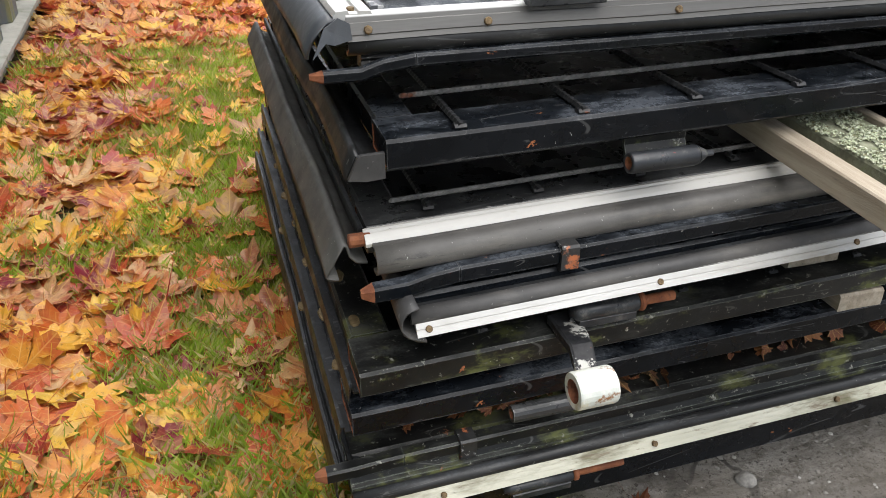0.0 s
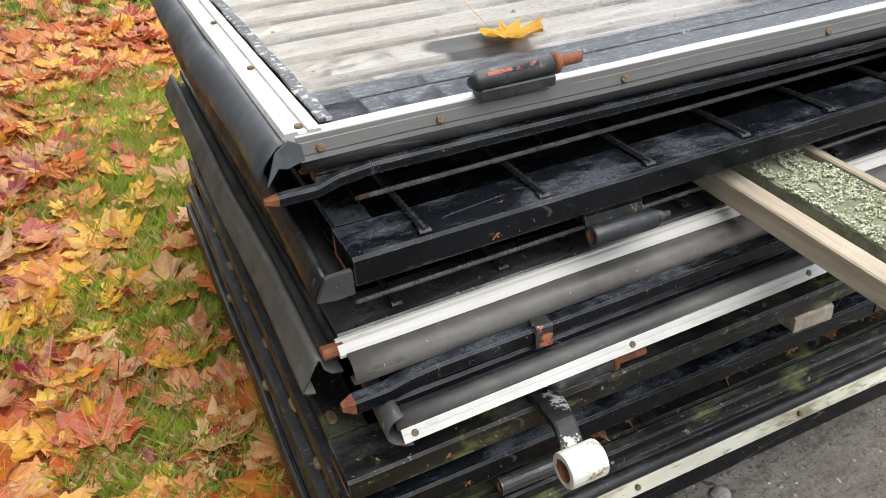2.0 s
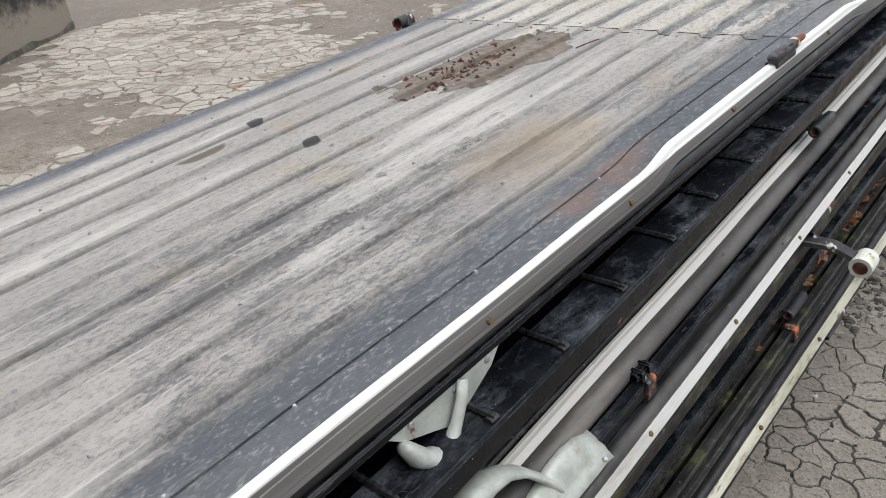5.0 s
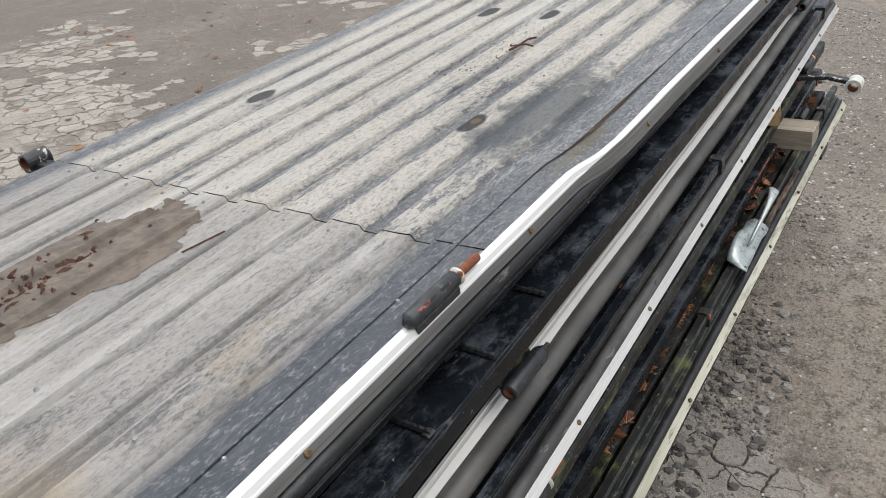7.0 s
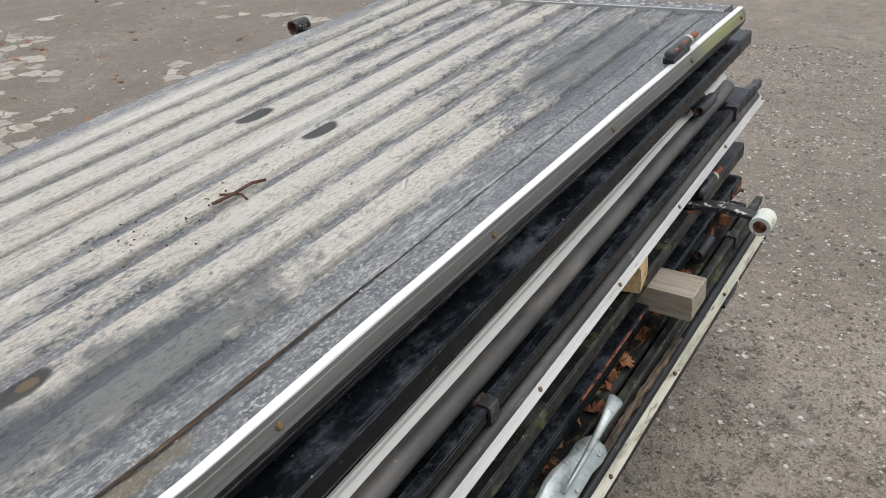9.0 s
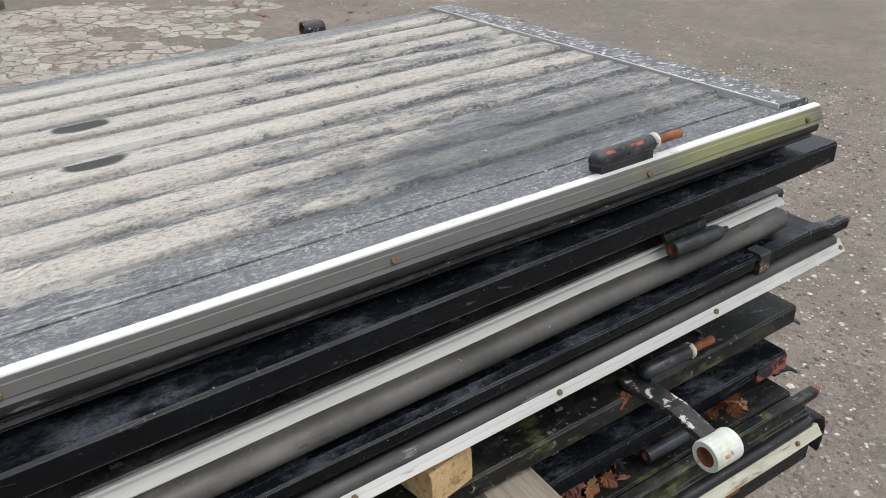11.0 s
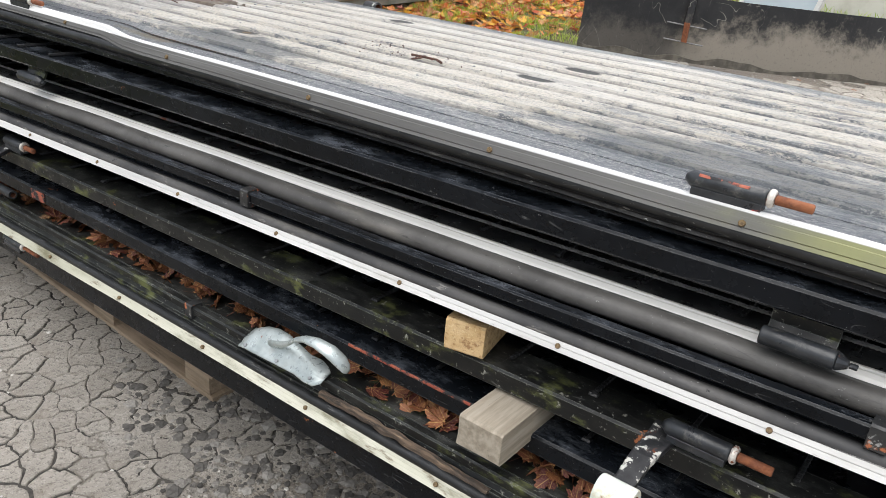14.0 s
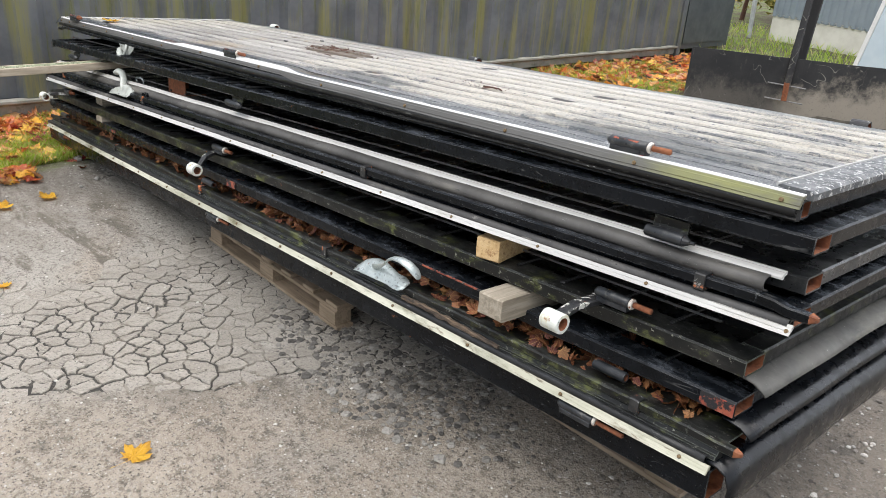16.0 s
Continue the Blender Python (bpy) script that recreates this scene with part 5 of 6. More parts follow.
for x0, x1, z0, z1 in ((4.45, 4.86, -0.006, 0.0012), (2.86, 2.95, -0.045, -0.008), (1.2, 1.3, -0.04, -0.02)):
    a, b = lerp_at(*W6, x0), lerp_at(*W6, x1)
    part("primer_patch", sweep(bmesh.new(), rect(-0.0025, 0.0025, z0, z1, 0.001), line(a, b, 8, lambda p: (0, 0, 0.0015 * noise.noise((p.x * 30, 0, 0))))), m_primer, P6, "scraped red primer")
for x in (0.24, 2.6, 5.3):
    p = lerp_at(*W6, x)
    part("hinge_barrel", hollow_round(bmesh.new(), (x, p.y - 0.004, p.z - 0.072), (x + 0.12, p.y - 0.004, p.z - 0.072), 0.017, 0.01), [m_dusty if x < 1 else m_pin, m_rust], P6)

# panel 7: the lowest, with lock bar, seals, old trim and a deep base tube
P7 = panel("lowest truck panel with yellowed trim, lock bar and mossy seals")(W7[0])
L7, R7 = Vector(W7[0]), Vector(W7[1])
frame_of(P7, L7 + Vector((0, 0.02, -0.012)), R7 + Vector((0, 0.02, -0.012)), high=0.05, mat=m_mossy, wide=0.12, depth=1.54)
lock_bar(P7, L7 + Vector((0.1, -0.012, -0.006)), R7 + Vector((-0.1, -0.012, -0.006)), 0.028, True, True, (0.16, 1.3, 2.6, 3.85, 5.5), m_mossy, 0.004)
part("ridge_strip", sweep(bmesh.new(), [(0.0, -0.03), (0.0, -0.02), (-0.012, -0.018), (-0.02, -0.022), (-0.026, -0.034), (-0.036, -0.035), (-0.04, -0.045), (-0.02, -0.062), (0.01, -0.062)], line(L7, R7, 12)), m_mossy, P7, "mossy stepped black strip")
seal(P7, L7, R7 + Vector((-0.02, 0, 0)), arc(-0.048, -0.05, 0.011, 0, 330, 12), 0.005, m_rubber_dark, n=40, jitter=0.003)
part("front_trim", sweep(bmesh.new(), [(-0.052, -0.058), (-0.06, -0.054), (-0.065, -0.0595), (-0.0642, -0.0607), (-0.0665, -0.0615), (-0.071, -0.067), (-0.0702, -0.0682), (-0.0725, -0.0695), (-0.078, -0.0765), (-0.073, -0.079), (-0.055, -0.066)], line(L7 + Vector((0.02, 0, 0)), R7 + Vector((0.0, 0, 0)), 60, lambda p: (0, 0.003 * noise.noise((p.x * 2.4, 8, 0)), 0.003 * noise.noise((p.x * 2, 4, 8))))), m_alu_old, P7, "yellowed aluminium edge trim")
for i in range(14):
    x = 0.1 + i * 0.43
    p = lerp_at(L7, R7, x) + Vector((0, -0.0715, -0.064))
    n_ = Vector((0, -0.8, 0.6))
    part("screw", rod(bmesh.new(), p - n_ * 0.004, p + n_ * 0.004, 0.006, 8), m_screw, P7)
part("base_tube", hollow(bmesh.new(), [L7 + Vector((0.01, -0.052, -0.075)), R7 + Vector((0.0, -0.052, -0.075))], 0, 0.1, -0.1, 0), [m_black, m_rust], P7, "deep black base tube")
part("base_tube", hollow(bmesh.new(), [L7 + Vector((0.01, 1.39, -0.075)), R7 + Vector((0.0, 1.39, -0.075))], 0, 0.1, -0.1, 0), [m_black, m_rust], P7)
part("rotten_strip", sweep(bmesh.new(), rect(-0.046, -0.0275, -0.036, -0.017, 0.004), line(lerp_at(L7, R7, 4.42), lerp_at(L7, R7, 4.95), 60, lambda p: (0, 0.005 * noise.noise((p.x * 26, 1, 0)), 0.007 * noise.noise((p.x * 21, 0, 3)) - 0.012 * smooth(4.6, 4.95, p.x)))), m_rotten, P7, "rotten brown wooden filler strip")
for x in (0.22, 2.75, 5.25):
    p = lerp_at(L7, R7, x) + Vector((0, -0.063, -0.098))
    pin_hinge(P7, p, 0.014, 0.14, 0.11)
bm = bmesh.new()
sweep(bm, ribbon([(0.012, -0.006), (0.0, -0.004), (-0.004, 0.004), (-0.008, 0.004), (-0.01, -0.008), (-0.016, -0.01), (-0.019, -0.022), (-0.024, -0.022), (-0.027, -0.012), (-0.031, -0.012), (-0.034, -0.03), (-0.036, -0.07), (-0.03, -0.11)], 0.003), line(L7 + Vector((0.012, 0.0, -0.012)), L7 + Vector((0.012, 1.55, -0.012)), 14, lambda p: (0.003 * noise.noise((p.y * 3, 4, 1)), 0, 0.003 * noise.noise((p.y * 2, 1, 9)))), "y")
part("end_flap", bm, m_rubber_dark, P7, "grey-black rubber end strip")
for k, (P, W) in enumerate(((P5, W5), (P6, W6), (P7, W7))):
    R = Vector(W[1])
    z0 = (-0.055, -0.06, -0.05)[k]
    cur = [(-0.03, z0), (0.0, z0 - 0.001), (0.024, z0 - 0.006), (0.048, z0 - 0.018), (0.062, z0 - 0.032)] if k != 2 else [(-0.02, z0), (0.015, z0 - 0.002), (0.045, z0 - 0.016), (0.058, z0 - 0.05), (0.056, z0 - 0.1), (0.05, z0 - 0.125)]
    seal(P, R + Vector((0, (0.02, 0.0, -0.05)[k], 0)), R + Vector((0, 1.53, 0)), cur, 0.006, (m_rubber_pale, m_deep, m_deep)[k], "y", "curved grey rubber flap along the end", 20, 0.002, "end_flap")
lever_latch(P7, (4.12, -0.125, -0.694), (1, 0.03, 0.02), (0, -1, -0.45), (0, -0.35, 1), m_galv, 1.03, "shiny galvanised lever latch", 0.0)

for P, W, drop, out in ((P5, W5, -0.051, 0.016), (P6, W6, -0.052, 0.02)):
    A = Vector(W[0])
    part("end_ledge", sweep(bmesh.new(), ribbon([(0.02, drop), (-out * 0.5, drop), (-out * 0.6, drop + 0.012), (-out * 0.8, drop + 0.012), (-out, drop - 0.006), (-out, drop - 0.02)], 0.003), line(A + Vector((0, 0.02, 0)), A + Vector((0, 1.5, 0)), 10, lambda p: (0.002 * noise.noise((p.y * 3, 2, 2)), 0, 0)), "y"), m_rubber_dark, P)
rnd = random.Random(19)
for P, W, n_plugs, dx in ((P5, W5, 7, 0.02), (P6, W6, 6, 0.004), (P7, W7, 5, 0.0)):
    for k in range(n_plugs):
        c = Vector(W[0]) + Vector((dx + rnd.uniform(-0.006, 0.006), 0.14 + 0.19 * k + rnd.uniform(-0.03, 0.03), 0.0 if P is not P7 else 0.002))
        bm = bmesh.new()
        a, b = rnd.uniform(0.008, 0.014), rnd.uniform(0.014, 0.022)
        lo = [bm.verts.new(c + Vector((a * math.cos(w) * rnd.uniform(0.8, 1.1), b * math.sin(w) * rnd.uniform(0.85, 1.1), -0.001))) for w in (2 * math.pi * q / 12 for q in range(12))]
        hi = [bm.verts.new(v.co * 0.9 + c * 0.1 + Vector((0, 0, 0.005))) for v in lo]
        bm.faces.new(hi)
        for q in range(12):
            bm.faces.new((lo[q], lo[(q + 1) % 12], hi[(q + 1) % 12], hi[q]))
        part("weld_plug", bm, m_plug, P, "brown oxidised spot")

# ---- wood, brackets and things lying between the panels ----


def plank(name, a, b, w, t, mat, label, cat, n=6, group=""):
    """A sawn board between two points, slightly uneven."""
    a, b = Vector(a), Vector(b)
    d = (b - a).normalized()
    s = d.cross(Vector((0, 0, 1))).normalized()
    u = s.cross(d)
    bm = bmesh.new()
    rows = []
    for i in range(n + 1):
        p = a.lerp(b, i / n)
        j = 0.0015 * noise.noise((i * 1.7, w * 30, t * 50))
        rows.append([bm.verts.new(p + s * (x + j) + u * (z + j)) for x, z in rect(-w / 2, w / 2, -t / 2, t / 2, 0.003)])
    for p, q in zip(rows, rows[1:]):
        for i in range(8):
            bm.faces.new((p[i], p[(i + 1) % 8], q[(i + 1) % 8], q[i]))
    bm.faces.new(rows[0])
    bm.faces.new(rows[-1])
    return alone(name, bm, mat, label, cat, group)


plank("wooden_lath", (0.775, 0.5, -0.232), (0.76, -1.1, -0.31), 0.042, 0.045, m_wood, "pale weathered wooden lath wedged between panels", "wood lath", group="laths in the stack")
plank("wooden_lath", (0.965, 0.5, -0.226), (0.965, -1.1, -0.3), 0.02, 0.05, m_wood, "thin pale wooden lath beside the lichen board", "wood lath", group="laths in the stack")


def lichen_board():
    T = thing("lichen_board", (0.88, -0.2, -0.27), "old board crusted with grey-green lichen, sticking out of the stack", "wood board")
    a, b = Vector((0.885, 0.4, -0.228)), Vector((0.88, -1.1, -0.298))
    bm = bmesh.new()
    sweep(bm, rect(-0.064, 0.064, -0.014, 0.014, 0.004), line(a, b, 10), "y")
    part("board", bm, m_lichen_bed, T)
    rnd = random.Random(4)
    bm = bmesh.new()
    for i in range(26000):
        k = rnd.random()
        p = a.lerp(b, k)
        u = rnd.uniform(-0.066, 0.066)
        if noise.noise((u * 25, k * 40, 0)) < -0.28 or noise.noise((u * 75, k * 110, 4)) < -0.27:
            continue
        r = rnd.uniform(0.001, 0.0034)
        c = p + Vector((u, 0, 0.0135 + rnd.uniform(0, 0.003)))
        sides = 6
        w0 = rnd.random() * 6
        top = bm.verts.new(c + Vector((0, 0, r * rnd.uniform(0.5, 1.3))))
        ring = [bm.verts.new(c + Vector((r * rnd.uniform(0.6, 1.2) * math.cos(w0 + w), r * rnd.uniform(0.6, 1.2) * math.sin(w0 + w), rnd.uniform(0.0005, 0.0045)))) for w in (2 * math.pi * q / sides for q in range(sides))]
        for q in range(sides):
            bm.faces.new((ring[q], ring[(q + 1) % sides], top))
    me_ob = part("lichen_crust", bm, m_lichen_tufts, T, "pale grey-green lichen crust")
    tagged(me_ob, kind="stuff")


m_lichen_tufts = island_colours("lichen_tufts", ((0.0, (0.34, 0.38, 0.24)), (0.35, (0.45, 0.49, 0.34)), (0.7, (0.56, 0.59, 0.46)), (0.93, (0.17, 0.16, 0.08))), 0.95, scale=120)
lichen_board()


def wood_block(x0, x1, y0, y1, z0, z1, mat, label, turn=0):
    bm = bmesh.new()
    box(bm, x0, x1, y0, y1, z0, z1, 0.005)
    bmesh.ops.subdivide_edges(bm, edges=[e for e in bm.edges if e.calc_length() > 0.05], cuts=2)
    for v in bm.verts:
        v.co += 0.002 * Vector(noise.noise_vector(v.co * 30))
    c = Vector(((x0 + x1) / 2, (y0 + y1) / 2, (z0 + z1) / 2))
    bm.transform(Matrix.Translation(c) @ Matrix.Rotation(radians(turn), 4, "Z") @ Matrix.Translation(-c))
    return alone("wood_block", bm, mat, label, "wood block", "wood blocks in the stack")


wood_block(4.885, 4.995, -0.19, 0.3, -0.612, -0.533, m_wood_grey, "squared grey weathered wood block under a panel frame")
wood_block(4.733, 4.828, -0.085, 0.15, -0.468, -0.39, m_wood_fresh, "fresh sawn yellow wood block under the trim", 12)
wood_block(0.95, 1.06, -0.115, 0.3, -0.655, -0.585, m_wood_grey, "short grey wood block between two panels")
wood_block(0.84, 0.96, -0.07, 0.3, -0.53, -0.45, m_wood_grey, "brown-grey wood block between two panels")


def channel_bracket():
    T = thing("channel_bracket", (1.98, 0.04, -0.3), "rusty red steel channel bracket standing on a panel", "bracket")
    bm = bmesh.new()
    sweep(bm, ribbon([(0.13, 0.0), (0.0, 0.0), (0.0, -0.085), (0.13, -0.085)], 0.008), line((1.88, 0.03, -0.21), (2.12, 0.03, -0.205)))
    part("channel", bm, m_rust, T)
    bm = bmesh.new()
    box(bm, 1.89, 1.9, 0.034, 0.15, -0.29, -0.216, 0.002)
    part("end_plate", bm, m_rust, T)


channel_bracket()


def grab_loop():
    bm = bmesh.new()
    pts = [Vector((1.4, 0.02, -0.315)), Vector((1.4, 0.015, -0.285)), Vector((1.415, 0.013, -0.272)), Vector((1.5, 0.013, -0.268)), Vector((1.515, 0.015, -0.282)), Vector((1.515, 0.02, -0.312))]
    for a, b in zip(pts, pts[1:]):
        rod(bm, a, b, 0.007, 8)
    return alone("grab_loop", bm, m_galv, "small bent steel grab loop on a panel", "handle", smooth=True)


grab_loop()


def pallet(x0, x1, y0, y1, zb, label):
    """A wooden pallet on the ground: bottom boards, blocks and top boards."""
    T = thing("wooden_pallet", (x0, y0, zb), label, "pallet", "pallets under the stack", Matrix())
    I = Matrix()
    for y in (y0, (y0 + y1) / 2 - 0.05, y1 - 0.1):
        bm = bmesh.new()
        box(bm, x0, x1, y, y + 0.1, zb, zb + 0.022, 0.003)
        part("bottom_board", bm, m_pallet, T, space=I)
        for x in (x0 + 0.02, (x0 + x1) / 2 - 0.07, x1 - 0.16):
            bm = bmesh.new()
            box(bm, x, x + 0.14, y + 0.002, y + 0.098, zb + 0.023, zb + 0.1, 0.004)
            part("block", bm, m_pallet, T, space=I)
        bm = bmesh.new()
        box(bm, x0, x1, y, y + 0.1, zb + 0.101, zb + 0.121, 0.003)
        part("stringer_board", bm, m_pallet, T, space=I)
    for i in range(7):
        x = x0 + i * (x1 - x0 - 0.1) / 6
        bm = bmesh.new()
        box(bm, x, x + 0.1, y0, y1, zb + 0.122, zb + 0.142, 0.003)
        part("top_board", bm, m_pallet, T, space=I)
    return T


pallet(2.35, 3.74, 0.02, 0.9, GZ + 0.0, "brown wooden pallet carrying the stack on the asphalt")
for z in (GZ + 0.143, ):
    pallet(2.6, 3.7, 0.2, 1.0, z, "second wooden pallet carrying the stack")
pallet(4.7, 5.5, 0.35, 1.15, GZ, "wooden pallet far under the stack")
pallet(4.72, 5.48, 0.37, 1.13, GZ + 0.143, "wooden pallet stacked under the panels")
pallet(4.7, 5.5, 0.36, 1.14, GZ + 0.286, "uppermost wooden pallet under the panels")

# ---- leaves ----
LEAF = [(0, -0.3), (0.08, -0.25), (0.3, -0.4), (0.28, -0.23), (0.5, -0.18), (0.43, -0.08), (0.5, -0.02), (0.66, 0.13), (0.53, 0.17), (0.52, 0.29), (0.38, 0.26), (0.27, 0.2), (0.28, 0.34), (0.31, 0.47), (0.19, 0.46), (0.13, 0.55), (0, 0.7)]
OUTLINE = LEAF + [(-x, y) for x, y in LEAF[-2:0:-1]]


def maple_leaf(bm, at, size, turn, tilt, curl, rnd, thick=False):
    """A lobed maple leaf that curls about its middle, with a stalk."""
    M = Matrix.Translation(at) @ Euler((tilt[0], tilt[1], turn)).to_matrix().to_4x4()
    f = rnd.uniform(0.8, 1.0)

    def bent(x, y):
        r = x * x + y * y
        return Vector((x * size * f, y * size, size * (curl * r + 0.10 * curl * math.sin(9 * math.atan2(y, x)) * math.sqrt(r))))

    uv = bm.loops.layers.uv.get("leaf") or bm.loops.layers.uv.new("leaf")
    jit = [(x * rnd.uniform(0.88, 1.1), y * rnd.uniform(0.88, 1.1)) for x, y in OUTLINE]
    own = {}

    def put(x, y, lift=0.0):
        v = bm.verts.new(M @ (bent(x, y) + Vector((0, 0, lift * size))))
        own[v] = (x, y)
        return v

    mid = put(0, -0.05)
    inner = [put(x * 0.5, y * 0.5, 0.05 * math.cos(i * math.pi / 2) * abs(curl)) for i, (x, y) in enumerate(jit)]
    ring = [put(x, y, rnd.uniform(-0.03, 0.03)) for x, y in jit]
    made_faces = []
    k = len(ring)
    for i in range(k):
        j = (i + 1) % k
        made_faces.append(bm.faces.new((mid, inner[i], inner[j])))
        made_faces.append(bm.faces.new((inner[i], ring[i], ring[j], inner[j])))
    bx = rnd.uniform(-0.25, 0.25)
    stalk = [put(-0.014, -0.3, 0.004), put(0.014, -0.3, 0.004), put(bx + 0.01, -0.98, 0.06), put(bx - 0.01, -0.98, 0.06)]
    stalk[0] = ring[0]
    made_faces.append(bm.faces.new(stalk))
    for f in made_faces:
        for l in f.loops:
            l[uv].uv = own.get(l.vert, (0, 0))


def on_soil(x, y):
    return x - 0.12 * y + 0.8 * (0.5 * noise.noise((x * 2.5, y * 2.5, 9))) < 0.42


def leaf_mesh(name, count, area, size, material, label, lift=(0.0, 0.05), seed=1, test=None, tilt=0.35, ground_z=None, space=None):
    rnd = random.Random(seed)
    verts, faces, uvs = [], [], []
    made = 0
    while made < count:
        bm = bmesh.new()
        for _ in range(min(60, count - made)):
            for _try in range(30):
                x, y = rnd.uniform(area[0], area[1]), rnd.uniform(area[2], area[3])
                if test is None or test(x, y, rnd):
                    break
            z = ground_z(x, y) if ground_z else GZ + lump(x, y)
            maple_leaf(bm, Vector((x, y, z + rnd.uniform(*lift))), rnd.uniform(*size), rnd.uniform(0, 6.3), (rnd.gauss(0, tilt), rnd.gauss(0, tilt)), rnd.uniform(-0.4, 0.6), rnd)
            made += 1
        base = len(verts)
        bm.verts.index_update()
        layer = bm.loops.layers.uv["leaf"]
        uvs += [c for f in bm.faces for l in f.loops for c in l[layer].uv]
        verts += [tuple(v.co) for v in bm.verts]
        faces += [tuple(base + v.index for v in f.verts) for f in bm.faces]
        bm.free()
    me = bpy.data.meshes.new(name)
    me.from_pydata(verts, [], faces)
    me.materials.append(material)
    me.uv_layers.new(name="leaf").data.foreach_set("uv", uvs)
    me.polygons.foreach_set("use_smooth", [True] * len(me.polygons))
    ob = new(name, me)
    if space:
        ob.matrix_world = space
    return tagged(ob, label, "leaves", kind="stuff")


def bed(x, y, r):
    grassy = noise.noise((x * 1.9 + 3, y * 1.3, 2))
    bare = 0.44 * smooth(-0.4, -0.17, x) * (1 - smooth(2.2, 3.4, y)) + 0.25 * smooth(0.15, 0.5, grassy)
    return on_soil(x, y) and r.random() > bare


leaf_mesh("fallen_leaves", 2700, (-1.0, 0.35, -0.6, 4.2), (0.09, 0.175), m_leaves, "thick bed of orange, yellow and red maple leaves on grass", (0.012, 0.07), 11, bed, 0.22)
leaf_mesh("fallen_leaves", 1500, (-1.0, 1.0, 4.0, 11.5), (0.08, 0.14), m_leaves, "orange fallen leaves beside the container", (0.01, 0.06), 12, lambda x, y, r: on_soil(x, y) and r.random() > 0.6 * smooth(0.3, 0.9, x))
leaf_mesh("fallen_leaves", 130, (0.2, 1.1, -0.9, 0.3), (0.07, 0.12), m_leaves, "scattered orange leaves on grass by the stack", (0.01, 0.05), 13, lambda x, y, r: on_soil(x - 0.3, y) and not (x > 0.1 and y > -0.5))
leaf_mesh("fallen_leaves", 90, (1.0, 9.0, 3.0, 9.0), (0.04, 0.08), m_dead, "few dry leaves scattered on the yard", (0.004, 0.012), 14, None, 0.1)


def between(x, y):
    return lerp_at(W7[0], W7[1], x).z - 0.02


leaf_mesh("dry_leaves", 1300, (0.05, 5.65, -0.06, 0.14), (0.025, 0.07), m_dead, "dry brown-red leaves caught between two panels", (0.005, 0.065), 15, None, 0.7, between, TILT)


def single_leaf(at, size, turn, mat, label, space, curl=0.5, tilt=(0.05, 0.05), seed=3):
    bm = bmesh.new()
    maple_leaf(bm, Vector(at), size, turn, tilt, curl, random.Random(seed))
    bmesh.ops.solidify(bm, geom=bm.faces[:], thickness=0.0008)
    return alone("maple_leaf", bm, mat, label, "leaf", "single leaves", space=space)


single_leaf((0.452, 0.215, 0.012), 0.125, 3.4, m_yellow, "bright yellow maple leaf lying on the top panel", TILT, 0.3, (0.04, -0.04))
single_leaf((2.3, 6.62, GZ + 0.015), 0.17, 1.0, m_yellow, "yellow maple leaf on the yard behind the stack", Matrix(), 0.2)
single_leaf((4.11, -1.13, GZ + 0.014), 0.115, 0.4, m_yellow, "yellow maple leaf flat on asphalt", Matrix(), 0.15)
single_leaf((1.16, -0.56, GZ + 0.02), 0.12, 2.0, m_yellow, "large yellow maple leaf on asphalt beside grass", Matrix(), 0.3)
single_leaf((1.2, -0.85, GZ + 0.02), 0.12, 1.1, m_yellow, "large yellow maple leaf lying on bare ground", Matrix(), 0.2)
single_leaf((2.38, -1.14, GZ + 0.012), 0.07, 5.0, m_yellow, "small yellow leaf flat on pale asphalt", Matrix(), 0.2)
single_leaf((0.62, -0.16, GZ + 0.015), 0.055, 4.0, m_rust, "curled brown leaf lying on dark asphalt", Matrix(), 0.9)


def grass_mesh(name, count, area, high, seed, test, label):
    rnd = random.Random(seed)
    verts, faces = [], []
    while len(faces) < count:
        x, y = rnd.uniform(area[0], area[1]), rnd.uniform(area[2], area[3])
        if not test(x, y, rnd):
            continue
        z = GZ + lump(x, y) - 0.003
        h, w, a = rnd.uniform(*high), rnd.uniform(0.0007, 0.0015), rnd.uniform(0, 6.3)
        lean = rnd.uniform(0.1, 0.7) * h
        dx, dy = math.cos(a), math.sin(a)
        b = len(verts)
        verts += [(x - dy * w, y + dx * w, z), (x + dy * w, y - dx * w, z), (x + dx * lean * 0.4 + dy * w * 0.8, y + dy * lean * 0.4 - dx * w * 0.8, z + h * 0.6), (x + dx * lean, y + dy * lean, z + h), (x + dx * lean * 0.4 - dy * w * 0.8, y + dy * lean * 0.4 + dx * w * 0.8, z + h * 0.6)]
        faces.append((b, b + 1, b + 2, b + 3, b + 4))
    me = bpy.data.meshes.new(name)
    me.from_pydata(verts, [], faces)
    me.materials.append(m_grass)
    return tagged(new(name, me), label, "grass", kind="stuff")


def lawn(x, y, r):
    return on_soil(x, y) and (noise.noise((x * 2.3, y * 2.3, 6)) + 0.55 * smooth(-0.44, -0.16, x) + r.uniform(-0.25, 0.25) > 0.05)


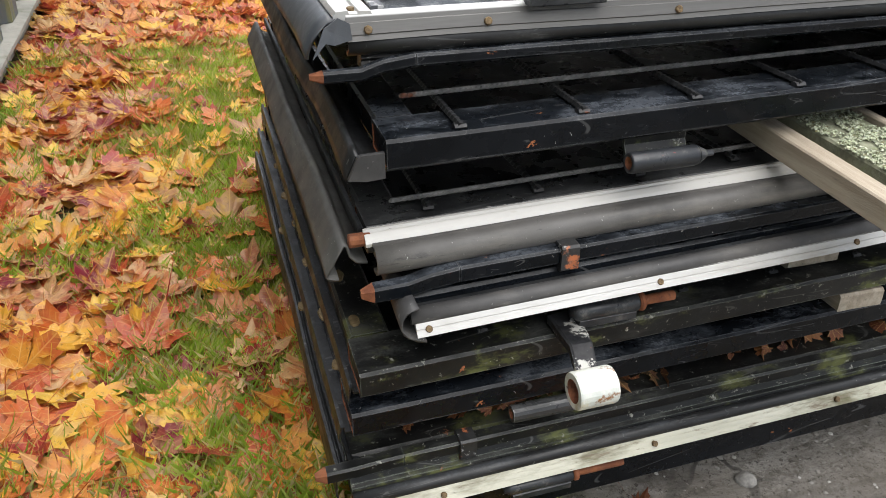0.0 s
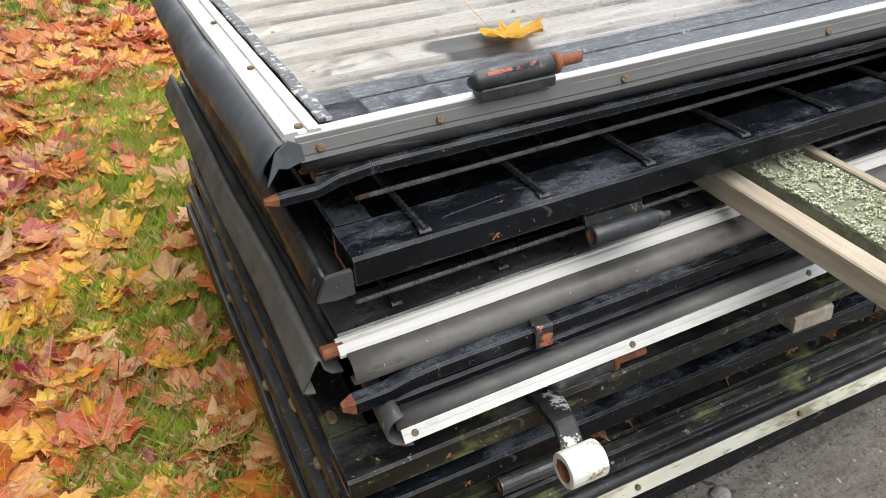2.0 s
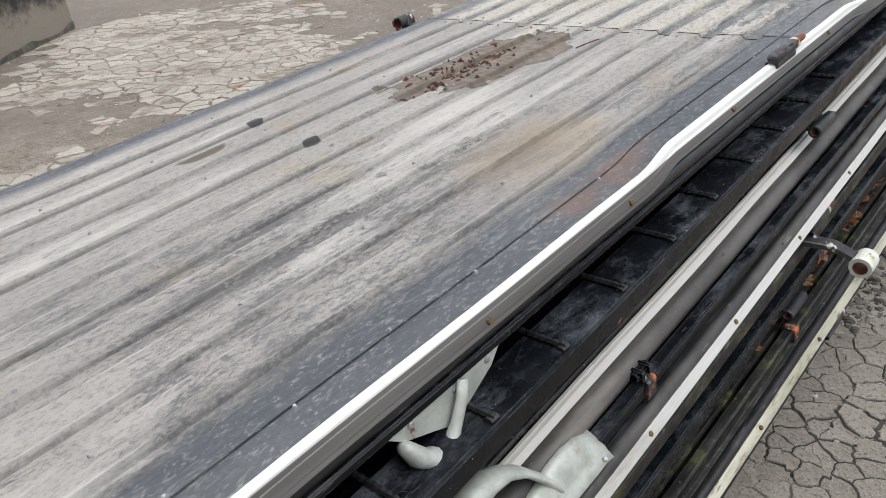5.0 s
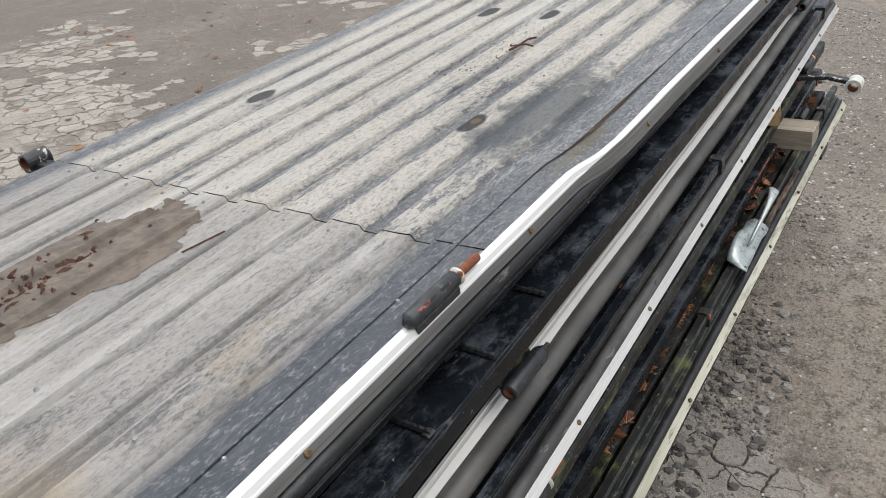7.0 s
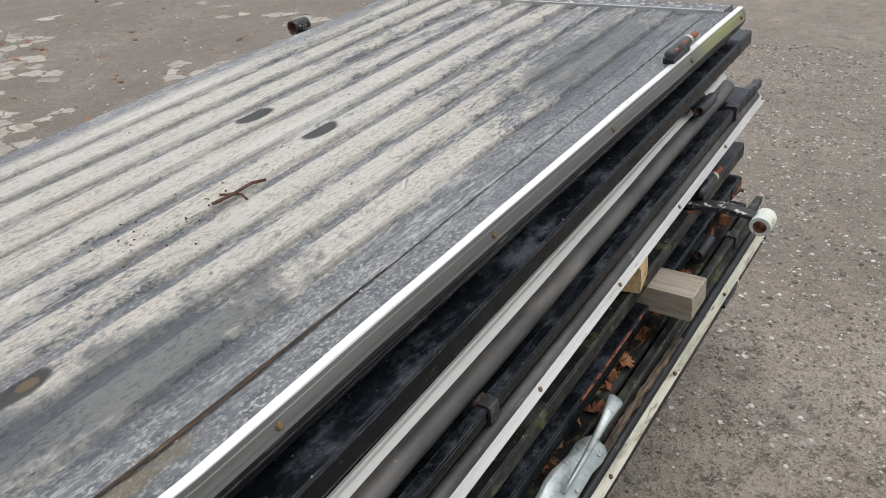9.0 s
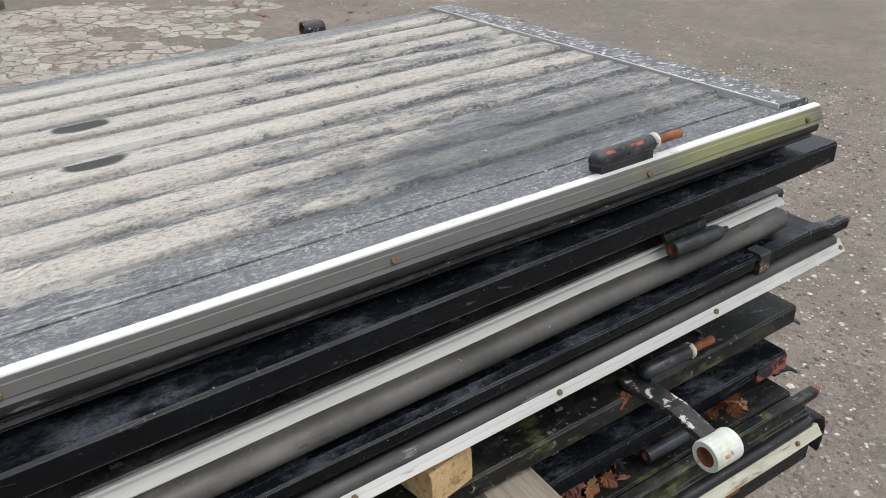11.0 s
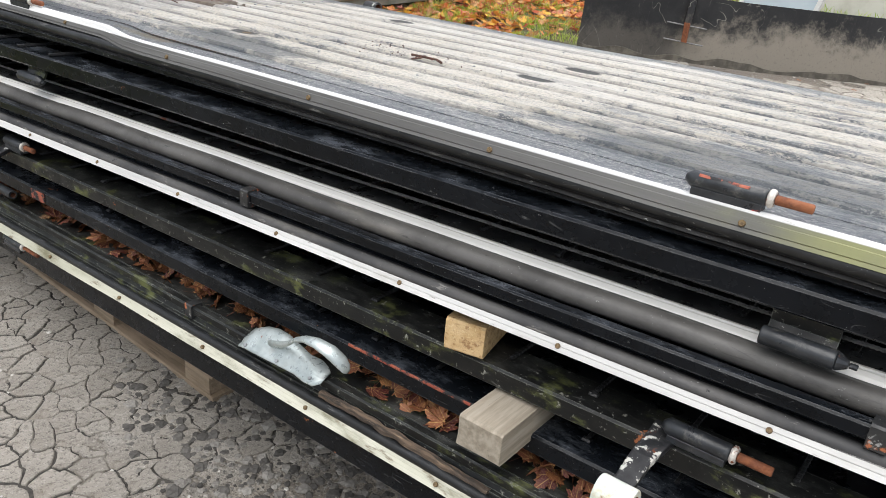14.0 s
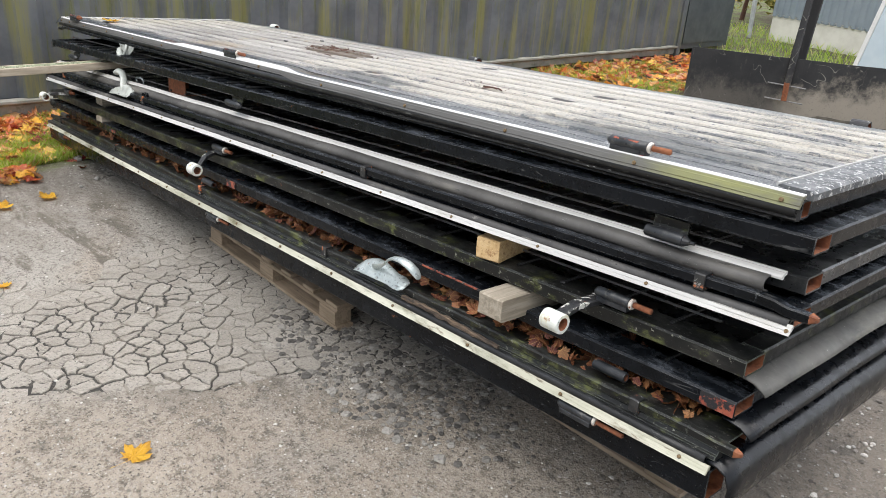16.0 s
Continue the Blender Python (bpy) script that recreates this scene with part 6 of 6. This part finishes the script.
grass_mesh("grass", 105000, (-1.0, 0.6, -0.7, 3.2), (0.03, 0.105), 21, lawn, "short green grass growing beside the stack")
grass_mesh("grass", 9000, (-0.98, 1.4, 3.2, 9), (0.04, 0.11), 22, lambda x, y, r: on_soil(x, y) and noise.noise((x * 1.4, y * 1.4, 1)) > -0.1, "patchy green grass behind the stack")
grass_mesh("grass", 9000, (-9, 8, 11.0, 17), (0.08, 0.2), 23, lambda x, y, r: y - 0.65 * x > 10, "rough grass strip in front of a building")

# ---- cracked asphalt, stones ----


def cells(x0, x1, y0, y1, size, seed, keep):
    """Convex cells of a jittered grid, as lists of corners."""
    rnd = random.Random(seed)
    nx, ny = int((x1 - x0) / size), int((y1 - y0) / size)
    pts = {(i, j): Vector((x0 + (i + 0.5 + rnd.uniform(-0.62, 0.62)) * size, y0 + (j + 0.5 + rnd.uniform(-0.62, 0.62)) * size)) for i in range(-2, nx + 2) for j in range(-2, ny + 2)}
    out = []
    for i in range(nx):
        for j in range(ny):
            c = pts[i, j]
            if not keep(c.x, c.y, rnd):
                continue
            poly = [c + Vector((a * size * 1.6, b * size * 1.6)) for a, b in ((-1, -1), (1, -1), (1, 1), (-1, 1))]
            for di in range(-2, 3):
                for dj in range(-2, 3):
                    if (di or dj) and (i + di, j + dj) in pts:
                        q = pts[i + di, j + dj]
                        nrm, mid = q - c, (q + c) / 2
                        new_poly = []
                        for a, b in zip(poly, poly[1:] + poly[:1]):
                            da, db = (a - mid).dot(nrm), (b - mid).dot(nrm)
                            if da <= 0:
                                new_poly.append(a)
                            if (da < 0 < db) or (db < 0 < da):
                                new_poly.append(a.lerp(b, da / (da - db)))
                        poly = new_poly
            if len(poly) > 2:
                out.append((c, poly))
    return out


def plate_faces(c, poly, gap, high, rnd, size):
    """One plate: a worn top, chamfered round its edge, standing a little proud."""
    base, rim, top = [], [], []
    fine = []
    for a, b in zip(poly, poly[1:] + poly[:1]):
        for k in (0.0, 0.2, 0.4, 0.6, 0.8):
            p = a.lerp(b, k)
            fine.append(p + 0.26 * size * Vector((noise.noise((p.x * 14, p.y * 14, 1)) + 0.5 * noise.noise((p.x * 45, p.y * 45, 1)), noise.noise((p.x * 14, p.y * 14, 7)) + 0.5 * noise.noise((p.x * 45, p.y * 45, 7)))))
    for p in fine:
        d = p - c
        L = max(d.length, 1e-4)
        for row, g, z in ((base, gap, -0.02), (rim, gap, high * 0.6), (top, gap + 0.0035, high)):
            q = c + d * max(0.3, 1 - g / L)
            row.append((q.x, q.y, z))
    n = len(base)
    verts = base + rim + top
    faces = [tuple(range(2 * n, 3 * n))]
    for k in (0, n):
        faces += [(k + i, k + (i + 1) % n, k + n + (i + 1) % n, k + n + i) for i in range(n)]
    return verts, faces


def cracked(x0, x1, y0, y1, size, seed, keep, mat, gap, high, limit, bed_mat=None):
    rnd = random.Random(seed + 50)
    found = cells(x0, x1, y0, y1, size, seed, keep)
    near = sorted(found, key=lambda f: (f[0] - Vector((3.6, -0.8))).length)
    jv, jf, dv, df = [], [], [], []
    for k, (c, poly) in enumerate(near):
        b = len(dv)
        dv += [(c.x + (p.x - c.x) * 1.0, c.y + (p.y - c.y) * 1.0, GZ + lump(p.x, p.y) + 0.0006 + 0.0001 * (k % 5)) for p in poly]
        df.append(tuple(range(b, b + len(poly))))
        verts, faces = plate_faces(c, poly, gap * rnd.uniform(0.5, 1.5) * (0.35 + 1.5 * max(0, 0.5 + noise.noise((c.x * 1.8, c.y * 1.8, 12)))), high * rnd.uniform(0.3, 1.4), rnd, size)
        z = GZ + lump(c.x, c.y)
        verts = [(x, y, q + lump(x, y) - lump(c.x, c.y)) for x, y, q in verts]
        if k < limit:
            me = bpy.data.meshes.new("asphalt_plate")
            me.from_pydata([(x - c.x, y - c.y, q) for x, y, q in verts], [], faces)
            me.materials.append(mat)
            ob = new("asphalt_plate", me)
            ob.parent = ground
            ob.location = (c.x, c.y, z)
        else:
            b = len(jv)
            jv += [(x, y, q + z) for x, y, q in verts]
            jf += [tuple(b + i for i in f) for f in faces]
    if bed_mat:
        me = bpy.data.meshes.new("crack_fill")
        me.from_pydata(dv, [], df)
        me.materials.append(bed_mat)
        ob = new("crack_fill", me)
        ob.parent = ground
        tagged(ob, kind="stuff")
    if jv:
        me = bpy.data.meshes.new("asphalt_plates")
        me.from_pydata(jv, [], jf)
        me.materials.append(mat)
        ob = new("asphalt_plates", me)
        ob.parent = ground
        tagged(ob, kind="stuff")


def front_area(x, y, r):
    w = 0.14 * noise.noise((x * 2.7, y * 2.7, 2)) + 0.06 * noise.noise((x * 8, y * 8, 2))
    return 2.35 + 3 * w < x < min(3.3 + (y + 1.4) * 0.9, 3.95 + 0.5 * max(0, y + 0.3)) + w and y < 0.3


def back_area(x, y, r):
    k = noise.noise((x * 0.55, y * 0.55, 5)) + 0.5 * noise.noise((x * 1.7, y * 1.7, 8)) + 0.45 * (1 - smooth(5.0, 7.0, x)) + 0.1
    return k > r.uniform(0.0, 0.5) and x > 1.6 + 0.1 * y


def scatter(name, count, area, size, mat, seed, test, label, flat=0.6):
    rnd = random.Random(seed)
    verts, faces = [], []
    done = 0
    while done < count:
        x, y = rnd.uniform(area[0], area[1]), rnd.uniform(area[2], area[3])
        if test and not test(x, y, rnd):
            continue
        s = rnd.uniform(size[0], size[1]) * rnd.random() ** 2 + size[0]
        z = GZ + lump(x, y) + s * 0.15
        b = len(verts)
        w0 = rnd.uniform(0, 6.3)
        for lv, (rr, zz) in enumerate(((0.75, -0.5), (1.0, 0.1), (0.6, 0.62))):
            for k in range(5):
                w = w0 + lv * 0.5 + 2 * math.pi * k / 5
                q = s * rr * rnd.uniform(0.75, 1.2)
                verts.append((x + q * math.cos(w), y + q * math.sin(w), z + s * flat * zz * rnd.uniform(0.8, 1.2)))
        for lv in (0, 5):
            faces += [(b + lv + k, b + lv + (k + 1) % 5, b + lv + 5 + (k + 1) % 5, b + lv + 5 + k) for k in range(5)]
        faces.append(tuple(b + 10 + k for k in range(5)))
        done += 1
    me = bpy.data.meshes.new(name)
    me.from_pydata(verts, [], faces)
    me.materials.append(mat)
    return tagged(new(name, me), label, "stones", kind="stuff")


def off_soil(x, y, r):
    return not on_soil(x, y)


scatter("gravel", 15000, (0.4, 7.5, -2.2, 0.5), (0.0016, 0.009), m_peb, 31, off_soil, "fine loose gravel on worn asphalt")
scatter("gravel", 26000, (5.2, 10.5, -1.8, 3.5), (0.003, 0.015), m_peb, 32, off_soil, "loose gravel beside the stack")
scatter("gravel", 3500, (1.5, 11, 3, 9), (0.004, 0.016), m_peb, 33, off_soil, "loose gravel and grit behind the stack")
scatter("rubble", 1900, (3.1, 5.2, -0.55, 0.5), (0.005, 0.026), m_rubble, 34, lambda x, y, r: ((x - 4.1) / 0.95) ** 2 + ((y - 0.02) / 0.42) ** 2 < r.uniform(0.05, 1.0), "dark broken asphalt crumbs by the pallet")
for x, y, s in ((0.9, -0.15, 0.022), (0.4, -0.12, 0.035), (1.02, -0.3, 0.014)):
    bm = bmesh.new()
    bmesh.ops.create_icosphere(bm, subdivisions=2, radius=s)
    for v in bm.verts:
        v.co = v.co * (1 + 0.35 * noise.noise(v.co * 40 + Vector((x * 9, 0, 0))))
        v.co.z *= 0.7
    bm.transform(Matrix.Translation((x, y, GZ + lump(x, y) + s * 0.4)))
    alone("stone", bm, m_stone, "rough grey stone lying on asphalt", "stone", "stones on the asphalt", space=Matrix())

# ---- bits on the top panel ----


def mud_patch():
    T = thing("mud_patch", (2.5, 0.85, 0.0), "dark damp mud patch with bark bits on the top panel", "mud")
    rnd = random.Random(8)
    bm = bmesh.new()
    grid = {}
    for i in range(-150, 151):
        for j in range(-66, 67):
            x, y = i * 0.0033, j * 0.0033
            u, v = (x - 0.2 * y) / 0.37, (y + 0.17 * x) / 0.14
            w = math.atan2(v, u)
            r = 1 + 0.4 * noise.noise((math.cos(w) * 1.6, math.sin(w) * 1.6, 3)) + 0.3 * noise.noise((x * 9, y * 14, 1)) + 0.12 * noise.noise((x * 40, y * 50, 1))
            k = r - math.hypot(u, v)
            if k > 0:
                grid[i, j] = bm.verts.new((2.53 + x, 0.845 + y, sheet_z(2.53 + x, 0.845 + y) + 0.0004 + 0.0035 * min(1, k * 2) * (0.4 + abs(noise.noise((x * 40, y * 40, 2))))))
    for (i, j), v in grid.items():
        q = [grid.get(c) for c in ((i, j), (i + 1, j), (i + 1, j + 1), (i, j + 1))]
        if all(q):
            bm.faces.new(q)
    part("mud", bm, m_wet_mud, T)
    bm = bmesh.new()
    for k in range(110):
        x, y = 2.42 + rnd.gauss(0, 0.1) + 0.02, 0.86 + rnd.gauss(0, 0.045)
        a = rnd.uniform(0, 3.1)
        l, w, h = rnd.uniform(0.004, 0.022), rnd.uniform(0.002, 0.007), rnd.uniform(0.003, 0.012)
        d, s = Vector((math.cos(a), math.sin(a), rnd.uniform(-0.2, 0.3))), Vector((-math.sin(a), math.cos(a), 0))
        c = Vector((x, y, sheet_z(x, y) + 0.002))
        vs = [bm.verts.new(c + q) for q in (-d * l, s * w, d * l, -s * w, Vector((0, 0, h)))]
        for i in range(4):
            bm.faces.new((vs[i], vs[(i + 1) % 4], vs[4]))
    tagged(part("bark_bits", bm, m_bark, T, "dark red-brown bark crumbs"), kind="stuff")


m_wet_mud = surface("damp_brown_mud", (0.075, 0.058, 0.044), (0.14, 0.112, 0.085), 14, 0.6, layers=(((0.06, 0.045, 0.035), 30, 0.55, 0.7, None),), grain=140, bump=0.5)
m_bark = surface("bark_crumbs", (0.05, 0.025, 0.018), (0.11, 0.05, 0.035), 80, 0.9)
mud_patch()


def twig(pts, r, label):
    bm = bmesh.new()
    for a, b in zip(pts, pts[1:]):
        rod(bm, a, b, r, 6)
    return alone("twig", bm, m_bark, label, "twig", "twigs on the top panel")


twig([(4.04, 0.6, 0.009), (4.09, 0.585, 0.013), (4.15, 0.59, 0.012), (4.18, 0.575, 0.009)], 0.004, "dry brown twig on the silted sheet")
twig([(4.08, 0.62, 0.009), (4.1, 0.57, 0.011), (4.09, 0.54, 0.009)], 0.003, "thin bent twig on the silted sheet")
twig([(2.7, 0.62, 0.008), (2.76, 0.6, 0.012), (2.8, 0.6, 0.008)], 0.0022, "short dark twig near the mud patch")
bm = bmesh.new()
rnd = random.Random(5)
for k in range(50):
    x, y = rnd.gauss(3.95, 0.14), rnd.gauss(0.62, 0.05)
    s = rnd.uniform(0.0015, 0.0045)
    vs = [bm.verts.new(Vector((x, y, 0.0035)) + Vector(q) * s) for q in ((-1, -0.6, 0), (1, -0.5, 0), (0.1, 1, 0), (0, 0, 1.2))]
    for a, b, c in ((0, 1, 3), (1, 2, 3), (2, 0, 3)):
        bm.faces.new((vs[a], vs[b], vs[c]))
alone("wood_crumbs", bm, m_bark, "brown wood crumbs on the silted sheet", "debris", kind="stuff")

# ---- container and background ----


def container():
    I = Matrix()
    T = thing("storage_container", (-1.0, -1.4, GZ), "long grey corrugated steel container streaked with green algae", "container", space=I)
    y0, y1, zb, zt = -1.4, 10.35, GZ + 0.2, 1.45
    bm = bmesh.new()
    pts = []
    n = int((y1 - y0) / 0.445)
    for i in range(n):
        y = y0 + i * 0.445
        pts += [(-1.02, y), (-1.02, y + 0.17), (-1.085, y + 0.235), (-1.085, y + 0.38)]
    pts.append((-1.02, y1 - 0.02))
    sweep(bm, ribbon(pts, 0.004), [Vector((0, 0, zb)), Vector((0, 0, zt))], "z", caps=False)
    part("side_wall", bm, m_cont, T, "corrugated grey wall with yellow-green algae", space=I)
    part("bottom_rail", sweep(bmesh.new(), [(-0.06, 0.05), (-0.035, 0.05), (-0.03, 0.06), (-0.03, 0.14), (-0.005, 0.15), (0.03, 0.17), (0.03, 0.19), (-0.06, 0.2)], [Vector((-1.0, y0, GZ)), Vector((-1.0, y1, GZ))], "y"), m_cont_rail, T, "dirty pale bottom rail", space=I)
    part("top_rail", sweep(bmesh.new(), rect(-0.09, 0.02, 0, 0.1), [Vector((-1.0, y0, 1.45)), Vector((-1.0, y1, 1.45))], "y"), m_cont, T, space=I)
    bm = bmesh.new()
    box(bm, -3.4, -1.13, y0, y1, GZ + 0.12, 1.5, 0.01)
    part("body", bm, m_flat_box, T, space=I)
    bm = bmesh.new()
    box(bm, -1.1, -0.985, y1 - 0.018, y1 + 0.1, GZ + 0.03, 1.5, 0.006)
    part("corner_post", bm, m_cont, T, space=I)
    bm = bmesh.new()
    box(bm, -3.4, -1.04, y1 + 0.103, 12.1, GZ + 0.12, 1.5, 0.01)
    cab = part("end_cabinet", bm, m_flat_box, T, "flat dark grey end section", space=I)
    bm = bmesh.new()
    box(bm, -1.038, -1.022, y1 + 0.2, 12.0, GZ + 0.22, 1.35, 0.004)
    part("cabinet_door", bm, m_flat_box, cab, space=I)
    for yy in (0.0, 3.8, 7.6, 10.2, 11.9):
        bm = bmesh.new()
        box(bm, -3.3, -1.1, yy, yy + 0.15, GZ - 0.01, GZ + 0.119, 0.01)
        part("sleeper", bm, m_cont_rail, T, space=I)


container()


def blade_board():
    I = Matrix()
    T = thing("snow_plough", (3.0, 7.6, GZ), "scraped black steel blade caked with dried grey mud, standing on edge", "plough", space=I)
    pts = [Vector((1.4, 6.8, 0)), Vector((2.2, 7.18, 0)), Vector((3.0, 7.6, 0)), Vector((3.9, 8.25, 0)), Vector((4.8, 9.05, 0))]

    def wall(z0, z1, off, mat, name, wav=0.0):
        bm = bmesh.new()
        lo, hi, lo2, hi2 = [], [], [], []
        fine = []
        for a, b in zip(pts, pts[1:]):
            fine += [a.lerp(b, k / 8) for k in range(8)]
        fine.append(pts[-1])
        for i, p in enumerate(fine):
            q = fine[min(i + 1, len(fine) - 1)] - fine[max(i - 1, 0)]
            nrm = Vector((q.y, -q.x, 0)).normalized()
            top = z1 + wav * noise.noise((p.x * 3, p.y * 2, 0))
            lo.append(bm.verts.new(p + nrm * off + Vector((0, 0, z0))))
            hi.append(bm.verts.new(p + nrm * off + Vector((0, 0, top))))
            lo2.append(bm.verts.new(p + nrm * (off - 0.012) + Vector((0, 0, z0))))
            hi2.append(bm.verts.new(p + nrm * (off - 0.012) + Vector((0, 0, top))))
        for i in range(len(fine) - 1):
            for a, b in ((lo, hi), (hi, hi2), (hi2, lo2), (lo2, lo)):
                bm.faces.new((a[i], a[i + 1], b[i + 1], b[i]))
        for i in (0, -1):
            bm.faces.new((lo[i], hi[i], hi2[i], lo2[i]))
        return part(name, bm, mat, T, space=I)

    wall(GZ - 0.01, GZ + 0.72, 0.0, m_board, "blade")
    wall(GZ - 0.01, GZ + 0.07, 0.016, m_mud, "mud_crust", 0.09)
    p = Vector((2.45, 7.28, 0))
    bm = bmesh.new()
    sweep(bm, rect(-0.03, 0.03, -0.03, 0.03, 0.006), [p + Vector((0.02, -0.06, GZ + 0.42)), p + Vector((-0.03, 0.12, 0.55))], "z")
    part("stay", bm, m_board, T, "slanting steel stay", space=I)
    bm = bmesh.new()
    sweep(bm, rect(-0.09, 0.09, -0.02, 0.02, 0.006), [p + Vector((-0.1, 0.25, GZ)), p + Vector((-0.02, 0.25, 0.6))], "z")
    part("upright", bm, m_board, T, space=I)
    bm = bmesh.new()
    sweep(bm, rect(-0.03, 0.03, -0.015, 0.015, 0.004), [p + Vector((0.03, -0.075, GZ + 0.24)), p + Vector((0.02, -0.075, GZ + 0.45))], "z")
    part("hinge_strap", bm, m_rust, T, "rusty hinge strap", space=I)
    for dz in (0.4, 0.22):
        part("tie_rod", rod(bmesh.new(), p + Vector((-0.2, -0.1, GZ + dz + 0.02)), p + Vector((0.2, 0.06, GZ + dz)), 0.008, 8), m_rebar_worn, T, space=I)


blade_board()


def shed():
    I = Matrix()
    T = thing("metal_shed", (-1.6, 15.5, GZ), "blue-grey profiled metal shed on a pale plinth", "building", space=I)
    a, b = Vector((-1.75, 15.2, 0)), Vector((6.0, 13.4, 0))
    d = (b - a).normalized()
    nrm = Vector((d.y, -d.x, 0))
    bm = bmesh.new()
    q = [a, b, b - nrm * 5, a - nrm * 5]
    lo = [bm.verts.new(p + Vector((0, 0, GZ))) for p in q]
    hi = [bm.verts.new(p + Vector((0, 0, GZ + 0.55))) for p in q]
    for i in range(4):
        bm.faces.new((lo[i], lo[(i + 1) % 4], hi[(i + 1) % 4], hi[i]))
    bm.faces.new(hi)
    part("plinth", bm, m_plinth, T, space=I)
    bm = bmesh.new()
    pts = []
    L = (b - a).length
    for i in range(int(L / 0.16)):
        s = a + d * (i * 0.16) - nrm * (-0.03)
        pts += [s, s + d * 0.06, s + d * 0.08 - nrm * 0.03, s + d * 0.14 - nrm * 0.03]
    rows = [[bm.verts.new(p + Vector((0, 0, z))) for p in pts] for z in (GZ + 0.5, 2.4)]
    for i in range(len(pts) - 1):
        bm.faces.new((rows[0][i], rows[0][i + 1], rows[1][i + 1], rows[1][i]))
    part("cladding", bm, m_bldg, T, space=I)
    bm = bmesh.new()
    lo = [bm.verts.new(p + Vector((0, 0, 2.4))) for p in (a + nrm * 0.3 - d * 0.2, b + nrm * 0.3, b - nrm * 5.2, a - nrm * 5.2 - d * 0.2)]
    hi = [bm.verts.new(p + Vector((0, 0, 2.55))) for p in (a + nrm * 0.3 - d * 0.2, b + nrm * 0.3, b - nrm * 5.2, a - nrm * 5.2 - d * 0.2)]
    for i in range(4):
        bm.faces.new((lo[i], lo[(i + 1) % 4], hi[(i + 1) % 4], hi[i]))
    bm.faces.new(hi)
    bm.faces.new(lo)
    part("roof", bm, m_bldg, T, space=I)


shed()


def leaning_pane():
    I = Matrix()
    T = thing("leaning_window", (2.5, 10.2, GZ), "white framed glass pane leaning behind the blade", "window pane", space=I)
    M = Matrix.Translation((1.97, 10.2, GZ)) @ Matrix.Rotation(radians(-8), 4, "Z") @ Matrix.Rotation(radians(10.5), 4, "Y")
    bm = bmesh.new()
    box(bm, 0.06, 1.0, -0.01, 0.01, 0.06, 1.9, 0.003)
    bm.transform(M)
    part("pane", bm, m_glass, T, space=I)
    for x0, x1, z0, z1 in ((0, 0.059, 0, 1.96), (1.001, 1.06, 0, 1.96), (0.06, 1.0, 0, 0.059), (0.06, 1.0, 1.901, 1.96)):
        bm = bmesh.new()
        box(bm, x0, x1, -0.03, 0.03, z0, z1, 0.005)
        bm.transform(M)
        part("frame_bar", bm, m_paint_white, T, space=I)


leaning_pane()
bm = rod(bmesh.new(), (-2.05, 14.9, GZ), (-2.2, 14.9, 2.2), 0.05, 12)
alone("steel_pole", bm, m_galv_pole, "thin galvanised pole standing in grass", "pole", space=Matrix())


def hedge():
    T = thing("hedge", (-5, 19, GZ), "yellow-green autumn bushes behind the yard", "bush", space=Matrix())
    rnd = random.Random(77)
    verts, faces = [], []
    for k in range(9000):
        cx, cy, rr = ((-4.2, 18.5, 1.6), (-6.5, 20, 2.4), (-2.2, 20.5, 1.8), (-9, 22, 3.0), (0.5, 22, 2.0))[k % 5]
        u, v = rnd.uniform(0, 6.283), math.acos(rnd.uniform(-0.3, 1))
        q = rr * (0.65 + 0.45 * rnd.random()) * (1 + 0.3 * noise.noise((u, v * 2, k % 5)))
        c = Vector((cx + q * math.sin(v) * math.cos(u), cy + q * math.sin(v) * math.sin(u), GZ + rr * 0.5 + q * math.cos(v)))
        s = rnd.uniform(0.04, 0.11)
        b = len(verts)
        for _ in range(4):
            verts.append(tuple(c + Vector((rnd.uniform(-s, s), rnd.uniform(-s, s), rnd.uniform(-s, s)))))
        faces += [(b, b + 1, b + 2), (b, b + 2, b + 3)]
    me = bpy.data.meshes.new("foliage")
    me.from_pydata(verts, [], faces)
    me.materials.append(m_hedge)
    ob = new("foliage", me)
    ob.parent = T
    ob.matrix_parent_inverse = T.matrix_basis.inverted()
    tagged(ob, kind="stuff")
    for cx, cy in ((-4.2, 18.5), (-6.5, 20), (-2.2, 20.5), (-9, 22), (0.5, 22)):
        part("trunk", rod(bmesh.new(), (cx, cy, GZ - 0.05), (cx + 0.1, cy, GZ + 1.4), 0.07, 8, 0.03), m_bark, T, space=Matrix())


hedge()

# ---- cracked paving, last ----
cracked(2.0, 4.6, -2.2, 0.35, 0.088, 41, front_area, m_plate, 0.0048, 0.0065, 295, m_crack)
cracked(1.8, 9.5, 3.6, 9.0, 0.17, 42, back_area, m_plate_pale, 0.011, 0.004, 0)
